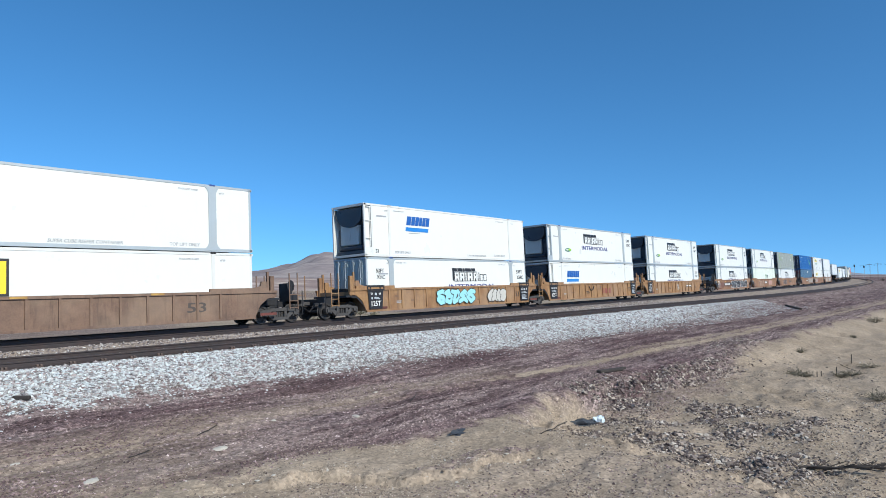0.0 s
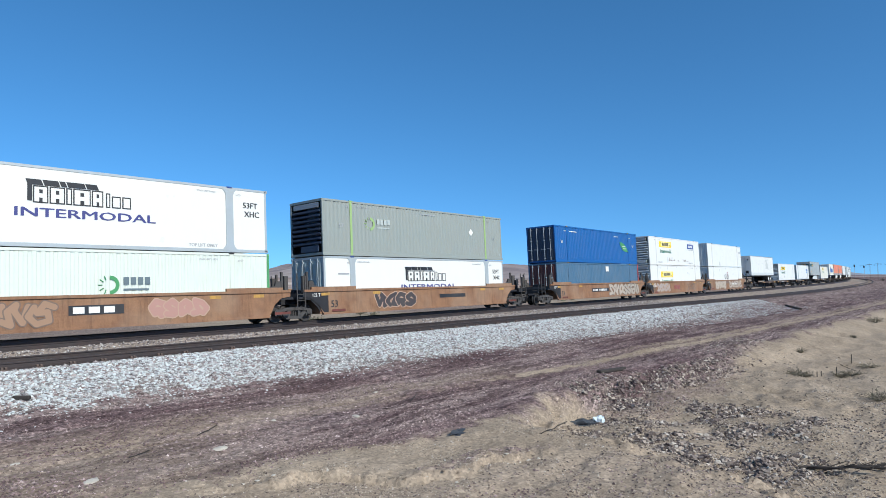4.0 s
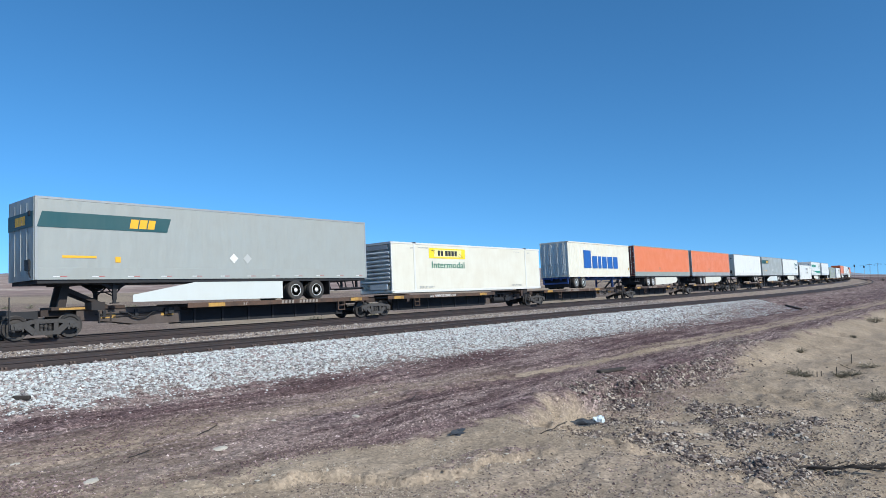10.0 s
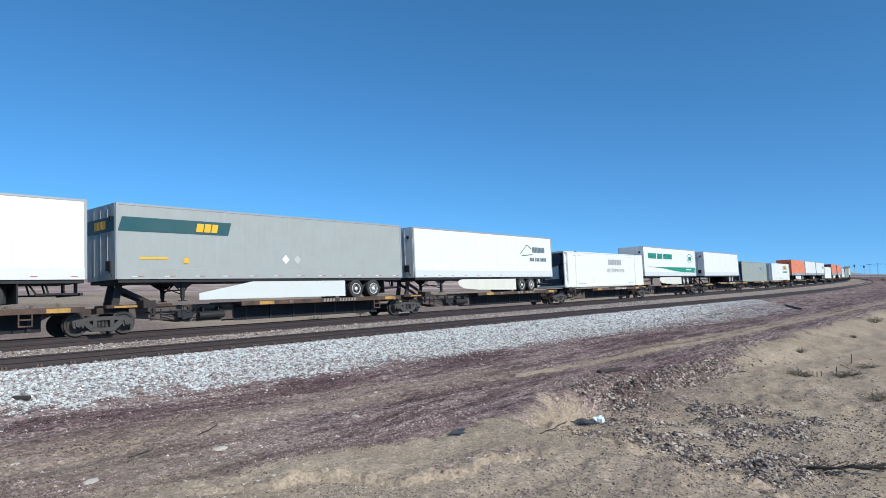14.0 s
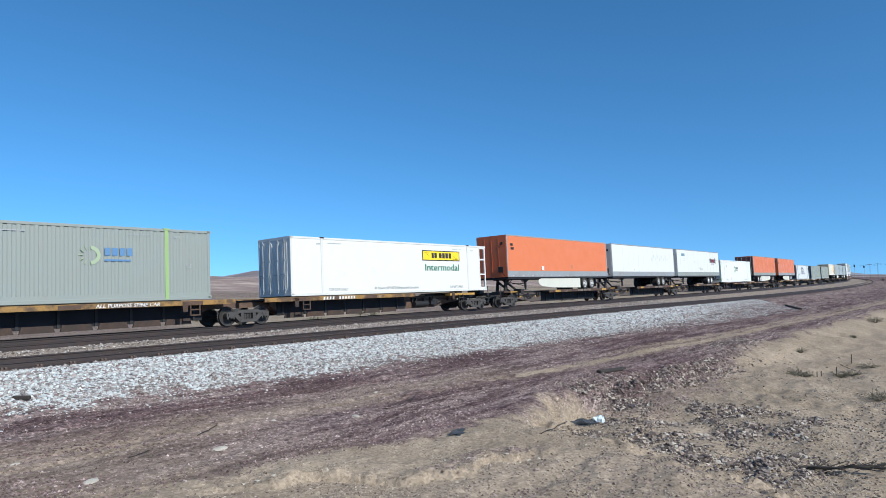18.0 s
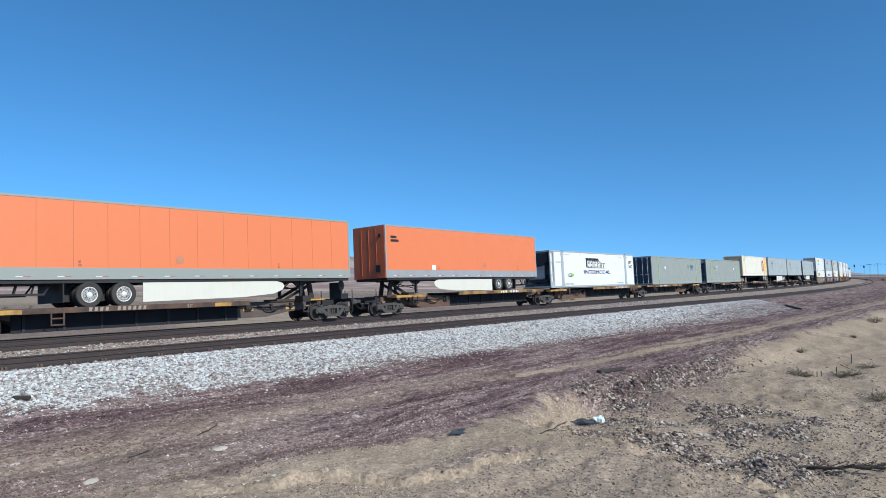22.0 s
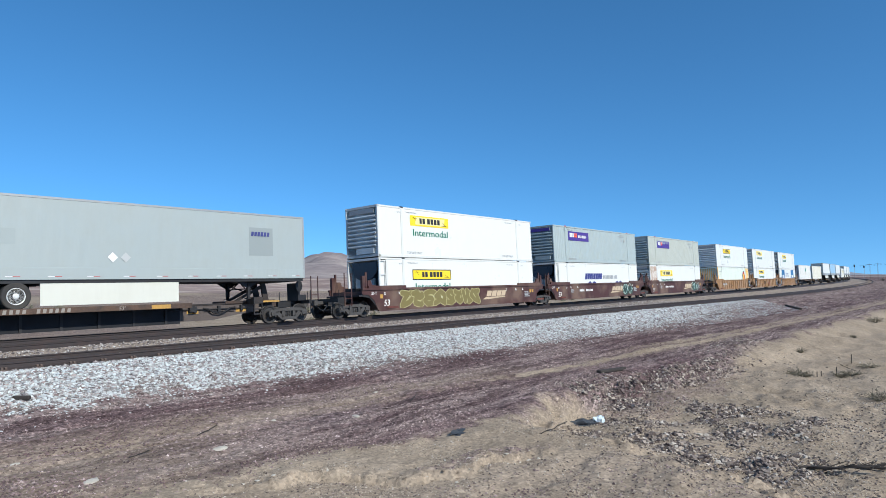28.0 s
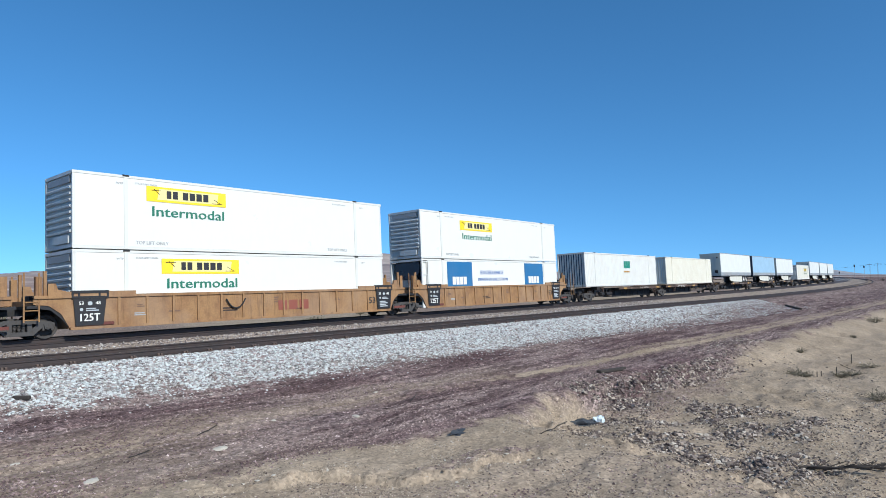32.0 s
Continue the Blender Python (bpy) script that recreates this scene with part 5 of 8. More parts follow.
def chassis(label, u, L, wheels_lead=True, col=None):
    """The skeletal trailer under a container, x from 0 at the end that leads."""
    col = col or DARK
    t = empty("container_chassis", label, "trailer", "trailers on the train")
    fx = (lambda x: L - x) if wheels_lead else (lambda x: x)

    def beams(bm):
        for y in (-0.42, 0.42):
            box(bm, 0.1, L - 0.1, y - 0.06, y + 0.06, 0.68, 0.94)
        for x in np.linspace(0.05, L - 0.25, 8):
            box(bm, x, x + 0.16, -1.22, 1.22, 0.80, 0.94)
    part("frame", ("chassis", L), beams, col, t)

    def gear(bm):
        for y in (-0.8, 0.8):
            box(bm, -0.07, 0.07, y - 0.06, y + 0.06, 0.06, 0.9)
            box(bm, -0.13, 0.13, y - 0.12, y + 0.12, 0.02, 0.07)
            rod(bm, (0, y, 0.3), (0.6, y * 0.5, 0.75), 0.03, 5)
        rod(bm, (0, -0.8, 0.5), (0, 0.8, 0.5), 0.03, 5)
    part("landing_gear", "chassis_gear", gear, col, t, at=(fx(3.0), 0, 0))
    running_gear(t, fx(L - 1.9), 1 if not wheels_lead else -1)
    part("rear_bumper", "chassis_bumper", lambda bm: (box(bm, -0.05, 0.05, -1.15, 1.15, 0.38, 0.5), box(bm, -0.05, 0.05, -1.15, -1.05, 0.4, 0.9), box(bm, -0.05, 0.05, 1.05, 1.15, 0.4, 0.9)), col, t, at=(fx(L - 0.05), 0, 0))
    rides(t, u, 1.15, L / 2)
    return t


# ---- well cars ----
def sorted_ring(pts, k):
    """Keeps the order of an outline that was mirrored."""
    return pts if k > 0 else pts[::-1]


def well_car(label, u0, u1, kind, lead_end=False, tail_end=False, panels="both", marks=None):
    """One well between the truck at u0 and the truck at u1. Its leading truck is its own, the trailing one only at the tail."""
    paint = {"ribbed": TAN_CAR, "old": OLD_CAR, "smooth": BROWN_CAR, "oxide": OXIDE_CAR}[kind]
    c = empty("well_car", label, "rail car", "well cars of the train")
    h = (u1 - u0) / 2
    key = (kind, round(h, 1))
    y0, y1 = -1.40, -1.30

    def side(bm):
        pts = [(-h + 0.35, 1.42), (-h + 0.35, 1.16), (-h + 0.85, 1.10), (-h + 1.25, 0.80), (-h + 1.55, 0.25), (h - 1.55, 0.25), (h - 1.25, 0.80), (h - 0.85, 1.10), (h - 0.35, 1.16), (h - 0.35, 1.42)]
        prism(bm, pts, 0.0, 0.07)
        box(bm, -h + 0.35, h - 0.35, -0.06, 0.08, 1.36, 1.47)
        box(bm, -h + 1.55, h - 1.55, -0.05, 0.10, 0.20, 0.30)
        for k in (-1, 1):
            a, b = sorted((k * (h - 0.8), k * 5.95))
            box(bm, a, b, -0.05, 0.06, 1.47, 1.60)
    for y, m in ((-1.34, None), (1.34, Matrix.Rotation(math.pi, 4, "Z"))):
        s = part("side_sill", ("well_side", *key), side, paint, c, "deep steel side of the well", (0, y, 0), m)
        if kind in ("ribbed", "old") and y < 0:
            n = 13
            for k in range(n):
                x = -h + 3.3 + k * (2 * h - 6.6) / (n - 1)
                part("rib", "well_rib", lambda bm: prism(bm, [(-0.045, 0.30), (0.045, 0.30), (0.045, 1.36), (-0.045, 1.36)], -0.055, 0.0), paint, s, at=(x, 0, 0))
        if y < 0:
            for x in (-h + 1.6, h - 1.9):
                part("stencil_patch", "red_patch", lambda bm: box(bm, 0, 0.9, -0.054, -0.05, 0, 0.12), STENCIL_RED, s, "dark red stencil patch", at=(x + 0.6, 0, 0.33))

    for x in np.linspace(-h + 1.8, h - 2.1, 7):
        part("cross_member", "cross_member", lambda bm: box(bm, 0, 0.3, -1.27, 1.27, 0.26, 0.36), paint, c, at=(x, 0, 0))
    for x in (-h + 1.5, h - 1.62):
        part("well_bulkhead", "well_bulkhead", lambda bm: box(bm, 0, 0.12, -1.27, 1.27, 0.26, 1.38), paint, c, at=(x, 0, 0))

    def platform(bm):
        box(bm, 0.15, 1.6, -1.3, 1.3, 1.02, 1.12)
        box(bm, -0.5, 1.6, -0.3, 0.3, 0.78, 1.04)
        prism(bm, [(0.45, 1.1), (1.5, 1.1), (1.5, 0.32), (1.28, 0.62), (0.9, 0.95), (0.45, 1.02)], -1.31, -1.29)
        bevel_box(bm, 0.5, 1.1, -0.5, 0.3, 1.12, 1.5, 0.03)
    part("end_platform", "well_platform", platform, DARK, c, "black end platform over the truck", (-h, 0, 0))
    part("end_platform", "well_platform", platform, DARK, c, "black end platform over the truck", (h, 0, 0), Matrix.Rotation(math.pi, 4, "Z"))

    def guide(bm):
        bevel_box(bm, -0.12, 0.10, -0.09, 0.09, 1.1, 2.15, 0.015)
        bevel_box(bm, 0.15, 0.26, -0.05, 0.05, 1.1, 2.35, 0.01)
        prism(bm, [(0.26, 1.1), (0.95, 1.1), (0.9, 1.62), (0.62, 1.68), (0.55, 1.9), (0.3, 1.9)], -0.06, 0.06)
        box(bm, -0.09, 0.26, -0.05, 0.05, 1.1, 1.3)

    def ladder(bm):
        for x in (0.0, 0.48):
            rod(bm, (x, 0, 0.55), (x, 0, 2.28), 0.03, 6)
        for z in (0.62, 0.95, 1.25):
            rod(bm, (0, -0.02, z), (0.48, -0.02, z), 0.02, 5)
    gm = paint if kind != "smooth" else TRUCK_STEEL
    for x, turn in ((-h + 0.55, None), (h - 0.55, Matrix.Rotation(math.pi, 4, "Z"))):
        for y in (-1.22, 1.22):
            part("guide_post", ("guides",), guide, gm, c, at=(x, y, 0), turn=turn)
        part("cross_beam", ("cross_beam",), lambda bm: box(bm, -0.09, 0.09, -1.12, 1.12, 1.12, 1.32), gm, c, at=(x, 0, 0))
    truck(c, -h, u0)
    for y in (-1.34, 1.34):
        part("ladder", "ladder", ladder, gm, c, at=(-h - (0.9 if lead_end else -0.05), y, 0))
    if lead_end:
        end_gear(c, -h, -1, paint)
    if tail_end:
        truck(c, h, u1)
        end_gear(c, h, 1, paint)
        for y in (-1.34, 1.34):
            part("ladder", "ladder", ladder, gm, c, at=(h + 0.4, y, 0))
    ys = -1.345
    if kind == "ribbed":
        for x, words in ((-h + 1.72, "125T"), (h - 2.6, "")):
            if panels != "both" and (panels == "lead") != bool(words):
                continue
            p = part("load_panel", "load_panel", lambda bm: prism(bm, [(0, 0.34), (0.98, 0.34), (1.1, 1.34), (-0.08, 1.34)], -0.062, -0.058), DARK, c, "black stencil panel", (x, -1.34, 0))
            part("black_chord", "black_chord", lambda bm: (box(bm, 0, 1.32, -0.075, 0.06, 1.53, 1.63), box(bm, 0, 1.32, -0.075, -0.055, 1.345, 1.42), [box(bm, q, q + 0.07, -0.075, -0.04, 1.42, 1.53) for q in (0.0, 0.22, 0.95, 1.25)]) and None, DARK, c, "black painted length of the top chord", (x - 0.14, -1.34, 0))
            letters(p, "53", 0.10, 1.10, 0.13, WHITE_INK, -0.066)
            letters(p, "48", 0.70, 1.10, 0.13, WHITE_INK, -0.066)
            disc(p, 0.50, 1.15, 0.085, 0.075, ink("pale_badge", (0.42, 0.45, 0.47)), -0.066, "badge")
            disc(p, 0.20, 0.93, 0.06, 0.06, ink("pale_badge", (0.42, 0.45, 0.47)), -0.066, "badge")
            bars(p, 0.36, 0.87, 0.46, 0.13, 2, ink("pale_badge", (0.42, 0.45, 0.47)), -0.066)
            if words:
                letters(p, words, 0.08, 0.5, 0.28, WHITE_INK, -0.066, stretch=0.95)
            else:
                bars(p, 0.16, 0.45, 0.6, 0.34, 4, ink("pale_badge", (0.42, 0.45, 0.47)), -0.066)
        letters(c, "53", h - 3.22, 0.66, 0.34, BLACK_INK, ys - 0.003, width=0.46)
        bars(c, -h + 3.9, 0.62, 0.55, 0.14, 2, GREY_INK, ys - 0.003)
        bars(c, -2.2, 0.62, 0.8, 0.2, 2, SPINE_BROWN, ys - 0.003)
        for x, z, w, hh, r in ((-5.9, 0.95, 0.3, 0.14, 2), (-4.6, 0.7, 0.5, 0.1, 1), (0.55, 0.92, 0.28, 0.3, 3), (1.85, 0.55, 0.4, 0.1, 1), (4.3, 0.9, 0.35, 0.16, 2)):
            bars(c, x, z, w, hh, r, ink("soft_brown_stencil", (0.16, 0.09, 0.055)), ys - 0.003)
    elif kind == "old":
        letters(c, "53", h - 4.9, 0.62, 0.42, ink("faded_grey_stencil", (0.07, 0.055, 0.045)), ys - 0.003, width=0.85)
        for x in (-h + 4.2, -1.6, h - 6.4):
            plate(c, x, x + 0.55, 1.38, 1.46, HAZARD, -1.404, "yellow_patch")
    elif kind == "smooth":
        part("load_panel", "dark_corner", lambda bm: prism(bm, [(0, 1.35), (1.6, 1.35), (1.6, 0.32), (1.3, 0.32), (0.9, 0.75), (0.4, 1.08), (0, 1.1)], -0.008, -0.004), DARK, c, "black painted corner of the side", (-h + 0.4, -1.34, 0))
        letters(c, "125 T", -h + 0.95, 1.12, 0.16, WHITE_INK, ys - 0.006)
        letters(c, "53", -h + 2.15, 0.55, 0.36, BLACK_INK, ys - 0.003)
        for x in (-h + 1.55, -h + 5.2, h - 4.6, h - 2.4):
            plate(c, x, x + 0.55, 1.16, 1.30, HAZARD, ys - 0.001, "yellow_patch")
    else:
        letters(c, "53", -h + 1.95, 0.47, 0.36, WHITE_INK, ys - 0.003, lean=0.15)
        letters(c, "125 T", -h + 0.95, 1.12, 0.15, WHITE_INK, ys - 0.003)
        for x in (-h + 2.0, -h + 3.2, -h + 4.0, -h + 5.2, h - 5.4, h - 4.2, h - 3.3):
            bars(c, x, 1.1, 0.16, 0.16, 2, WHITE_INK, ys - 0.003)
        blocks(c, -h + 5.57, 0.80, 0.18, [0.16] * 4 + [-0.2] + [0.16] * 6, WHITE_INK, 0.06, y=ys - 0.003, name="car_number")
        tan = ink("tan_lettering", (0.52, 0.40, 0.27))
        blocks(c, 2.0, 0.76, 0.36, [0.52, 0.52, 0.5, 0.46], tan, 0.07, 0.45, ys - 0.003, "railway_mark", "tan railway emblem of slanted blocks")
        part("railway_mark_line", "swoosh_line", lambda bm: prism(bm, [(0.0, 0.0), (0.62, 0.0), (2.6, 0.12), (2.66, 0.16), (0.35, 0.15)], -0.003, 0), tan, c, "", (1.6, ys - 0.003, 0.56))
        for x in (-h + 1.7, h - 2.0, h - 2.3):
            plate(c, x, x + 0.22, 0.9, 1.12, HAZARD, ys - 0.001, "yellow_patch")
        bars(c, h - 3.0, 0.62, 0.7, 0.4, 4, GREY_INK, ys - 0.003)
        bars(c, -h + 4.1, 0.75, 0.5, 0.3, 4, GREY_INK, ys - 0.003)
    if marks:
        marks(c, h, ys)
    for ch in c.children:
        if not ch.name.startswith(("truck", "end_sill")):
            ch.location.z += 0.06
    rides(c, (u0 + u1) / 2, 0)
    return c


def end_gear(c, x, k, paint):
    """The coupler end of a car: sill, coupler, hoses, brake stand."""
    def make(bm):
        box(bm, 0.0, 1.25, -0.28, 0.28, 0.72, 1.0)
        box(bm, 1.15, 1.3, -1.25, 1.25, 0.86, 1.05)
        rod(bm, (1.2, 0.35, 0.75), (1.5, 0.3, 0.42), 0.03, 6)
        rod(bm, (1.5, 0.3, 0.42), (1.85, 0.3, 0.62), 0.03, 6)
        for y in (-1.25, 1.25):
            rod(bm, (1.22, y, 0.35), (1.22, y, 1.5), 0.022, 5)
            rod(bm, (0.9, y, 0.35), (1.22, y, 0.35), 0.022, 5)
    m = None if k > 0 else Matrix.Rotation(math.pi, 4, "Z")
    e = part("end_sill", "end_sill", make, DARK, c, "dark end sill with hoses and grab irons", (x, 0, 0), m)

    def coupler(bm):
        bevel_box(bm, 1.25, 1.72, -0.09, 0.09, 0.76, 0.94, 0.02)
        bevel_box(bm, 1.66, 1.92, -0.17, 0.15, 0.70, 1.0, 0.04)
    part("coupler", "coupler", coupler, TRUCK_STEEL, e)

    def brake(bm):
        tmp = bmesh.new()
        lathe(tmp, [(0.27, -0.015), (0.29, 0.0), (0.27, 0.015), (0.24, 0.0)], 18)
        add_bm(bm, tmp, Matrix.Translation((1.05, -0.6, 1.75)) @ Matrix.Rotation(0.3, 4, "Z"))
        box(bm, 1.0, 1.1, -0.62, 0.3, 1.05, 1.9)
        for t in range(4):
            a = t * math.pi / 4
            rod(bm, (1.05 - 0.25 * math.cos(a), -0.6, 1.75 - 0.25 * math.sin(a)), (1.05 + 0.25 * math.cos(a), -0.6, 1.75 + 0.25 * math.sin(a)), 0.012, 4)
        box(bm, 0.75, 1.25, -0.9, -0.45, 1.02, 1.3)
    if k > 0:
        part("hand_brake", "hand_brake", brake, DARK, e, "black hand brake wheel on its stand")


def chain(c, x, z, width, drop, y):
    """A slack dark chain hung along the side."""
    def make(bm):
        q = [(-0.5, 0.0), (-0.38, -0.45), (-0.22, -0.85), (0.0, -1.0), (0.22, -0.85), (0.38, -0.45), (0.5, 0.0)]
        for (xa, za), (xb, zb) in zip(q, q[1:]):
            rod(bm, (xa * width, 0, za * drop), (xb * width, 0, zb * drop), 0.035, 6)
    part("chain", ("chain", width, drop), make, DARK, c, "slack dark chain", (x, y, z))


# ---- spine cars ----
def spine_car(label, u0, u1, load, deck_lead, lead_end=False, tail_end=False, yellow=False, marks=True, tag=""):
    """One platform between two trucks; deck_lead: the wide deck lies towards the leading truck."""
    c = empty("spine_car", label, "rail car", "spine cars of the train")
    h = (u1 - u0) / 2
    edge = WORN_YELLOW if yellow else DECK_EDGE
    k = 1 if deck_lead else -1                     # builds with the deck at -x, turned for the other
    flip = Matrix.Scale(-1, 4, (1, 0, 0)) if k < 0 else Matrix()

    def mir(make):
        def go(bm):
            tmp = bmesh.new()
            make(tmp)
            add_bm(bm, tmp, flip)
        return go
    key = (k, round(h, 1))

    def beam(bm):
        box(bm, -h + 0.1, h - 0.1, -0.26, 0.26, 0.78, 1.02)
        prism(bm, [(-h + 1.6, 0.8), (-h + 2.5, 0.42), (h - 3.4, 0.42), (h - 1.6, 0.8)], -0.24, 0.24)
    part("center_beam", ("spine_beam", *key), mir(beam), SPINE_RUST if yellow else SPINE_BROWN, c, "rusty brown centre beam")
    d0, d1 = -h + 0.75, -h + 11.2

    def web(bm):
        prism(bm, [(-h + 1.6, 0.80), (-h + 2.6, 0.34), (h - 3.7, 0.30), (h - 2.4, 0.50), (h - 1.25, 0.60), (h - 1.25, 0.97), (-h + 1.6, 0.97)], -0.03, 0.03)
    for y in (-0.46, 0.46):
        part("web_plate", ("spine_web", *key), mir(web), SPINE_RUST if yellow else SPINE_WEB, c, "dusty brown web plate of the centre beam", (0, y, 0))

    def deck(bm):
        box(bm, d0, d1, -1.28, 1.28, 1.06, 1.13)
    part("deck", ("spine_deck", *key), mir(deck), DECK_SHADE_BLACK, c, "wide black deck for road wheels")
    # black plates put where the deck shades the web; the shade is their colour
    for y in (-0.505, 0.505):
        part("deck_skirt", ("deck_skirt", *key), mir(lambda bm: box(bm, d0 + 1.2, d1 - 0.12, -0.01, 0.01, 0.33, 1.06)), DECK_SHADE_BLACK, c, "black plate added for the shade under the deck", (0, y, 0))

    def edge_make(bm):
        bevel_box(bm, d0, d1, -0.025, 0.025, 0.985, 1.19, 0.008)
    for y in (-1.30, 1.30):
        e = part("deck_edge", ("deck_edge", *key), mir(edge_make), edge, c, "worn yellow deck edge" if yellow else "rusty brown deck edge", (0, y, 0))
        if y < 0:
            for q in ((0.5, 8.7) if not yellow else (1.6, 4.0, 6.5)):
                plate(e, min(k * (d0 + q), k * (d0 + q + 0.8)), max(k * (d0 + q), k * (d0 + q + 0.8)), 1.0, 1.16, HAZARD if not yellow else DECK_EDGE, -0.027, "yellow_patch")
    for j in range(7):
        x = k * (d0 + 1.6 + j * 1.35)
        part("rib", "spine_rib", lambda bm: prism(bm, [(-0.05, 0.98), (0.05, 0.98), (0.05, 0.34), (-0.05, 0.34)], -0.56, -0.46), DARK, c, at=(x, 0, 0))

    for j in range(6 if yellow and u0 < 500 else 0):
        x = k * (d0 + 1.7 + j * 1.35)
        part("web_flange", ("web_flange", k), lambda bm: prism(bm, sorted_ring([(0.0, 0.19), (1.18 * k, 0.19), (1.1 * k, 0.44), (0.08 * k, 0.44)], k), -0.54, -0.47), SPINE_BROWN, c, at=(x, 0, 0))

    def top_flange(bm):
        box(bm, d1 - 0.1, h - 1.2, -0.53, -0.42, 0.975, 1.03)
        box(bm, h - 2.0, h - 1.5, -1.2, -0.6, 0.95, 1.25)
    part("top_flange", ("spine_flange", *key), mir(top_flange), SPINE, c)
    kind = int(u0) % 3

    def pipes(bm):
        rod(bm, (d1 - 0.6, -0.56, 0.80), (h - 1.9, -0.56, 0.78), 0.022, 6)
        rod(bm, (d1 + 1.0, -0.53, 0.70), (h - 2.6, -0.53, 0.66), 0.014, 5)
        for x in np.linspace(d1 + 0.5, h - 2.3, 3):
            box(bm, x, x + 0.12, -0.60, -0.48, 0.66, 0.93)
        if kind != 1:                             # slack hose between two cocks
            q = [(d1 + 0.9, 0.84), (d1 + 1.15, 0.80), (d1 + 1.4, 0.62), (d1 + 1.7, 0.58), (d1 + 1.95, 0.64), (d1 + 2.2, 0.80), (d1 + 2.5, 0.84)]
            for (xa, za), (xb, zb) in zip(q, q[1:]):
                rod(bm, (xa, -0.62, za), (xb, -0.62, zb), 0.034, 6)
            bevel_box(bm, d1 + 0.25, d1 + 0.5, -0.68, -0.5, 0.68, 0.96, 0.02)
    part("brake_pipe", ("spine_pipes", kind, *key), mir(pipes), DARK, c, "black brake pipes and a slack hose")
    if kind == 1:
        def tank(bm):
            rod(bm, (d1 + 0.55, -0.70, 0.56), (d1 + 1.75, -0.70, 0.54), 0.16, 12)
            for x in (d1 + 0.75, d1 + 1.5):
                box(bm, x, x + 0.06, -0.72, -0.48, 0.38, 0.92)

        def valve(bm):
            x = d1 + 2.05
            for dx, z, w, hh in ((0.0, 0.44, 0.3, 0.26), (0.25, 0.40, 0.26, 0.38), (0.5, 0.48, 0.2, 0.3), (0.12, 0.68, 0.34, 0.14)):
                bevel_box(bm, x + dx, x + dx + w, -0.80, -0.5, z, z + hh, 0.03)
            for a, b, z0, z1 in ((0.0, -0.3, 0.5, 0.86), (0.6, 0.95, 0.6, 0.86), (0.3, 0.35, 0.7, 0.95), (0.7, 1.3, 0.5, 0.66), (-0.1, -0.5, 0.46, 0.5)):
                rod(bm, (x + a, -0.66, z0), (x + b, -0.62, z1), 0.022, 5)
        part("brake_reservoir", ("brake_tank", *key), mir(tank), DARK, c, "dark brake reservoir in two straps")
        part("brake_valve", ("brake_valve", *key), mir(valve), DARK, c, "clustered brake valve with pipes")
    else:
        for q in ((0.2, 2.6) if not yellow else (1.2,)):
            plate(c, min(k * (d1 + q), k * (d1 + q + 0.55)), max(k * (d1 + q), k * (d1 + q + 0.55)), 0.62, 0.76, HAZARD, -0.494, "yellow_patch")

    def step(bm):
        for x in (0, 0.42):
            box(bm, x, x + 0.05, -1.34, -1.30, 0.55, 1.0)
        for z in (0.55, 0.78):
            box(bm, 0, 0.47, -1.36, -1.28, z, z + 0.05)
    part("step", "spine_step", step, DECK_EDGE, c, at=(k * (d0 + 2.2), 0, 0))
    part("step", "spine_step", step, SPINE, c, at=(k * (h - 1.9) - 0.2, 0, 0))
    if yellow:
        part("deck_end", ("deck_end", *key), mir(lambda bm: (box(bm, h - 2.9, h - 0.35, -1.30, -0.9, 0.96, 1.10), box(bm, h - 2.9, h - 0.35, 0.9, 1.30, 0.96, 1.10))), HAZARD, c, "worn yellow deck end")
    if load == "trailer":
        def hitch(bm):
            for y in (-0.34, 0.34):
                prism(bm, [(-0.14, 1.0), (0.16, 1.0), (-0.05, 1.95), (-0.30, 1.95)], y - 0.05, y + 0.05)
                prism(bm, [(-2.0, 1.0), (-1.75, 1.0), (-0.12, 1.72), (-0.20, 1.86)], y - 0.04, y + 0.04)
            box(bm, -0.55, 0.2, -0.48, 0.48, 1.9, 2.0)
        part("hitch", ("hitch", k), mir(hitch), SPINE, c, "raised trailer hitch strut", (k * (h - 0.75), 0, 0))
        part("hitch_base", ("hitch_base", k), mir(lambda bm: bevel_box(bm, -2.3, 0.4, -0.55, 0.55, 0.98, 1.12, 0.02)), SPINE_BROWN, c, at=(k * (h - 0.75), 0, 0))
        plate(c, k * (h - 0.9) - 0.45, k * (h - 0.9) + 0.45, 1.0, 1.08, HAZARD, -1.0, "yellow_patch")
    else:
        for x in (-6.1, 6.1):
            part("pedestal", "pedestal", lambda bm: (bevel_box(bm, -0.2, 0.2, -1.27, 1.27, 1.0, 1.16, 0.02), prism(bm, [(-0.14, 1.16), (0.14, 1.16), (0.1, 0.72), (-0.1, 0.72)], -1.33, -1.2)), SPINE_BROWN, c, "container pedestal", (x, 0, 0))
    truck(c, -h, u0)
    if lead_end:
        end_gear(c, -h, -1, SPINE)
    if tail_end:
        truck(c, h, u1)
        end_gear(c, h, 1, SPINE)
    if marks and not tag:
        blocks(c, k * (d0 + 4.6) - 1.1, 1.01, 0.15, [0.11] * 4 + [-0.16] + [0.11] * 6, WHITE_INK if yellow else NUMBER_INK, 0.09, 0.15, y=-1.332, name="car_number")
        letters(c, "53'", k * (d0 + 7.6) - 0.2, 1.0, 0.15, NUMBER_INK, -1.332, lean=0.1)
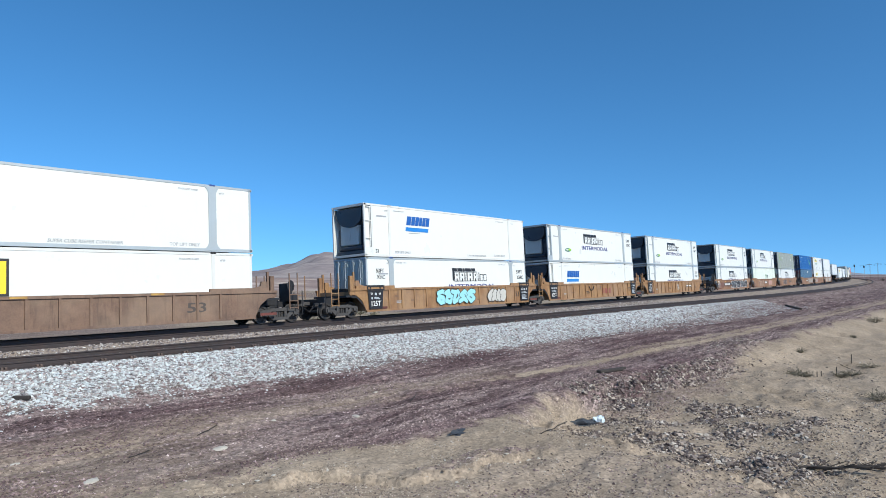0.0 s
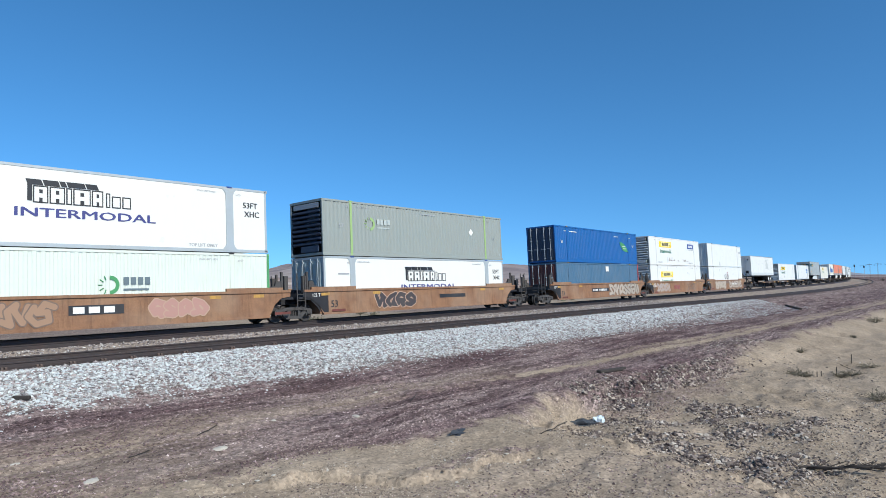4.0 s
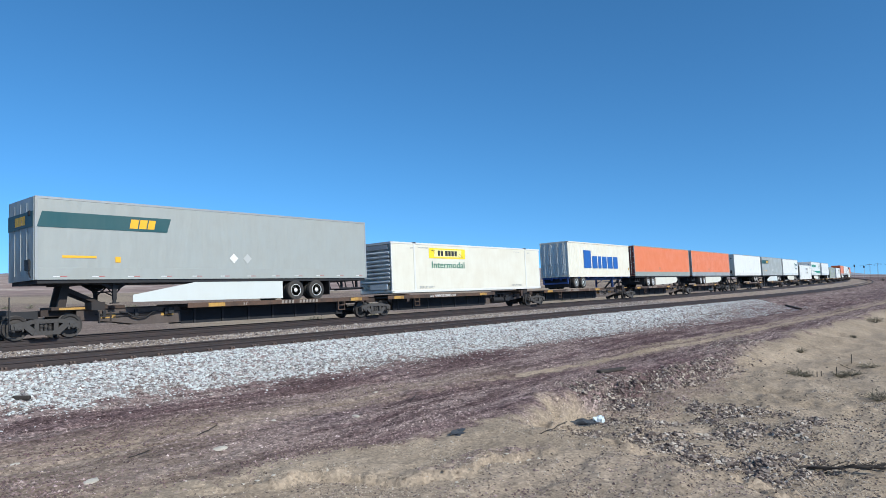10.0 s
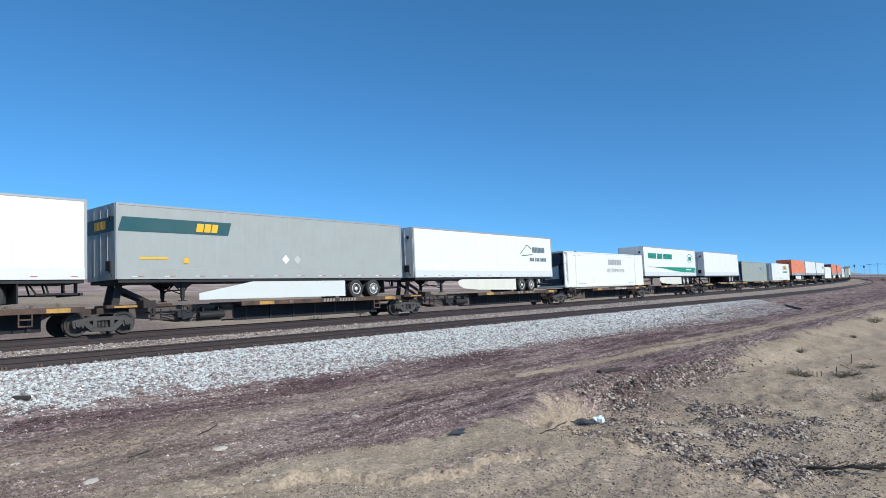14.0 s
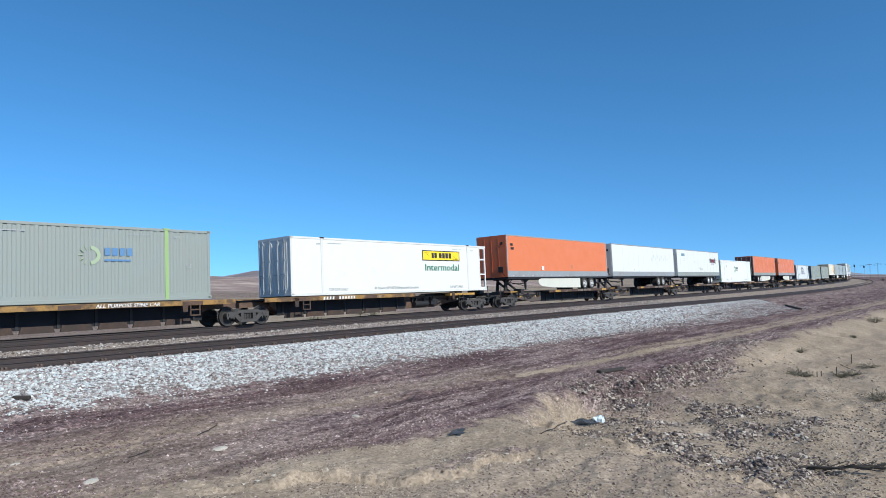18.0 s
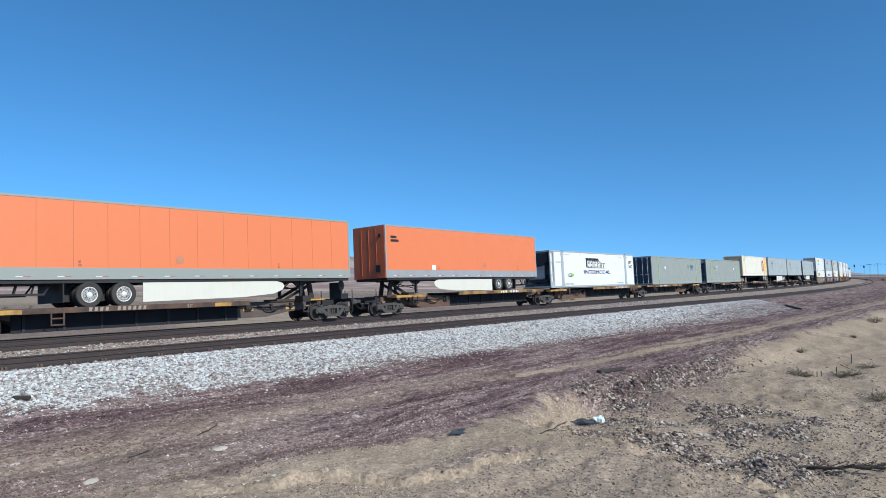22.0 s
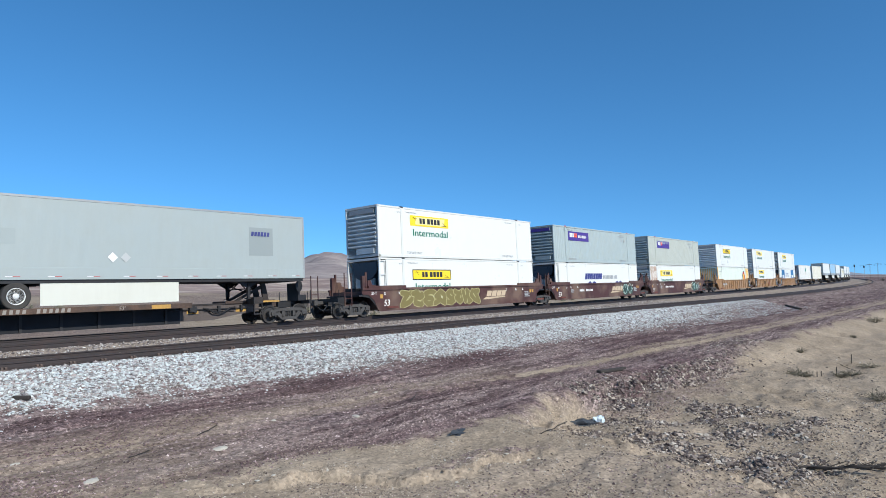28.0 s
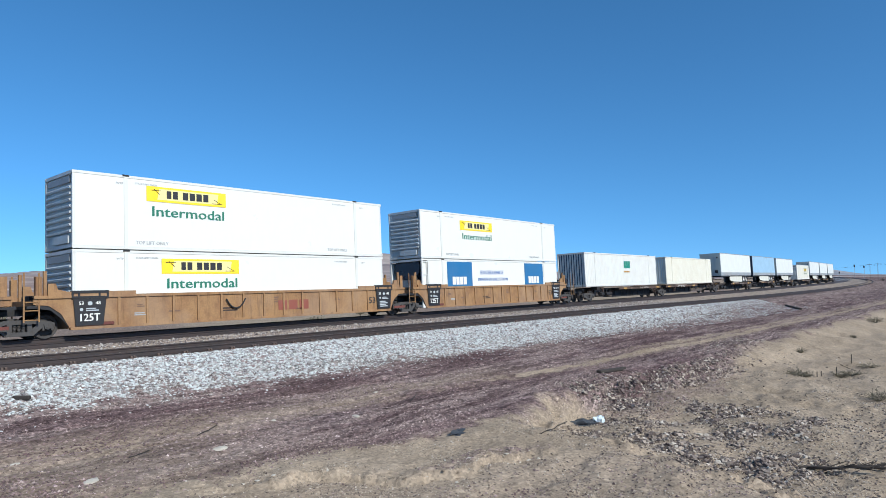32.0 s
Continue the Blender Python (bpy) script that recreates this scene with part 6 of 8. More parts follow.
    if tag == "spine":
        letters(c, "ALL PURPOSE SPINE CAR", k * (d0 + 4.8) - 1.2, 1.01, 0.15, WHITE_INK, -1.333, lean=0.15, width=2.5)
    if not yellow:                                # these ride lower
        for ch in c.children:
            if ch.name.startswith(("deck", "rib", "step", "car_number", "lettering")):
                ch.location.z -= 0.10
    rides(c, (u0 + u1) / 2, 0)
    return c


# ---- liveries ----
def scroll_mark(c, x, z, framed=True, half=False):
    """Yellow scroll plate with the word below it."""
    w, hh = 3.6, 0.62
    p = plate(c, x, x + w, z, z + hh, BLACK_INK if framed else YELLOW_INK, name="scroll_plate", label="yellow carrier plate with a dark scroll")
    if framed:
        plate(p, 0.06, w - 0.06, 0.055, hh - 0.055, YELLOW_INK, -0.004, "plate_face")
    else:
        plate(p, 0.45, w - 0.45, 0.09, hh - 0.08, ink("pale_yellow_field", (0.78, 0.68, 0.30)), -0.004, "plate_face", lean=0.2)
    blocks(p, 0.85, 0.16, 0.32, [0.2, 0.22, -0.08, 0.24, 0.24, 0.25, 0.24], BLACK_INK, 0.07, y=-0.008, name="plate_mark")
    for a, b, q, r in ((0.18, 0.46, 0.6, 0.46), (2.9, 0.12, 3.4, 0.12), (0.3, 0.52, 0.55, 0.3), (3.0, 0.3, 3.35, 0.12)):
        part("scroll_line", ("scroll", a, b, q, r), lambda bm: rod(bm, (a, 0, b), (q, 0, r), 0.012, 4), BLACK_INK, p, at=(0, -0.008, 0))
    letters(c, "Intermodal", x + 0.17, z - 0.60, 0.42, GREEN_INK, width=3.25)


def shaded_mark(c, z=1.55, x=6.0, eco=True, words=True):
    x += 0.3
    for x0, w, hh in ((0.0, 0.5, 0.62), (0.54, 0.52, 0.62), (1.1, 0.2, 0.62), (1.34, 0.62, 0.62), (2.0, 0.42, 0.62), (2.52, 0.16, 0.56), (2.74, 0.34, 0.46), (3.14, 0.34, 0.46)):
        b = plate(c, x + x0, x + x0 + w, z, z + hh, BLACK_INK, name="name_mark", label="black shaded block name mark")
        if hh > 0.6:
            plate(b, -0.16, w - 0.16, hh + 0.02, hh + 0.22, BLACK_INK, -0.001, "name_shade", lean=-0.4)
        plate(b, 0.045, w - 0.045, 0.04, hh - 0.05, WHITE, -0.004, "name_face")
        if w > 0.4:
            plate(b, 0.4 * w, 0.62 * w, 0.0, hh * 0.3, BLACK_INK, -0.008, "name_gap")
            plate(b, 0.4 * w, 0.62 * w, hh * 0.55, hh * 0.78, BLACK_INK, -0.008, "name_gap")
    plate(c, x - 0.18, x - 0.02, z + 0.06, z + 0.80, BLACK_INK, name="name_shade")
    if words:
        letters(c, "INTERMODAL", x - 0.65, z - 0.50, 0.33, VIOLET_INK, width=5.05)
    if eco:
        disc(c, 3.25, 0.95, 0.52, 0.14, GREEN_INK, label="green leaf emblem")
        disc(c, 3.55, 0.99, 0.26, 0.09, ink("lime_mark", (0.3, 0.55, 0.05)), NEAR - 0.006)
        blocks(c, 2.85, 0.90, 0.12, [0.12, 0.12, 0.12], WHITE_INK, 0.04, y=NEAR - 0.008)
    letters(c, "53FT", 14.85, 2.0, 0.27, BLACK_INK)
    letters(c, "XHC", 14.92, 1.6, 0.27, BLACK_INK)
    bars(c, 0.95, 1.95, 0.75, 0.12, 1, GREY_INK, name="container_number")


def stencils(c, top=True, low=True, mat=None, x0=2.35):
    mat = mat or ink("worn_stencil", (0.36, 0.37, 0.38))
    if low:
        letters(c, "TOP LIFT ONLY", x0, 0.18, 0.14, mat)
        letters(c, "TOP LIFT ONLY", 12.2, 0.18, 0.14, mat)
    if top:
        letters(c, "STACK LIMIT 3 HIGH", x0, 2.58, 0.07, mat)
        letters(c, "WTP", 1.6, 2.52, 0.09, mat)
        letters(c, "STACK LIMIT 3 HIGH", 12.6, 2.58, 0.07, mat)
        letters(c, "WTP", 14.5, 2.52, 0.09, mat)


def slant_mark(c, x, z=1.45, cab=False):
    blocks(c, x + 0.2, z + 0.36, 0.52, [0.38, 0.32, 0.3, 0.26, 0.27, 0.32], BLUE_INK, 0.035, 0.22, name="name_mark", label="blue slanted block name mark")
    plate(c, x + 0.12, x + 2.15, z, z + 0.23, ink("bright_blue_bar", (0.02, 0.20, 0.55)), name="name_bar", label="bright blue bar", lean=0.2)
    bars(c, x + 0.4, z - 0.12, 1.0, 0.05, 1, GREY_INK)


def hatch(c, x, z, hgt, mat1, mat2, words=True):
    """A round sun-ray emblem with a block name."""
    disc(c, x, z, hgt, hgt, mat1, hole=0.6, a0=-90, a1=90, label="half ring emblem")
    for k in range(5):
        a = radians(110 + k * 35)
        part("emblem_ray", ("ray", k, hgt), lambda bm: rod(bm, (0.55 * hgt * math.cos(a), 0, 0.55 * hgt * math.sin(a)), (hgt * math.cos(a), 0, hgt * math.sin(a)), 0.02, 4), mat1, c, at=(x - 0.08, NEAR - 0.004, z))
    if words:
        blocks(c, x + hgt + 0.15, z, 0.3, [0.22] * 4, mat2, 0.06, name="name_mark")
        bars(c, x + hgt + 0.15, z - 0.22, 1.0, 0.12, 1, mat2)


def fleet(c, x, z, mat=None):
    bars(c, x, z, 0.9, 0.3, 2, mat or GREY_INK, name="fleet_number")


def grey_box(u, h, label, end="doors", emblem_x=12.3, plac=0.0, num_x=1.1, words=None):
    c = container(label, u, h, GREY, "corr", end, NAVY, GREY, LIME, "band", post_top=LIME)
    letters(c, "53'", num_x, 1.45, 0.22, GREY_INK)
    letters(c, "53'", 15.0, 1.3, 0.18, GREY_INK)
    hatch(c, emblem_x, 1.75, 0.36, LIME if emblem_x < 8 else ink("pale_lime", (0.34, 0.42, 0.28)), words or ink("pale_words", (0.42, 0.46, 0.44)))
    stencils(c, True, False)
    if plac:
        diamond(c, plac, 1.72, 0.24, WHITE_INK)
    bars(c, 7.6, 2.55, 1.4, 0.07, 1, GREY_INK)
    return c


def plate_box(u, h, label, plate_x, plate_z, end="louver", skin=None, framed=True, posts="band", rail=None, tail=False):
    c = container(label, u, h, skin or WHITE, "smooth", end, UNIT_PALE if end == "louver" else WHITE_OLD, rail or WHITE_OLD, rail or WHITE_OLD, posts, post_top=DARK, tail=tail)
    if plate_x is not None:
        scroll_mark(c, plate_x, plate_z, framed)
    stencils(c, True, True)
    return c


def reefer_box(u, h, label, end="reefer", skin=None):
    # white doors get a cooler grey: their shade is put into the colour
    c = container(label, u, h, skin or WHITE, "smooth", end, COOL_GREY, STEEL, STEEL, "flare", post_top=ink("blue_pad", (0.03, 0.07, 0.25)))
    stencils(c)
    return c


def orange_trailer(label, u, nose, skirt="long", seams=0, end_mat=None, frame_mat=None, emblem=9.5, axle=3.8, drop=0.10):
    t = trailer(label, u, ORANGE, nose, ALU if frame_mat is None else frame_mat, frame_mat or ALU, end_mat or ORANGE_END, skirt, seams, seam_mat=ink("pale_orange_seam" if seams == 15 else "orange_seam", (0.70, 0.30, 0.17) if seams == 15 else (0.44, 0.13, 0.06)) if seams else None, axle=axle, drop=drop)
    disc(t, emblem if nose < 0 else 16.15 - emblem, 1.75, 0.17, 0.17, ink("grey_emblem", (0.47, 0.20, 0.11)), name="round_emblem")
    for x in (4.6, 13.5):
        bars(t, x if nose < 0 else 16.15 - x, 1.45, 0.12, 0.26, 2, ink("dark_orange_print", (0.4, 0.12, 0.06)))
    return t


def blank_trailer(label, u, nose, skirt="", lower=None, skin=None, seams=0, end=None, frame=None, axle=3.8, drop=0.10):
    return trailer(label, u, skin or WHITE, nose, lower or ALU, frame or ALU, end or WHITE_OLD, skirt, seams or (13 if skin is None and u < 600 else 0), seam_mat=ink("white_seam", (0.65, 0.65, 0.62)), axle=axle, drop=drop)


def banded_trailer(label, u, nose, skirt="cut", axle=4.1):
    t = trailer(label, u, FREIGHT_GREY, nose, FREIGHT_GREY, ALU, FREIGHT_GREY, skirt, 0, skirt_mat=PALE, axle=axle)
    teal = ink("dark_teal_band", (0.012, 0.075, 0.085))
    gold = ink("gold_mark", (0.8, 0.42, 0.02))
    plate(t, 0.06, 4.9, 2.85, 3.42, teal, name="band", label="dark teal band", lean=0.3)
    blocks(t, 3.35, 2.95, 0.36, [0.32, 0.30, 0.28], gold, 0.05, 0.2, NEAR - 0.008, "name_mark", "gold slanted block mark")
    part("front_band", "band_front", lambda bm: box(bm, -0.046, -0.04, -1.22, 1.22, 2.85, 3.42), teal, t)
    part("front_mark", "band_front_mark", lambda bm: [box(bm, -0.05, -0.047, y, y + 0.3, 2.97, 3.3) for y in (-0.5, -0.15, 0.2)] and None, gold, t)
    bars(t, 0.9, 1.75, 1.2, 0.14, 1, gold, name="fleet_number")
    diamond(t, 8.0, 1.85, 0.22, WHITE_INK)
    diamond(t, 8.7, 1.85, 0.22, ink("grey_placard", (0.45, 0.46, 0.45)))
    plate(t, 2.8, 3.0, 1.6, 1.82, gold, name="yellow_sign")
    return t


# ---- the train, from its front to its rear ----


def wells(units, kind, label, marks=None, panels={}):
    """Articulated well cars: truck places, front to rear."""
    for i, (a, b) in enumerate(zip(units, units[1:])):
        well_car(label, a, b, kind, i == 0, i == len(units) - 2, panels=panels.get(i, "both"), marks=(marks or {}).get(i))


TAN_LABEL = "weathered tan well car with ribbed sides and black stencil panels"
BROWN_LABEL = "rusty brown well car with smooth graffiti-covered sides"
OXIDE_LABEL = "dark oxide brown well car with white stencils"
wells([-20.2, -0.3, 19.2], "old", "dull brown weathered well car with ribbed sides")
S0, S1 = 0.335, 3.305           # heights of the lower and the upper container in a well
RIDE = 1.265                    # height of a container on a spine car

# car ahead of the first break
c = plate_box(1.45, S0, "white smooth container with a black-edged yellow plate", None, 1.6)
p = plate(c, 2.9, 6.42, 1.2, 2.5, BLACK_INK, name="yellow_plate", label="large yellow plate with a black edge")
plate(p, 0.09, 3.43, 0.09, 1.21, YELLOW_INK, -0.004, "plate_face")
c = reefer_box(1.45, S1, "white refrigerated container with grey steel posts", "doors")
letters(c, "SUPER CUBE REEFER CONTAINER", 7.6, 0.16, 0.13, GREY_INK, lean=0.2)

# first set of three
cyan = ink("cyan_spray", (0.30, 0.62, 0.66))
wells([23.1, 42.5, 62.1, 81.5], "ribbed", TAN_LABEL, {
    0: lambda c, h, y: (graffiti(c, 3, -2.2, 0.34, 3.7, 1.0, cyan, BLACK_INK, y - 0.06, "pale cyan bubble graffiti"), graffiti(c, 4, 3.15, 0.36, 1.95, 0.9, ink("dusty_white_spray", (0.5, 0.48, 0.43)), BLACK_INK, y - 0.06, "white bubble graffiti", 0.17, 4)),
    1: lambda c, h, y: (chain(c, -1.15, 1.22, 0.96, 0.36, y - 0.07), blocks(c, 0.95, 0.55, 0.46, [0.5, 0.5, 0.55], ink("faded_red_mark", (0.24, 0.07, 0.045)), 0.12, 0, y - 0.002, "owner_mark")),
    2: lambda c, h, y: (scrawl(c, 9, 0.75, 0.45, 0.42, 0.7, WHITE_INK, y - 0.006, "white spray scrawl", 0.014), plate(c, 3.58, 4.3, 0.80, 1.02, BLACK_INK, y - 0.002, "number_panel"), plate(c, 4.45, 5.3, 0.80, 1.02, BLACK_INK, y - 0.002, "number_panel"),
                        blocks(c, 3.63, 0.84, 0.14, [0.12] * 4 + [-0.2] + [0.1] * 6, WHITE_INK, 0.035, 0.1, y - 0.006, "car_number"))}, {2: "lead"})
c = reefer_box(24.75, S0, "white refrigerated container with its doors leading", "doors")
letters(c, "53FT", 0.75, 2.05, 0.22, BLACK_INK)
letters(c, "XHC", 0.8, 1.70, 0.22, BLACK_INK)
shaded_mark(c, 1.5, 7.4, False)
c = container("white refrigerated container with a slanted blue name", 24.72, S1, WHITE, "smooth", "reefer", None, WHITE_OLD, WHITE_OLD, "band", post_top=GREY_INK)
slant_mark(c, 3.2, 1.5)
stencils(c)
letters(c, "53", 0.8, 0.18, 0.2, BLACK_INK)
letters(c, "SUPER CUBE REEFER CONTAINER", 9.2, 0.16, 0.1, GREY_INK, lean=0.2)
bars(c, 0.95, 2.2, 0.8, 0.13, 1, GREY_INK)
c = container("white refrigerated container with a blue name low in the well", 44.35, S0, WHITE, "smooth", "reefer", None, WHITE_OLD, WHITE_OLD, "band")
slant_mark(c, 2.6, 1.35)
stencils(c)
c = reefer_box(44.3, S1, "white refrigerated container with black name and grey posts")
shaded_mark(c)
for z in (S0, S1):
    c = reefer_box(64.1, z, "white refrigerated container with black name and grey posts")
    shaded_mark(c, eco=z > 1)

# second set of three
wells([86.0, 105.4, 124.9, 144.6], "smooth", BROWN_LABEL, {
    0: lambda c, h, y: ([scrawl(c, 140 + q, -8.0, 0.5 + 0.3 * q, 1.2, 0.27, WHITE_INK, y, "white spray scrawl", 0.014) for q in range(3)], graffiti(c, 141, -6.7, 0.36, 1.7, 0.9, ink("maroon_spray", (0.13, 0.05, 0.035)), BROWN_CAR, y + 0.003, "faded maroon graffiti", 0.09),
                        plate(c, -4.9, -1.65, 0.72, 1.06, BLACK_INK, y - 0.002, "number_panel"), scrawl(c, 142, -4.4, 0.4, 2.6, 0.95, ink("dark_spray", (0.05, 0.04, 0.04)), y - 0.0005, "dark spray tag", 0.03),
                        blocks(c, -4.7, 0.78, 0.22, [0.16] * 4 + [-0.16] + [0.16] * 6, WHITE_INK, 0.08, 0.15, y - 0.006, "car_number"),
                        graffiti(c, 15, -1.35, 0.28, 4.3, 1.12, BLACK_INK, WHITE_INK, y, "black bubble graffiti edged white", 0.16, 5), graffiti(c, 16, 3.5, 0.36, 3.5, 1.0, BLACK_INK, WHITE_INK, y - 0.002, "black bubble graffiti edged white", 0.15, 6),
                        scrawl(c, 143, 7.2, 0.8, 1.0, 0.5, ink("pale_tag", (0.5, 0.42, 0.36)), y, "pale spray tag", 0.014)),
    1: lambda c, h, y: (graffiti(c, 17, -4.2, 0.36, 3.2, 0.95, ink("fawn_spray", (0.30, 0.18, 0.11)), ink("smoky_spray", (0.15, 0.10, 0.075)), y, "faded brown graffiti with dark edges", 0.12), plate(c, -0.5, 1.5, 0.72, 1.08, BLACK_INK, y - 0.002, "owner_panel"),
                        blocks(c, -0.35, 0.78, 0.24, [0.4, 0.4, 0.4], WHITE_INK, 0.15, 0, y - 0.006, "owner_mark"), graffiti(c, 18, 2.6, 0.45, 2.4, 0.8, ink("pink_spray", (0.40, 0.22, 0.18)), ink("pale_brown_spray", (0.42, 0.28, 0.2)), y, "faded pink graffiti")),
    2: lambda c, h, y: (graffiti(c, 19, -4.4, 0.36, 3.2, 0.9, ink("dark_spray", (0.08, 0.06, 0.06)), ink("pale_brown_spray", (0.42, 0.28, 0.2)), y, "dark faded graffiti"), plate(c, 1.0, 3.6, 0.8, 1.02, BLACK_INK, y - 0.002, "number_panel"))})
for z in (S0, S1):
    c = reefer_box(87.65, z, "white refrigerated container with black name and grey posts")
    shaded_mark(c, eco=z > 1)
c = container("pale mint corrugated container with green corner posts", 107.25, S0, MINT, "corr", "corr", NAVY, MINT, MINT, "band")
for x in (0.0, 16.03):
    part("green_post", "green_post", lambda bm: box(bm, 0, 0.12, -0.012, 0, 0, 2.896), GREEN, c, "green corner post", (x, -1.296, 0))
hatch(c, 8.9, 1.55, 0.36, GREEN, ink("slate_lettering", (0.12, 0.16, 0.18)))
letters(c, "53'", 1.2, 1.9, 0.2, GREY_INK)
stencils(c, True, False)
c = reefer_box(107.2, S1, "white refrigerated container with black name and grey posts")
shaded_mark(c)
c = reefer_box(126.7, S0, "white refrigerated container low in the well", "doors")
shaded_mark(c, eco=False)
grey_box(126.7, S1, "light grey corrugated container with lime green bands", "louver", 3.4, 12.6)

# third set of three
wells([148.75, 168.2, 187.6, 206.9], "smooth", BROWN_LABEL, {
    0: lambda c, h, y: (plate(c, -2.2, 1.2, 0.72, 1.02, BLACK_INK, y - 0.002, "number_panel"), blocks(c, -2.0, 0.78, 0.18, [0.16] * 4 + [-0.14] + [0.17] * 6, WHITE_INK, 0.08, 0.15, y - 0.006, "car_number"),
                        graffiti(c, 23, 1.3, 0.3, 3.2, 1.14, ink("pale_tan_fill", (0.42, 0.35, 0.28)), ink("slate_spray", (0.12, 0.10, 0.09)), y, "tan angular graffiti edged dark", 0.12, 3), graffiti(c, 24, 4.4, 0.3, 3.4, 1.1, ink("buff_spray", (0.36, 0.31, 0.25)), ink("slate_spray", (0.12, 0.10, 0.09)), y, "white pointed graffiti", 0.11), scrawl(c, 26, 5.6, 1.05, 1.4, 0.35, WHITE_INK, y, "white tag")),
    1: lambda c, h, y: (scrawl(c, 27, -7.6, 0.85, 0.7, 0.45, WHITE_INK, y, "white tag"), graffiti(c, 28, -6.6, 0.38, 3.6, 0.95, ink("pale_spray", (0.34, 0.29, 0.26)), ink("pale_brown_spray", (0.42, 0.28, 0.2)), y, "pale grey block graffiti", 0.1),
                        blocks(c, -1.6, 0.58, 0.5, [0.5, 0.5, 0.6], ink("faded_red_mark", (0.24, 0.07, 0.045)), 0.12, 0, y, "owner_mark"), graffiti(c, 30, 2.8, 0.4, 2.7, 0.85, ink("smoky_spray", (0.15, 0.10, 0.075)), BROWN_CAR, y, "worn dark graffiti", 0.06)),
    2: lambda c, h, y: (graffiti(c, 31, -5.45, 0.3, 4.6, 1.1, ink("pale_tan_fill", (0.42, 0.35, 0.28)), ink("slate_spray", (0.12, 0.10, 0.09)), y, "pale tan block graffiti edged dark", 0.15, 6), graffiti(c, 32, 0.85, 0.34, 6.3, 1.08, ink("pale_tan_fill", (0.42, 0.35, 0.28)), ink("slate_spray", (0.12, 0.10, 0.09)), y, "pale tan pointed graffiti edged dark", 0.11, 6), scrawl(c, 33, -0.7, 0.9, 1.5, 0.45, ink("slate_spray", (0.12, 0.10, 0.09)), y, "dark spray tag", 0.02), blocks(c, 2.2, 0.80, 0.22, [0.17] * 4 + [-0.05] + [0.17] * 6, WHITE_INK, 0.1, 0.1, y - 0.03, "car_number"))})
c = container("faded blue corrugated container with a red corner", 150.4, S0, FADED_BLUE, "corr", "doors", MAROON, FADED_BLUE, FADED_BLUE, "band", post_top=HAZARD)
plate(c, 8.9, 9.5, 2.2, 2.65, WHITE_INK, name="white_panel")
part("corner_patch", "red_corner", lambda bm: box(bm, 0, 0.16, -0.012, 0.0, 0.0, 2.9), RED, c, "red corner", (16.0, -1.296, 0))
c = container("deep blue corrugated container with a green leaf mark", 150.4, S1, BLUE, "corr", "doors", NAVY, BLUE, BLUE, "band", post_top=HAZARD)
letters(c, "53'", 0.9, 1.5, 0.24, WHITE_INK)
letters(c, "53'", 15.0, 1.5, 0.24, WHITE_INK)
letters(c, "WTP", 1.5, 2.45, 0.13, WHITE_INK)
letters(c, "WTP", 14.35, 2.35, 0.11, WHITE_INK)
bars(c, 2.4, 2.45, 1.3, 0.1, 1, WHITE_INK)
bars(c, 11.0, 2.4, 1.0, 0.1, 1, WHITE_INK)
leaf = part("leaf_mark", "leaf_mark", lambda bm: prism(bm, [(-1.0, 0.45), (-0.5, 0.46), (0.0, 0.3), (0.5, 0.02), (0.75, -0.3), (1.05, -0.52), (0.6, -0.38), (0.1, -0.4), (-0.4, -0.22), (-0.75, 0.08)], -0.003, 0), GREEN, c, "green leaf mark", (13.2, NEAR - 0.003, 1.5))
for k in range(2):
    bars(leaf, -0.45 + 0.2 * k, 0.08 - 0.22 * k, 0.7, 0.07, 1, WHITE_INK, -0.006)
plate_box(169.8, S0, "white smooth container with a yellow plate low in the well", 2.9, 1.62, framed=False)
c = plate_box(169.8, S1, "white smooth container with rust spots and a yellow plate", 2.9, 1.85, framed=False)
plate(c, 11.9, 13.95, 1.9, 2.46, ink("dark_blue_plate", (0.03, 0.06, 0.25)), name="customer_plate")
blocks(c, 12.3, 2.04, 0.27, [0.2] * 5, WHITE_INK, 0.06, y=NEAR - 0.008)
bars(c, 12.0, 1.76, 1.8, 0.08, 1, GREY_INK)
rng = random.Random(44)
for k in range(40):
    x = 5.6 + abs(rng.gauss(0, 2.4)) if k < 26 else rng.uniform(10.2, 11.9)
    plate(c, x, x + rng.uniform(0.02, 0.05), 0.42, 0.42 + rng.uniform(0.06, 0.5) * (0.9 if x < 7 else 0.45), ink("rust_run", (0.16, 0.055, 0.03)), name="rust_run")
c = container("white container with a dark looped mark", 189.35, S0, WHITE, "smooth", "corr", PALE, WHITE, WHITE, "band")
slate = ink("slate_mark", (0.035, 0.045, 0.06))
disc(c, 7.36, 1.62, 0.44, 0.31, slate, hole=0.68, a0=35, a1=345, label="dark open ring mark")
plate(c, 7.4, 7.8, 1.55, 1.64, slate, name="emblem")
disc(c, 8.44, 1.62, 0.5, 0.31, slate, hole=0.70, label="dark ring mark with a red curl")
disc(c, 8.4, 2.0, 0.42, 0.22, ink("red_curl", (0.33, 0.06, 0.06)), hole=0.6, a0=0, a1=170)
disc(c, 8.5, 1.7, 0.12, 0.2, ink("red_curl", (0.33, 0.06, 0.06)), NEAR - 0.008)
c = container("plain weathered white container", 189.35, S1, WHITE, "smooth", "corr", PALE, PALE, WHITE_OLD, "band")
fleet(c, 15.0, 1.9)

# ---- spine cars and their loads ----
TRAILER_SPINE = "low rusty spine car with a raised hitch for a road trailer"
BOX_SPINE = "low rusty spine car carrying one container"


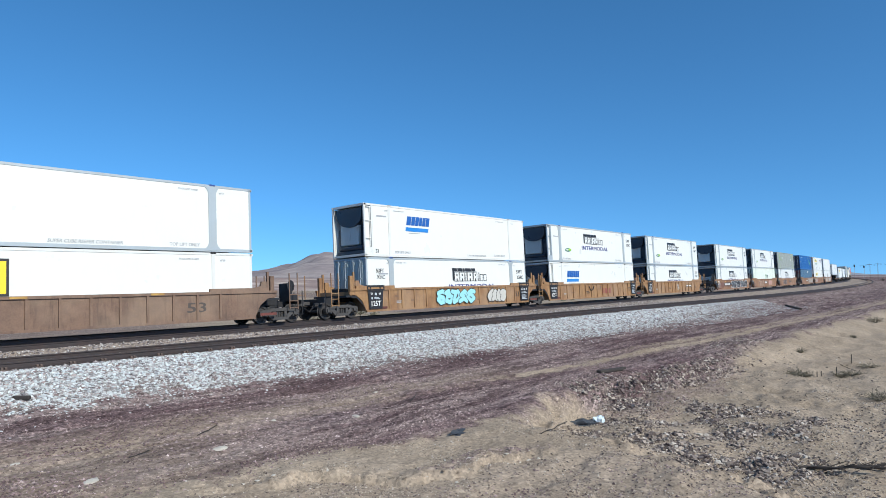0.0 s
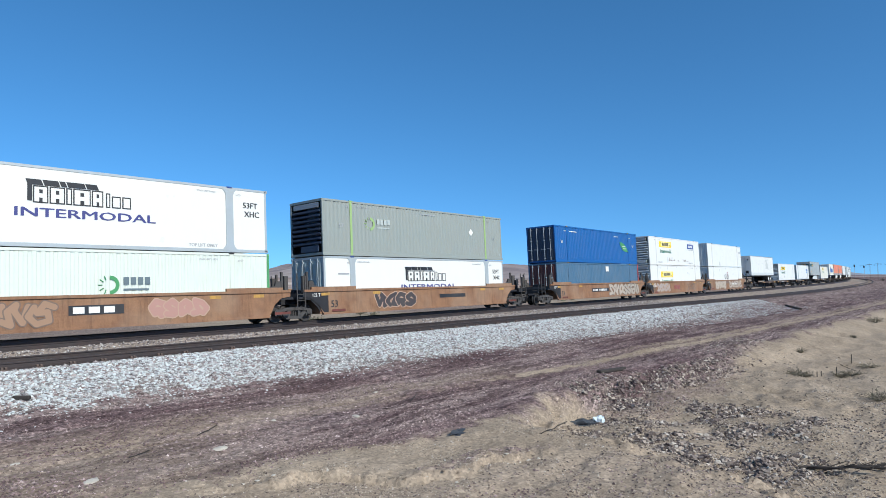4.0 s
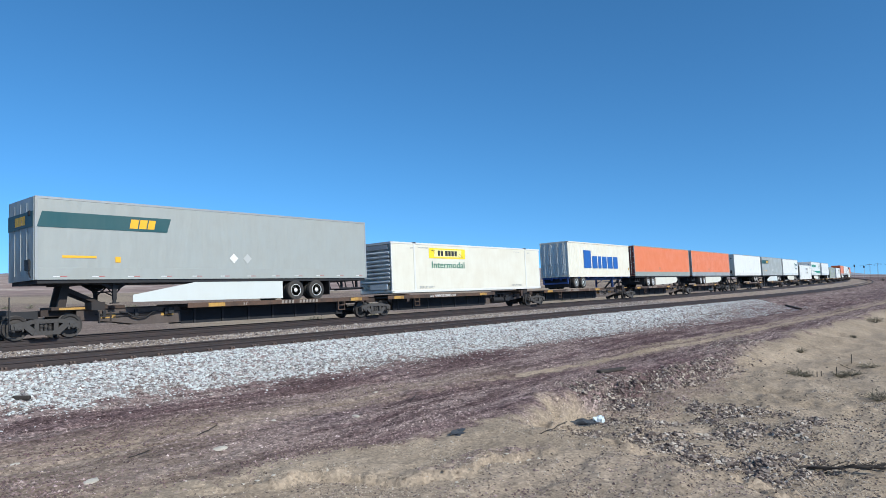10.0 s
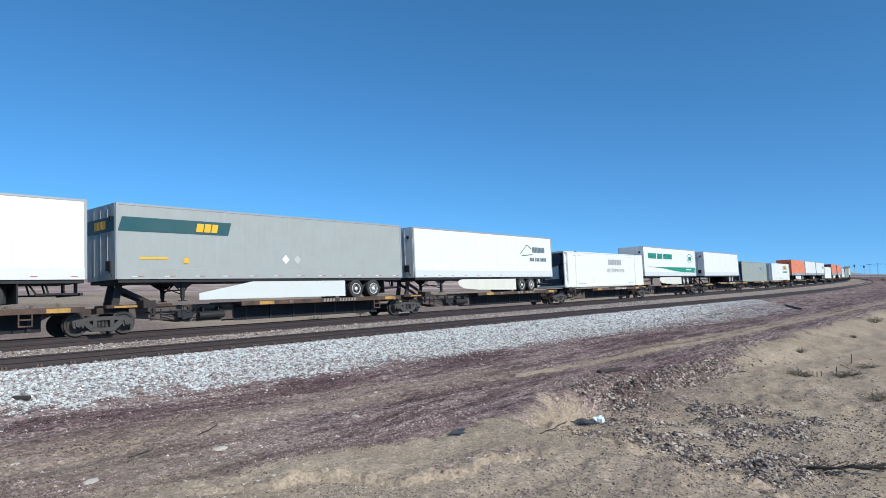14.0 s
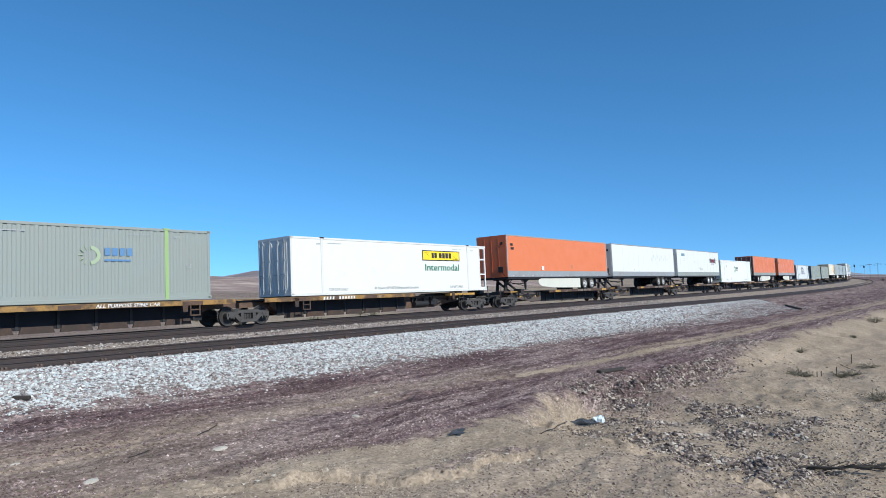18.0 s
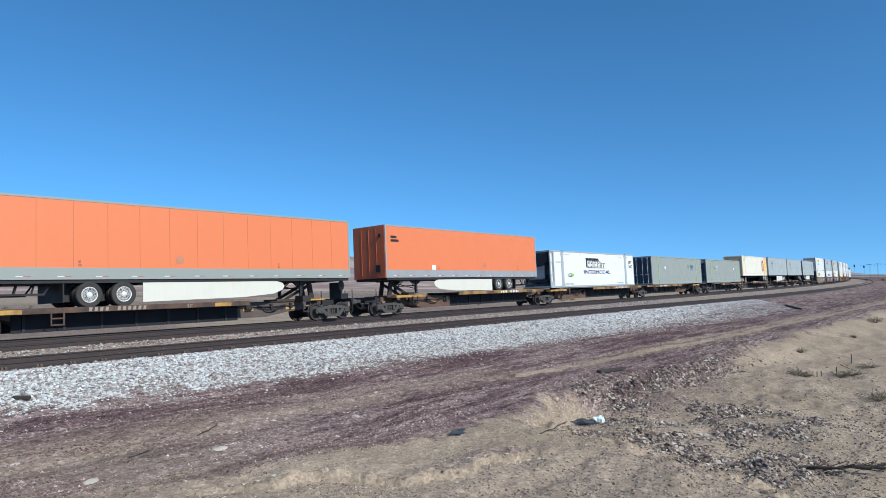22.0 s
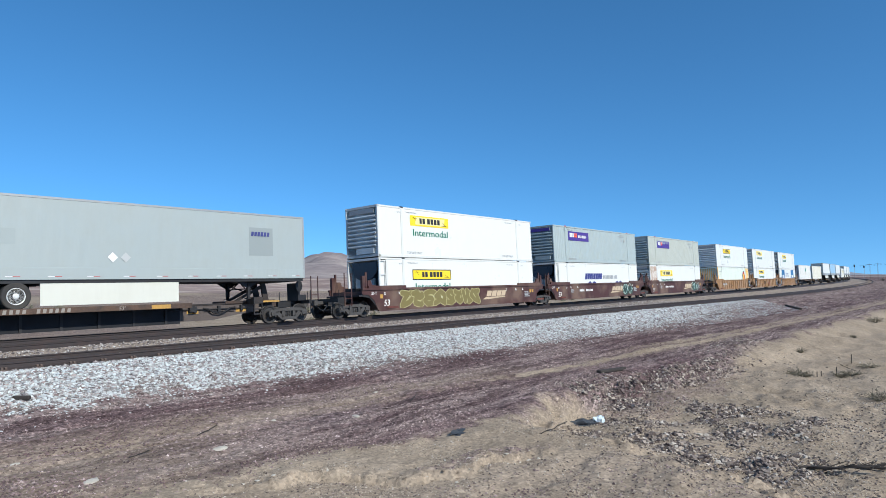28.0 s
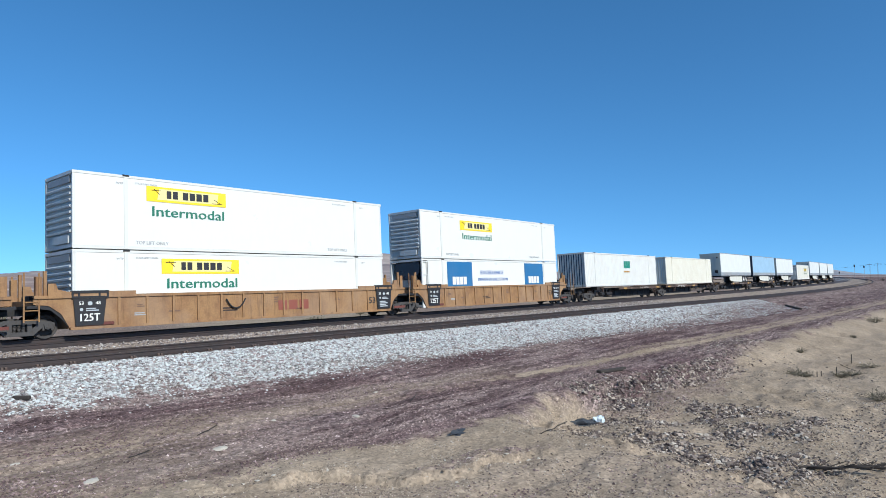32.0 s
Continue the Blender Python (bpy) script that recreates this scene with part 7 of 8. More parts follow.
def spines(units, loads, yellow=False):
    """Articulated spine cars. loads: what each platform carries and where its deck lies."""
    made = []
    for i, ((a, b), (what, lead)) in enumerate(zip(zip(units, units[1:]), loads)):
        made.append(spine_car(TRAILER_SPINE if what == "trailer" else BOX_SPINE, a, b, what, lead, i == 0, i == len(loads) - 1, yellow if isinstance(yellow, bool) else yellow[i], tag="spine" if what != "trailer" and i % 2 else ""))
    return made


spines([211.2, 229.1, 247.6, 265.2], [("trailer", False), ("container", True), ("container", True)])
t = blank_trailer("white road trailer with a torn grey poster", 211.15, -1, lower=PALE, axle=3.5)
part("poster_remnant", "poster", lambda bm: prism(bm, [(0, 0), (1.6, 0), (1.6, 1.0), (1.25, 0.75), (1.0, 1.1), (0.95, 1.5), (0.0, 1.5), (0.0, 1.2), (0.35, 0.95), (0.0, 0.7)], -0.003, 0), ink("torn_poster", (0.52, 0.53, 0.50)), t, "torn pale grey poster", (10.3, NEAR - 0.003, 2.0))
for dx, dz in ((-0.05, 0.05), (-0.05, 1.4), (1.68, 0.05), (1.68, 1.4)):
    plate(t, 10.3 + dx, 10.36 + dx, 2.0 + dz, 2.12 + dz, DARK, name="poster_clip")
for k in range(7):
    bars(t, 12.1 + 0.42 * k, 2.0 + 0.5 * (k % 3), 0.12, 0.35, 1, ink("pale_ghost_print", (0.60, 0.615, 0.60)))
plate_box(231.65, RIDE, "white container with a framed yellow plate", 2.6, 1.75)
c = reefer_box(250.15, RIDE, "white refrigerated container with doors leading and grey posts", "doors")
slant_mark(c, 12.4 - 0.1, 1.25)
letters(c, "SUPER CUBE REEFER CONTAINER", 5.4, 0.16, 0.13, GREY_INK, lean=0.2)

marked = spines([269.5, 286.0, 303.0, 320.3, 337.4, 353.4], [("trailer", False), ("container", True), ("trailer", True), ("trailer", True), ("trailer", True)])
letters(marked[4], "HABANERO", 1.2, 0.30, 0.30, ink("pale_chalk", (0.20, 0.20, 0.195)), -0.575, "graffiti", "pale sprayed word", width=2.1)
scrawl(marked[2], 71, 3.4, 0.42, 1.6, 0.4, ink("pale_chalk", (0.20, 0.20, 0.195)), -0.494, "pale spray tag", 0.012)
scrawl(marked[3], 72, -6.9, 0.42, 1.5, 0.4, ink("pale_chalk", (0.20, 0.20, 0.195)), -0.494, "pale spray tag", 0.012)
banded_trailer("grey road trailer with a dark teal band and gold mark", 269.05, -1)
plate_box(287.15, RIDE, "cream white container with a yellow plate", 3.3, 2.0, skin=CREAM, framed=False)
chassis("blue skeletal chassis with dual wheels", 307.9, 12.19, True, ink("chassis_blue", (0.02, 0.06, 0.22)))
c = container("cream white forty-foot container with a large blue name", 307.9, 2.1, CREAM, "corr", "doors", PALE, CREAM, CREAM, None, 12.19, 2.896)
blocks(c, 2.75, 0.72, 1.5, [1.35], BLUE_INK, 0.2, name="name_mark", label="large blue block name mark")
blocks(c, 4.3, 0.70, 1.05, [1.0, 0.62, 0.95, 1.05, 0.95], BLUE_INK, 0.16, name="name_mark", label="large blue block name mark")
plate(c, 11.8, 12.0, 0.55, 0.8, HAZARD, name="yellow_sign")
orange_trailer("orange road trailer with maroon doors and a white skirt", 321.35, 1, "long", 0, MAROON, GREY, axle=3.95)
orange_trailer("orange road trailer with panel seams and a white skirt", 338.4, 1, "long", 15, ALU)

spines([357.65, 373.9, 391.0, 408.9, 425.6, 441.6], [("trailer", False), ("trailer", False), ("trailer", False), ("container", False), ("trailer", False)])
t = blank_trailer("plain white road trailer", 357.1, -1, lower=WHITE_OLD, end=COOL_GREY)
diamond(t, 9.4, 1.75, 0.2, ink("pale_blue_placard", (0.45, 0.6, 0.65)))
banded_trailer("grey road trailer with a dark teal band and gold mark", 374.3, -1, axle=2.95)
t = blank_trailer("white road trailer with a green mountain mark", 391.5, -1, "long", lower=PALE)
for x0, z0, x1, z1 in ((11.6, 2.6, 12.6, 3.3), (12.6, 3.3, 13.2, 3.0), (11.9, 2.5, 13.3, 2.6)):
    part("mountain_line", ("mtn", x0), lambda bm: rod(bm, (x0, 0, z0), (x1, 0, z1), 0.03, 4), GREEN_INK, t, at=(0, NEAR, 0))
blocks(t, 13.3, 2.75, 0.4, [0.16] * 9, ink("slate_lettering", (0.12, 0.16, 0.18)), 0.04, name="name_mark")
blocks(t, 12.9, 2.1, 0.26, [0.17] * 3 + [-0.05] + [0.17] * 3 + [-0.05] + [0.17] * 4, ink("slate_lettering", (0.12, 0.16, 0.18)), 0.05, name="contact_bars")
c = container("white refrigerated container with grey words", 409.6, RIDE, WHITE, "smooth", "reefer", None, WHITE_OLD, WHITE_OLD, "band")
blocks(c, 8.2, 1.85, 0.5, [0.3] * 8, GREY_INK, 0.06, name="name_mark")
letters(c, "INTERMODAL", 7.9, 1.2, 0.34, GREY_INK, stretch=1.3)
stencils(c)
t = blank_trailer("white refrigerated road trailer with green curve and lettering", 426.1, -1, "long", lower=PALE)
blocks(t, 1.2, 2.75, 0.55, [0.33] * 6 + [-0.2] + [0.33] * 4 + [-0.2] + [0.33] * 7, TEAL_INK, 0.05, 0.2, name="name_mark", label="green slanted block name")
disc(t, 14.1, 2.95, 0.95, 0.52, TEAL_INK, hole=0.9, label="green oval ring")
blocks(t, 13.6, 2.72, 0.42, [0.25, 0.25, 0.25], TEAL_INK, 0.08, 0.25)
part("green_swoosh", "swoosh", lambda bm: prism(bm, [(0.2, 1.9), (15.9, 1.9), (15.9, 1.32), (11.5, 1.36), (8.5, 1.52), (5.5, 1.74), (2.5, 1.86)], -0.003, 0), TEAL_INK, t, "green swoosh", (0, NEAR - 0.003, 0))
letters(t, "53'", 15.3, 1.42, 0.2, WHITE_INK, NEAR - 0.008)
bars(t, 12.6, 1.6, 1.8, 0.16, 1, WHITE_INK, NEAR - 0.008)

spines([445.6, 463.2, 481.7, 499.1], [("trailer", False), ("container", False), ("container", True)], True)
blank_trailer("plain white road trailer with a pale lower rail", 445.5, -1, lower=PALE, axle=4.2, drop=0.0)
grey_box(463.6, RIDE, "light grey corrugated container with lime green bands", "doors", 11.2, words=ink("soft_blue_ink", (0.10, 0.22, 0.40)))
c = plate_box(484.0, RIDE, "white refrigerated container with a yellow plate", 9.7, 1.85, "doors", posts="band", rail=WHITE_OLD, tail=True)
letters(c, "30 Pallets (48\"X40\") Refrigerated Container", 5.6, 0.2, 0.15, GREY_INK)

spines([503.0, 519.6, 536.6, 553.8, 570.9, 587.2], [("trailer", False), ("trailer", False), ("trailer", False), ("container", False), ("trailer", True)])
t = orange_trailer("orange road trailer with its front leading and a white skirt", 502.8, -1, "long", 0)
bars(t, 0.5, 2.9, 0.4, 0.55, 2, BLACK_INK)
plate(t, 4.7, 5.05, 1.45, 1.75, WHITE_INK, name="white_sign")
t = blank_trailer("white road trailer with a faded ghost sign", 520.05, -1, lower=ALU, axle=4.2)
for k in range(9):
    bars(t, 9.6 + 0.55 * k, 2.5 + 0.3 * (k % 2), 0.16, 0.5, 1, ink("pale_ghost_print", (0.60, 0.615, 0.60)))
t = blank_trailer("white road trailer with a maroon name and grey lower rail", 537.2, -1, lower=GREY, axle=4.2)
maroon = ink("maroon_lettering", (0.22, 0.03, 0.06))
blocks(t, 12.2, 2.55, 0.55, [0.45], ink("dark_green_initial", (0.03, 0.10, 0.06)), name="name_mark")
blocks(t, 12.75, 2.6, 0.42, [0.25] * 5, maroon, 0.05, name="name_mark", label="maroon block name")
blocks(t, 14.3, 2.5, 0.65, [0.35], ink("dark_green_initial", (0.03, 0.10, 0.06)), name="name_mark")
letters(t, "FREIGHT LINES", 12.75, 2.35, 0.14, maroon)
plate(t, 1.6, 2.7, 3.2, 3.5, ink("blue_sticker", (0.16, 0.27, 0.34)), name="blue_sticker")
diamond(t, 8.4, 1.75, 0.2, GREY_INK)
diamond(t, 8.9, 1.75, 0.2, ink("grey_placard", (0.45, 0.46, 0.45)))
c = container("white corrugated container with green corner posts", 553.95, RIDE, WHITE, "corr", "corr", PALE, WHITE, WHITE, "band")
for x in (0.0, 16.03):
    part("green_post", "green_post", lambda bm: box(bm, 0, 0.12, -0.012, 0, 0, 2.896), GREEN, c, "green corner post", (x, -1.296, 0))
hatch(c, 7.1, 1.7, 0.42, GREEN, ink("slate_lettering", (0.12, 0.16, 0.18)))
letters(c, "53'", 0.5, 2.4, 0.18, GREY_INK)
diamond(c, 3.0, 2.1, 0.2, ink("grey_placard", (0.45, 0.46, 0.45)))
stencils(c, True, True)
orange_trailer("orange road trailer with maroon doors and a white skirt", 572.15, 1, "long", 13, MAROON, GREY, axle=3.7)

spines([591.4, 608.7, 627.6, 645.3], [("trailer", False), ("container", False), ("container", True)], True)
t = orange_trailer("orange road trailer with its front leading and a pale skirt", 591.0, -1, "long", 0, axle=4.4, drop=0.0)
bars(t, 0.45, 3.0, 0.65, 0.42, 2, BLACK_INK, name="fleet_number")
plate(t, 4.0, 4.35, 1.4, 1.7, WHITE_INK, name="white_sign")
c = reefer_box(609.2, RIDE, "white refrigerated container with black name and grey posts")
shaded_mark(c)
grey_box(630.0, RIDE, "light grey corrugated container with lime green bands", "doors", 11.5, 3.8, words=ink("faded_blue_ink", (0.10, 0.16, 0.27)))

spines([649.1, 665.3, 682.6, 699.8, 716.9, 733.2], [("container", False), ("trailer", False), ("trailer", False), ("trailer", True), ("trailer", True)])
c = grey_box(648.15, RIDE, "light grey corrugated container with a dark ribbed front", "louver", 3.5, 12.7, 1.15)
chassis("black skeletal chassis with dual wheels", 665.75, 16.15, False)
E5 = container("cream corrugated container with orange yellow ends", 665.75, 2.1, CREAM, "corr", "corr", YELLOW_END, CREAM, CREAM, "band")


def round_mark(c):
    part("end_panel", "e_end", lambda bm: corrugated(bm, 0.0, 1.55, 0.12, 2.78, 0.0), YELLOW_END, c, "orange yellow end of the side", (14.5, -1.297, 0))
    part("front_post", "e_post", lambda bm: box(bm, 0, 0.24, -0.012, 0, 0.0, 2.896), YELLOW_END, c, "orange yellow corner", (0, -1.296, 0))
    disc(c, 13.2, 1.5, 0.66, 0.9, BLACK_INK, NEAR - 0.004, label="round black and red emblem with a yellow block")
    disc(c, 13.2, 1.5, 0.56, 0.78, RED_INK, NEAR - 0.008)
    blocks(c, 12.85, 1.02, 0.95, [0.48], YELLOW_INK, 0, 0.2, NEAR - 0.012)
    letters(c, "53'", 1.3, 1.85, 0.2, GREY_INK)
    bars(c, 0.9, 2.3, 1.2, 0.12, 1, GREY_INK, name="container_number")
    stencils(c, True, False)


round_mark(E5)
for u, nose, skirt in ((683.2, -1, "box"), (700.05, -1, ""), (717.95, 1, "box")):
    t = blank_trailer("pale grey road trailer with faded sign patches", u, nose, skirt, FADED, FADED, 0, NAVY if nose > 0 else COOL_GREY, axle=3.0)
    x = 2.6 if nose < 0 else 13.0
    plate(t, x, x + 1.3, 2.0, 3.3, ink("faded_patch", (0.27, 0.30, 0.295)), NEAR + 0.008, "faded_patch")
    blocks(t, x + 0.1, 2.9, 0.2, [0.13] * 6, VIOLET_INK, 0.04, 0.2, name="name_mark")
    diamond(t, 6.9, 1.8, 0.2, WHITE_INK)
    diamond(t, 7.4, 1.8, 0.2, ink("grey_placard", (0.45, 0.46, 0.45)))
    plate(t, 9.8 if nose < 0 else 1.2, 12.6 if nose < 0 else 3.6, 2.2, 2.75, ink("ghost_patch", (0.32, 0.36, 0.355)), NEAR + 0.008, "ghost_patch")

# ---- well cars again ----
gold_spray = ink("gold_spray", (0.18, 0.145, 0.045))
wells([737.5, 757.0, 776.7, 796.0], "oxide", OXIDE_LABEL, {
    0: lambda c, h, y: (graffiti(c, 51, -6.3, 0.28, 3.9, 1.1, gold_spray, ink("pale_gold", (0.40, 0.36, 0.17)), y - 0.006, "gold bubble graffiti", 0.15, 4), graffiti(c, 52, -2.2, 0.3, 3.3, 1.08, gold_spray, ink("pale_gold", (0.40, 0.36, 0.17)), y - 0.006, "gold bubble graffiti")),
    1: lambda c, h, y: (disc(c, 5.0, 0.82, 0.7, 0.56, ink("dark_green_spray", (0.02, 0.05, 0.04)), y - 0.008, "graffiti"), plate(c, 5.75, 6.55, 0.4, 1.1, ink("dark_green_spray", (0.02, 0.05, 0.04)), y - 0.007, "graffiti"), scrawl(c, 54, 4.1, 0.32, 2.5, 1.1, ink("pale_green_spray", (0.55, 0.7, 0.6)), y - 0.012, "pale green rayed graffiti")),
    2: lambda c, h, y: (disc(c, 5.3, 0.82, 0.7, 0.56, ink("dark_green_spray", (0.02, 0.05, 0.04)), y - 0.008, "graffiti"), plate(c, 6.05, 6.85, 0.4, 1.1, ink("dark_green_spray", (0.02, 0.05, 0.04)), y - 0.007, "graffiti"), scrawl(c, 55, 4.4, 0.32, 2.5, 1.1, ink("pale_green_spray", (0.55, 0.7, 0.6)), y - 0.012, "pale green rayed graffiti"))})
plate_box(739.25, S0, "white refrigerated container with a framed yellow plate", 2.75, 1.62, "reefer", rail=WHITE_OLD)
plate_box(739.25, S1, "white smooth container with a yellow plate", 2.7, 1.85, framed=False)


def parcel(u, worn):
    c = container("grey blue corrugated container with a purple plate" if not worn else "grey corrugated container with a worn purple plate", u, S1, COOL_GREY if not worn else SHELL_GREY, "corr", "louver", COOL_GREY, None, None, "band", post_top=RED)
    p = plate(c, 2.45, 6.1, 1.75, 2.5, PURPLE_INK, NEAR - 0.002, name="name_plate", label="purple name plate")
    blocks(p, 0.25, 0.28, 0.34, [0.22, 0.22, 0.2], WHITE_INK, 0.04, y=-0.006)
    blocks(p, 1.05, 0.28, 0.34, [0.22, 0.2], ink("orange_red_mark", (0.8, 0.12, 0.05)), 0.04, y=-0.006)
    if worn:
        for k in range(12):
            plate(p, 0.05 + k * 0.29, 0.17 + k * 0.29, 0.45 if k > 3 else 0.6, 0.75, COOL_GREY, -0.008, "worn_strip")
    else:
        blocks(p, 1.72, 0.26, 0.22, [0.16, 0.1, 0.07, 0.08, 0.06, 0.16, 0.1, 0.1, 0.1, 0.06], WHITE_INK, 0.055, 0, -0.006, "name_mark")
    part("front_plate", "purple_front", lambda bm: box(bm, -0.02, -0.012, -0.98, 0.98, 2.44, 2.7), PURPLE_INK if not worn else COOL_GREY, c)
    diamond(c, 12.9, 2.1, 0.17, GREY_INK)
    diamond(c, 13.5, 2.1, 0.17, GREY_INK)
    bars(c, 12.3, 2.45, 1.2, 0.12, 1, GREY_INK)
    stencils(c, True, True)


parcel(758.75, False)
parcel(778.25, True)
c = container("white refrigerated container with a slanted blue name", 758.75, S0, WHITE, "smooth", "reefer", None, WHITE_OLD, WHITE_OLD, "band")
blocks(c, 5.0, 1.52, 0.5, [0.42, 0.36, 0.36, 0.2, 0.38, 0.42, 0.36, 0.36], VIOLET_INK, 0.05, 0.3, name="name_mark", label="blue slanted block name")
blocks(c, 8.5, 1.55, 0.3, [0.2] * 8 + [-0.05] + [0.1, 0.2, 0.2], GREY_INK, 0.07, name="name_mark")
for x in (5.9, 6.7, 11.4, 12.1):
    disc(c, x, 1.12, 0.36, 0.22, VIOLET_INK)
stencils(c)
c = plate_box(778.25, S0, "white container with rusty corrugated corner and a yellow plate", 2.9, 1.75, framed=False)
part("rusty_panel", "rusty_corner", lambda bm: corrugated(bm, 0.0, 1.7, 0.12, 2.75, 0.0), rusty("rust_streaked_white", (0.60, 0.53, 0.43), (0.33, 0.14, 0.06), 1.0, 0.7, lo=0.34, hi=0.54), c, "rust streaked corrugated panel", (0.15, -1.30, 0))

wells([800.15, 819.7, 839.5, 858.6], "ribbed", TAN_LABEL, {
    0: lambda c, h, y: (plate(c, -6.15, -4.25, 0.80, 1.02, BLACK_INK, y - 0.002, "number_panel"), blocks(c, -6.1, 0.84, 0.14, [0.12] * 4 + [-0.12] + [0.12] * 6, WHITE_INK, 0.045, 0.1, y - 0.006, "car_number")),
    1: lambda c, h, y: (chain(c, -1.5, 1.15, 0.96, 0.42, y - 0.07), blocks(c, 0.8, 0.55, 0.46, [0.5, 0.5, 0.55], ink("faded_red_mark", (0.24, 0.07, 0.045)), 0.12, 0, y - 0.002, "owner_mark"))}, {0: "tail"})
E6 = container("mint white corrugated container with orange yellow ends", 801.75, S0, MINT, "corr", "corr", YELLOW_END, MINT, MINT, "band")
round_mark(E6)
plate_box(801.75, S1, "white smooth container with a framed yellow plate", 3.2, 1.75)
plate_box(821.35, S0, "white smooth container with a yellow plate low in the well", 3.4, 1.98, framed=False)
plate_box(821.35, S1, "white smooth container with a yellow plate", 2.8, 1.95, framed=False)
c = container("white refrigerated container with blue panels and block words", 840.8, S0, WHITE, "smooth", "reefer", None, WHITE_OLD, WHITE_OLD, "band")
for x in (2.4, 11.4):
    plate(c, x, x + 2.6, 0.9, 2.75, ink("ocean_blue_panel", (0.02, 0.14, 0.32)), name="blue_panel", label="blue panel with white mark")
    blocks(c, x + 0.5, 1.3, 0.5, [0.32, 0.32, 0.32, 0.32], WHITE_INK, 0.06, y=NEAR - 0.008)
letters(c, "EXCELLENCE", 5.9, 1.95, 0.26, BLUE_INK, stretch=1.3)
letters(c, "DRIVEN BY EXECUTION", 5.6, 1.52, 0.2, BLUE_INK, stretch=1.2)
plate_box(840.8, S1, "white smooth container with a yellow plate", 3.9, 1.85, framed=False)

spines([862.5, 879.7, 898.9, 916.9, 934.8, 952.5], [("container", False), ("container", True), ("trailer", False), ("trailer", False), ("trailer", False)])
c = container("white container with dark ribbed front and a green mark", 861.8, RIDE, WHITE_OLD, "corr", "corr", NAVY, WHITE_OLD, WHITE_OLD, "band")
blocks(c, 8.0, 1.6, 0.65, [0.45, 0.4, 0.4], TEAL_INK, 0.08, 0.1, name="name_mark")
bars(c, 8.0, 1.2, 1.3, 0.2, 1, HAZARD)
container("plain cream corrugated freight container", 880.8, RIDE, CREAM, "corr", "corr", PALE, CREAM, CREAM, "band")
blank_trailer("plain white road trailer with a skirt", 901.3, -1, "long", end=COOL_GREY)
blank_trailer("sky blue road trailer with a skirt", 918.9, -1, "long", skin=SKYBLUE, end=NAVY)
blank_trailer("plain white road trailer with a skirt", 936.6, -1, "long", end=COOL_GREY)
spines([956.5, 974.0, 991.5, 1009.0, 1026.5], [("container", False), ("trailer", False), ("trailer", False), ("trailer", False)])
plate_box(957.2, RIDE, "cream container with a yellow plate", 9.0, 1.6, skin=CREAM)
for u in (975.0, 992.6, 1010.2):
    blank_trailer("plain white road trailer with a skirt", u, -1, "long", end=COOL_GREY)


# ---- small things along the line ----
def ground_z(x, y):
    return float(terrain(np.array([x], float), np.array([y], float))[0])


def thing(name, label, category, make, material, x, y, turn=0.0, lift=0.0, group=""):
    """One loose thing on the ground, built round its foot."""
    bm = bmesh.new()
    make(bm)
    bmesh.ops.recalc_face_normals(bm, faces=bm.faces[:])
    me = bpy.data.meshes.new(name)
    bm.to_mesh(me)
    bm.free()
    me.materials.append(material)
    ob = tagged(new(name, me), label, category, group)
    ob.matrix_basis = pose(x, y, ground_z(x, y) + lift, 0, 0, turn)
    return ob


def lump(bm, r, seed, sx=1.0, sy=1.0, sz=0.6, rough=0.25, cuts=2):
    tmp = bmesh.new()
    bmesh.ops.create_icosphere(tmp, subdivisions=cuts, radius=r)
    for v in tmp.verts:
        d = v.co.normalized()
        k = 1 + rough * noise.noise(d * 2.2 + Vector((seed * 3.7, seed, 0)))
        v.co = Vector((v.co.x * sx * k, v.co.y * sy * k, max(v.co.z * sz * k, -0.3 * r * sz)))
    add_bm(bm, tmp)


OLD_WOOD = rusty("weathered_dark_wood", (0.035, 0.029, 0.026), (0.07, 0.056, 0.046), 0.6, 0.9)
GREY_WOOD = rusty("grey_weathered_wood", (0.22, 0.18, 0.14), (0.12, 0.09, 0.07), 0.6, 0.9)
CLOTH = painted("dark_rag", (0.03, 0.04, 0.055), 0.9, 0.5, (0.12, 0.11, 0.1), scale=6)
BAG = painted("crumpled_plastic", (0.6, 0.68, 0.72), 0.35, 0.3, (0.3, 0.33, 0.35), scale=8)
PALE_STONE = painted("pale_stone", (0.48, 0.44, 0.38), 0.9, 0.4, (0.25, 0.2, 0.17), scale=6, bump=0.02)
CLOD = painted("earth_clod", (0.24, 0.18, 0.13), 0.95, 0.5, (0.1, 0.08, 0.065), scale=6, bump=0.03)
DRY_BUSH = painted("dry_brush_twigs", (0.16, 0.14, 0.10), 0.9, 0.4, (0.08, 0.07, 0.05), scale=6)
GREEN_BUSH = painted("dusty_green_leaves", (0.07, 0.085, 0.05), 0.9, 0.4, (0.12, 0.11, 0.08), scale=0.8)
PALE_BUSH = painted("pale_dusty_brush", (0.20, 0.19, 0.135), 0.9, 0.4, (0.14, 0.125, 0.09), scale=0.8)

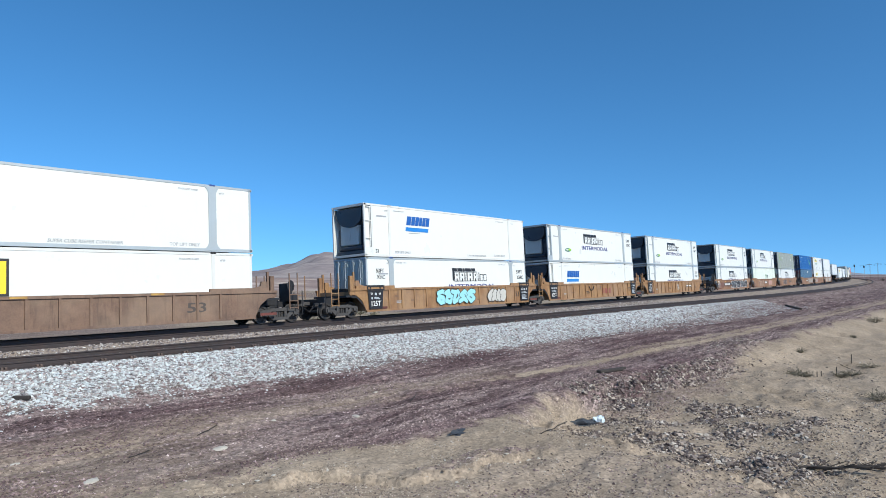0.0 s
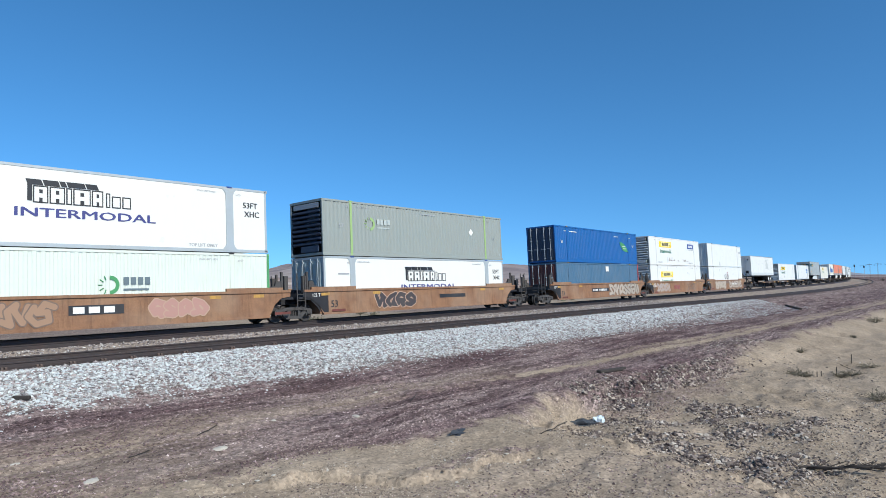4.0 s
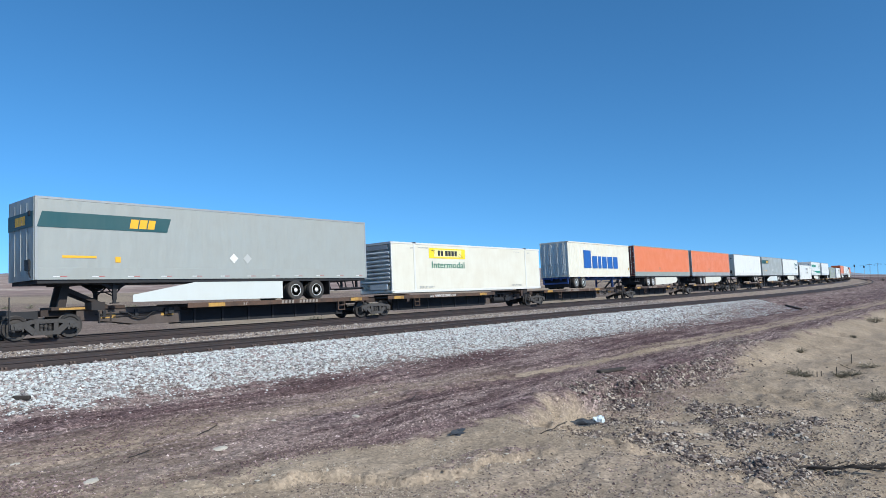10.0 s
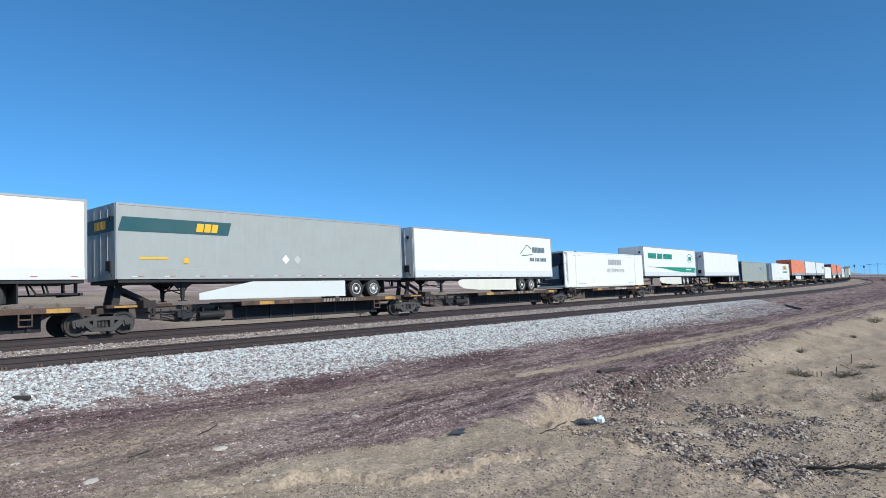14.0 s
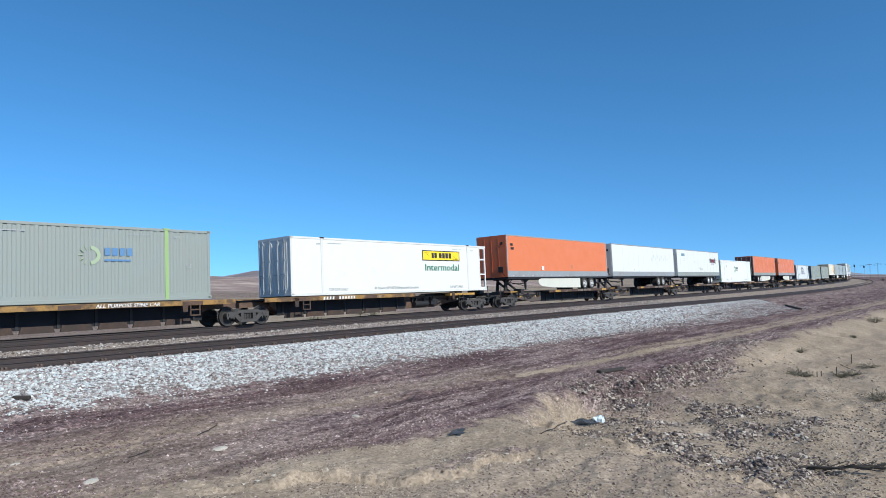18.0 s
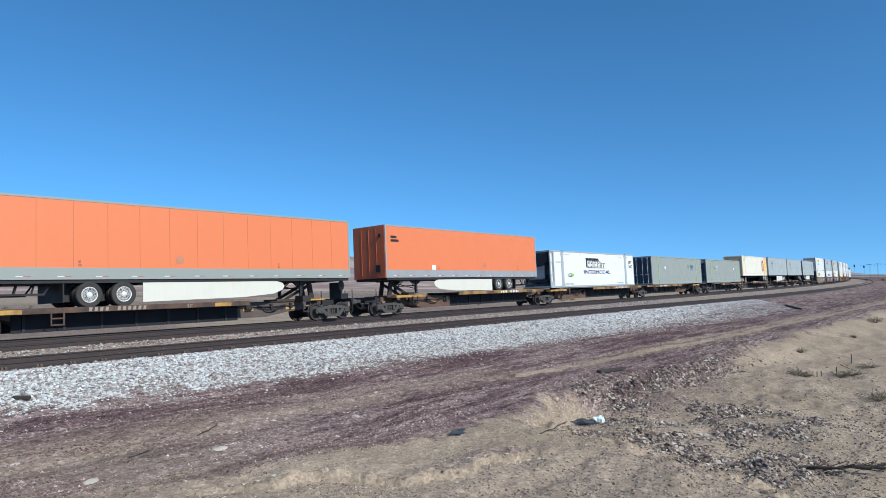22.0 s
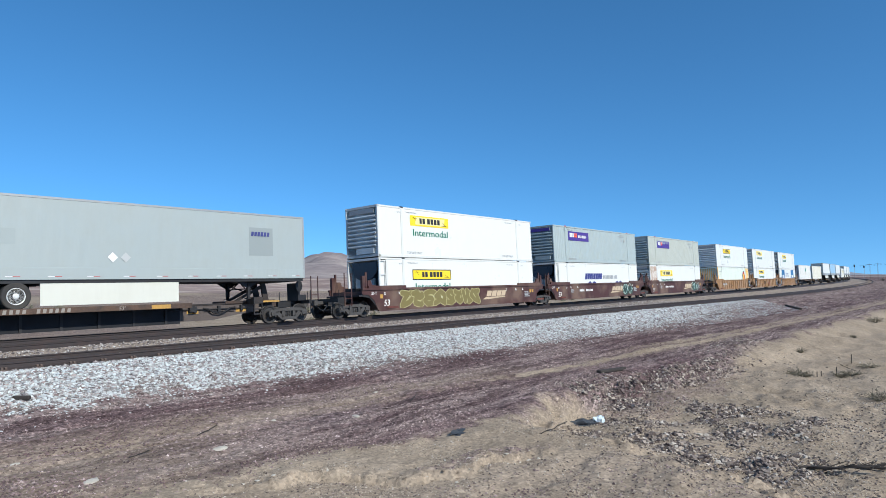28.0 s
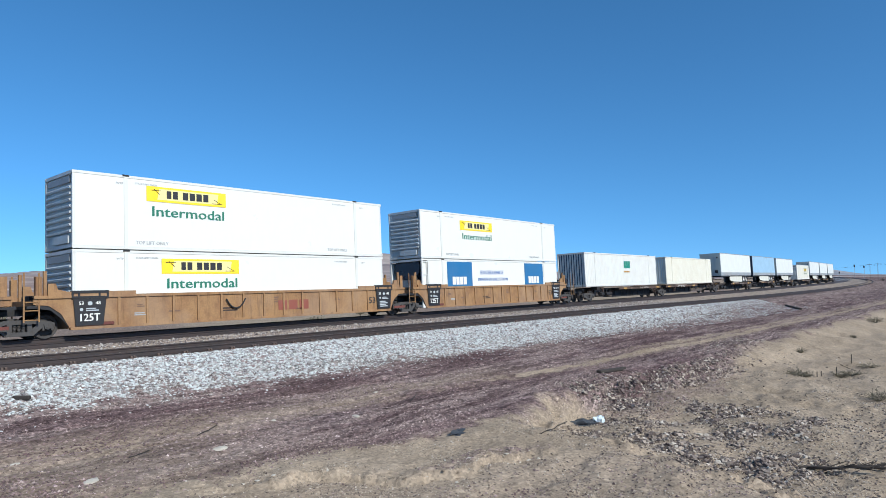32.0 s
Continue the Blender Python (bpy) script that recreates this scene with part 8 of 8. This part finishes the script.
thing("plank", "dark broken wooden plank lying on the gravel", "plank", lambda bm: (bevel_box(bm, -0.55, 0.55, -0.1, 0.1, 0, 0.09, 0.02), bevel_box(bm, 0.5, 0.72, -0.06, 0.07, 0.02, 0.1, 0.02)), OLD_WOOD, 19.36, 9.36, -14)
thing("plank", "thin dark board lying beside the track", "plank", lambda bm: bevel_box(bm, -3.6, 3.6, -0.1, 0.1, 0, 0.16, 0.02), OLD_WOOD, 66.9, 14.3, 21.5)
thing("plastic_bag", "crumpled pale plastic bag on the sand", "bag", lambda bm: lump(bm, 0.2, 3, 1.3, 0.8, 0.8, 0.7, 3), BAG, 15.17, 7.65, 20)
thing("rag", "dark crumpled rag half buried in sand", "rag", lambda bm: lump(bm, 0.24, 5, 1.7, 0.8, 0.5, 0.8, 3), CLOTH, 14.76, 7.9, -40)
thing("rag", "small black rag on the pale sand", "rag", lambda bm: lump(bm, 0.13, 7, 1.6, 0.9, 0.5, 0.8, 3), CLOTH, 9.96, 7.98, 15)
thing("wood_chunk", "short dark chunk of wood on the ballast", "wood", lambda bm: bevel_box(bm, -0.2, 0.2, -0.06, 0.06, 0, 0.1, 0.02), OLD_WOOD, 5.66, 17.65, -50)
for i, (x, y, r, sx) in enumerate(((6.54, 10.61, 0.10, 1.6), (4.23, 10.3, 0.09, 1.7), (9.77, 10.61, 0.07, 1.8), (8.6, 11.9, 0.05, 1.2), (12.3, 12.6, 0.06, 1.3), (3.9, 12.4, 0.05, 1.5))):
    thing("stone", "pale flat stone lying on the dirt road", "stone", lambda bm: lump(bm, r, 11 + i, sx, 1.0, 0.5, 0.3), PALE_STONE, x, y, 37 * i, group="stones on the road")
rng = random.Random(77)
for i in range(44):
    x = rng.uniform(5.6, 10.2)
    y = float(ledge(np.array([x]), np.array([6.6 - 0.26 * (x - 8)]))[0]) + rng.uniform(-0.3, 0.12)
    thing("earth_clod", "small clod of sand at the ledge", "clod", lambda bm: lump(bm, rng.uniform(0.012, 0.034), 120 + i, rng.uniform(0.9, 1.9), 1.0, 0.6, 0.9, 1), CLOD if i % 3 else PALE_STONE, x, y, rng.uniform(0, 360), group="clods at the ledge")


def twig(x, y, length, turn, seed):
    r2 = random.Random(seed)

    def make(bm):
        p = Vector((0, 0, 0.02))
        for k in range(5):
            q = p + Vector((length / 5, r2.uniform(-0.05, 0.05) * length, r2.uniform(-0.02, 0.03)))
            rod(bm, p, q, 0.012, 5, 0.010)
            p = q
    thing("twig", "thin dry twig on the ground", "twig", make, OLD_WOOD, x, y, turn, group="twigs")


for i, (x, y, ln, tn) in enumerate(((10.9, 6.7, 1.3, 8), (6.9, 12.0, 0.5, 20), (9.3, 11.6, 0.4, -10), (11.8, 10.9, 0.6, 30), (5.2, 11.2, 0.35, 5), (24.5, 5.5, 0.9, -30), (29.5, 4.2, 2.6, 35), (22.0, 4.4, 0.7, 12))):
    twig(x, y, ln, tn, 300 + i)


def bush(x, y, r, hgt, seed, mat, label, far=False):
    """Dry brush: forking twigs from one foot, with small leaf clumps."""
    r2 = random.Random(seed)

    def make(bm):
        for k in range(26 if not far else 14):
            a, e = r2.uniform(0, 6.28), r2.uniform(0.3, 1.2)
            d = Vector((math.cos(a) * math.cos(e) * r, math.sin(a) * math.cos(e) * r, math.sin(e) * hgt)) * r2.uniform(0.6, 1.1)
            rod(bm, (0, 0, -0.03), d * 0.55, 0.01 if not far else 0.05, 4, 0.006)
            for j in range(3):
                e2 = d * r2.uniform(0.7, 1.1) + Vector((r2.uniform(-1, 1) * r * 0.3, r2.uniform(-1, 1) * r * 0.3, r2.uniform(-0.1, 0.3) * hgt))
                rod(bm, d * 0.5, e2, 0.007 if not far else 0.04, 4, 0.004)
                for q in range(3):
                    c = e2 + Vector([r2.uniform(-0.1, 0.1) * r for _ in range(3)])
                    s = 0.045 * r * (2.2 if far else 1)
                    bm.faces.new([bm.verts.new(c + Vector([r2.uniform(-s, s) for _ in range(3)])) for _ in range(3)])
    thing("desert_bush", label, "bush", make, mat, x, y, group="desert bushes")


for i, (x, y, r, hgt) in enumerate(((27.3, 5.7, 0.5, 0.2), (26.9, 5.5, 0.4, 0.16), (27.6, 4.4, 0.5, 0.2), (28.0, 4.1, 0.45, 0.18), (30.7, 3.9, 0.5, 0.16), (23.3, 2.75, 0.5, 0.3), (33.0, 6.8, 0.3, 0.22), (55.2, 6.6, 0.7, 0.4), (43.1, 6.2, 0.25, 0.15))):
    bush(x, y, r, hgt, 400 + i, DRY_BUSH, "low dry grey brown desert brush")
for i, (x, y, hh) in enumerate(((27.33, 5.1, 0.2), (27.52, 5.0, 0.18), (28.0, 4.59, 0.3), (31.3, 4.59, 0.36))):
    thing("stake", "short dark wooden stake in the sand", "stake", lambda bm: rod(bm, (0, 0, -0.1), (0.02, 0, hh), 0.02, 6, 0.017), OLD_WOOD, x, y, group="wooden stakes")

def dead_branch(x, y, length, turn, seed):
    """A dark dead branch with side shoots lying on the sand."""
    r2 = random.Random(seed)

    def make(bm):
        p = Vector((-length / 2, 0, 0.05))
        for k in range(9):
            q = p + Vector((length / 9, r2.uniform(-0.07, 0.07), r2.uniform(-0.02, 0.03)))
            q.z = max(q.z, 0.03)
            rod(bm, p, q, 0.038 - 0.003 * k, 6, 0.035 - 0.003 * k)
            for j in range(3):
                d = Vector((r2.uniform(0.1, 0.45), r2.uniform(-0.25, 0.25), r2.uniform(-0.02, 0.1)))
                rod(bm, q, q + d, 0.014, 5, 0.006)
                rod(bm, q + d * 0.6, q + d * 0.6 + Vector((r2.uniform(0, 0.2), r2.uniform(-0.15, 0.15), r2.uniform(0, 0.06))), 0.009, 4, 0.004)
            p = q
    thing("dead_branch", "dark dead branch with thin shoots lying on sand", "branch", make, OLD_WOOD, x, y, turn)


dead_branch(14.2, 2.35, 1.3, -68, 341)
dead_branch(15.0, 1.75, 1.1, -60, 342)

# rail anchors and tie plates of the empty track
for k in range(80):
    x = -3.18 + k * 0.828
    a = thing("rail_anchor", "small rusty steel anchor at the rail foot", "rail anchor", lambda bm: (box(bm, -0.09, 0.09, -0.12, 0.04, 0, 0.03), bevel_box(bm, -0.07, -0.01, -0.09, 0.02, 0.03, 0.09, 0.008), bevel_box(bm, 0.02, 0.08, -0.09, 0.02, 0.03, 0.09, 0.008)), PLATE_STEEL, x, siding(x) - 0.755 - 0.09, group="rail anchors")
    a.location.z = -0.175


def at_azimuth(az, dist):
    return dist * math.sin(radians(az)), dist * math.cos(radians(az))


def mast_signal(az, dist, top, label, head=True):
    x, y = at_azimuth(az, dist)
    e = empty("signal_mast", label, "railway signal", "railway signals")
    part("mast", ("mast", top), lambda bm: rod(bm, (0, 0, -1), (0, 0, top), 0.06, 8), STEEL if not head else GREY_INK, e)
    if head:
        part("signal_head", "head", lambda bm: (bevel_box(bm, -0.2, 0.2, -0.36, 0.36, 0.2, 1.7, 0.08), rod(bm, (-0.3, 0, 0.4), (-0.6, 0, 0.4), 0.22, 10), rod(bm, (-0.3, 0, 1.3), (-0.6, 0, 1.3), 0.22, 10)), DARK, e, at=(0, 0, top - 1.6))
        part("ladder", ("mast_ladder", top), lambda bm: [rod(bm, (0.3, y0, 0), (0.3, y0, top - 1), 0.05, 5) for y0 in (-0.2,)] and None, GREY_INK, e)
    e.matrix_basis = pose(x, y, ground_z(x, y))


mast_signal(82.0, 500, 8.6, "tall black railway signal mast beside the line")
mast_signal(82.6, 500, 8.6, "tall black railway signal mast beside the line")
mast_signal(81.05, 590, 4.6, "low black railway signal beside the line")


def utility_pole(az, dist, hgt):
    x, y = at_azimuth(az, dist)
    e = empty("utility_pole", "weathered wooden utility pole with a crossarm", "pole", "utility poles")
    part("pole", ("upole", hgt), lambda bm: rod(bm, (0, 0, -1), (0, 0, hgt), 0.13, 8, 0.09), GREY_WOOD, e)
    part("crossarm", "crossarm", lambda bm: box(bm, -0.07, 0.07, -1.2, 1.2, 0, 0.14), GREY_WOOD, e, at=(0, 0, hgt - 0.7))
    e.matrix_basis = pose(x, y, ground_z(x, y))
    return Vector((x, y, ground_z(x, y) + hgt - 0.5))


tips = [utility_pole(az, d, 9.5) for az, d in ((79.9, 620), (82.97, 470), (83.45, 440), (85.6, 400))]
for a, b in zip(tips, tips[1:]):
    for off in (-1.0, 0.0, 1.0):
        bm = bmesh.new()
        last = None
        for k in range(13):
            t = k / 12
            p = a.lerp(b, t) + Vector((0, off, -1.6 * 4 * t * (1 - t) * 0.5))
            if last:
                rod(bm, last, p, 0.014, 4)
            last = p
        me = bpy.data.meshes.new("power_line")
        bm.to_mesh(me)
        bm.free()
        me.materials.append(DARK)
        tagged(new("power_line", me), "thin dark overhead wire between the poles", "wire", "overhead wires")
rng = random.Random(9)
for i in range(46):
    az = rng.uniform(82.8, 92)
    d = rng.uniform(150, 420)
    x, y = at_azimuth(az, d)
    if abs(line_coords(np.array([x]), np.array([y]))[1][0]) < 9 or abs(y - siding(x)) < 7:
        continue
    bush(x, y, rng.uniform(0.9, 2.0), rng.uniform(0.7, 1.6), 500 + i, GREEN_BUSH, "dusty green creosote bush", True)
for i in range(40):
    az = rng.uniform(-5, 62)
    d = rng.uniform(50, 120)
    x, y = at_azimuth(az, d)
    if y > 36:
        bush(x, y, rng.uniform(0.5, 1.1), rng.uniform(0.4, 0.8), 600 + i, PALE_BUSH, "pale dusty bush on the plain", True)


# ---- what moves ----
def motions():
    """The train rolls from the far curve past the camera and out of view; its wheels turn."""
    # a row every half second while a thing is near, every two seconds while it is far
    def steps(u):
        return [k / 2 for k in range(65) if k % 4 == 0 or -45 < u - gone(k / 2) < 130]
    for thing, u, h, mid in MOVERS:
        walk(thing, [(t, rail_pose(u - gone(t)) @ pose(-mid, 0, h)) for t in steps(u)])
    for w, x, u in SPINNERS:
        # the wheel turns while it is near enough to be told, under a quarter turn from row to row
        def at(dist):
            return Matrix.Translation((x, 0, 0.425)) @ Matrix.Rotation(-dist / 0.59, 4, "Y")
        rows, last = [], None
        t = 0.0
        while t <= 32.0001:
            s = u - gone(t)
            if -6 < s < 62:
                rows.append((t, at(gone(t))))
                last = t
            t += 1 / 30
        if not rows:
            rows = [(0.0, at(0.0)), (32.0, at(0.0))]
        else:
            if rows[0][0] > 0.01:
                rows.insert(0, (0.0, rows[0][1]))
            if rows[-1][0] < 31.99:
                rows.append((32.0, rows[-1][1]))
        walk(w, rows)


motions()
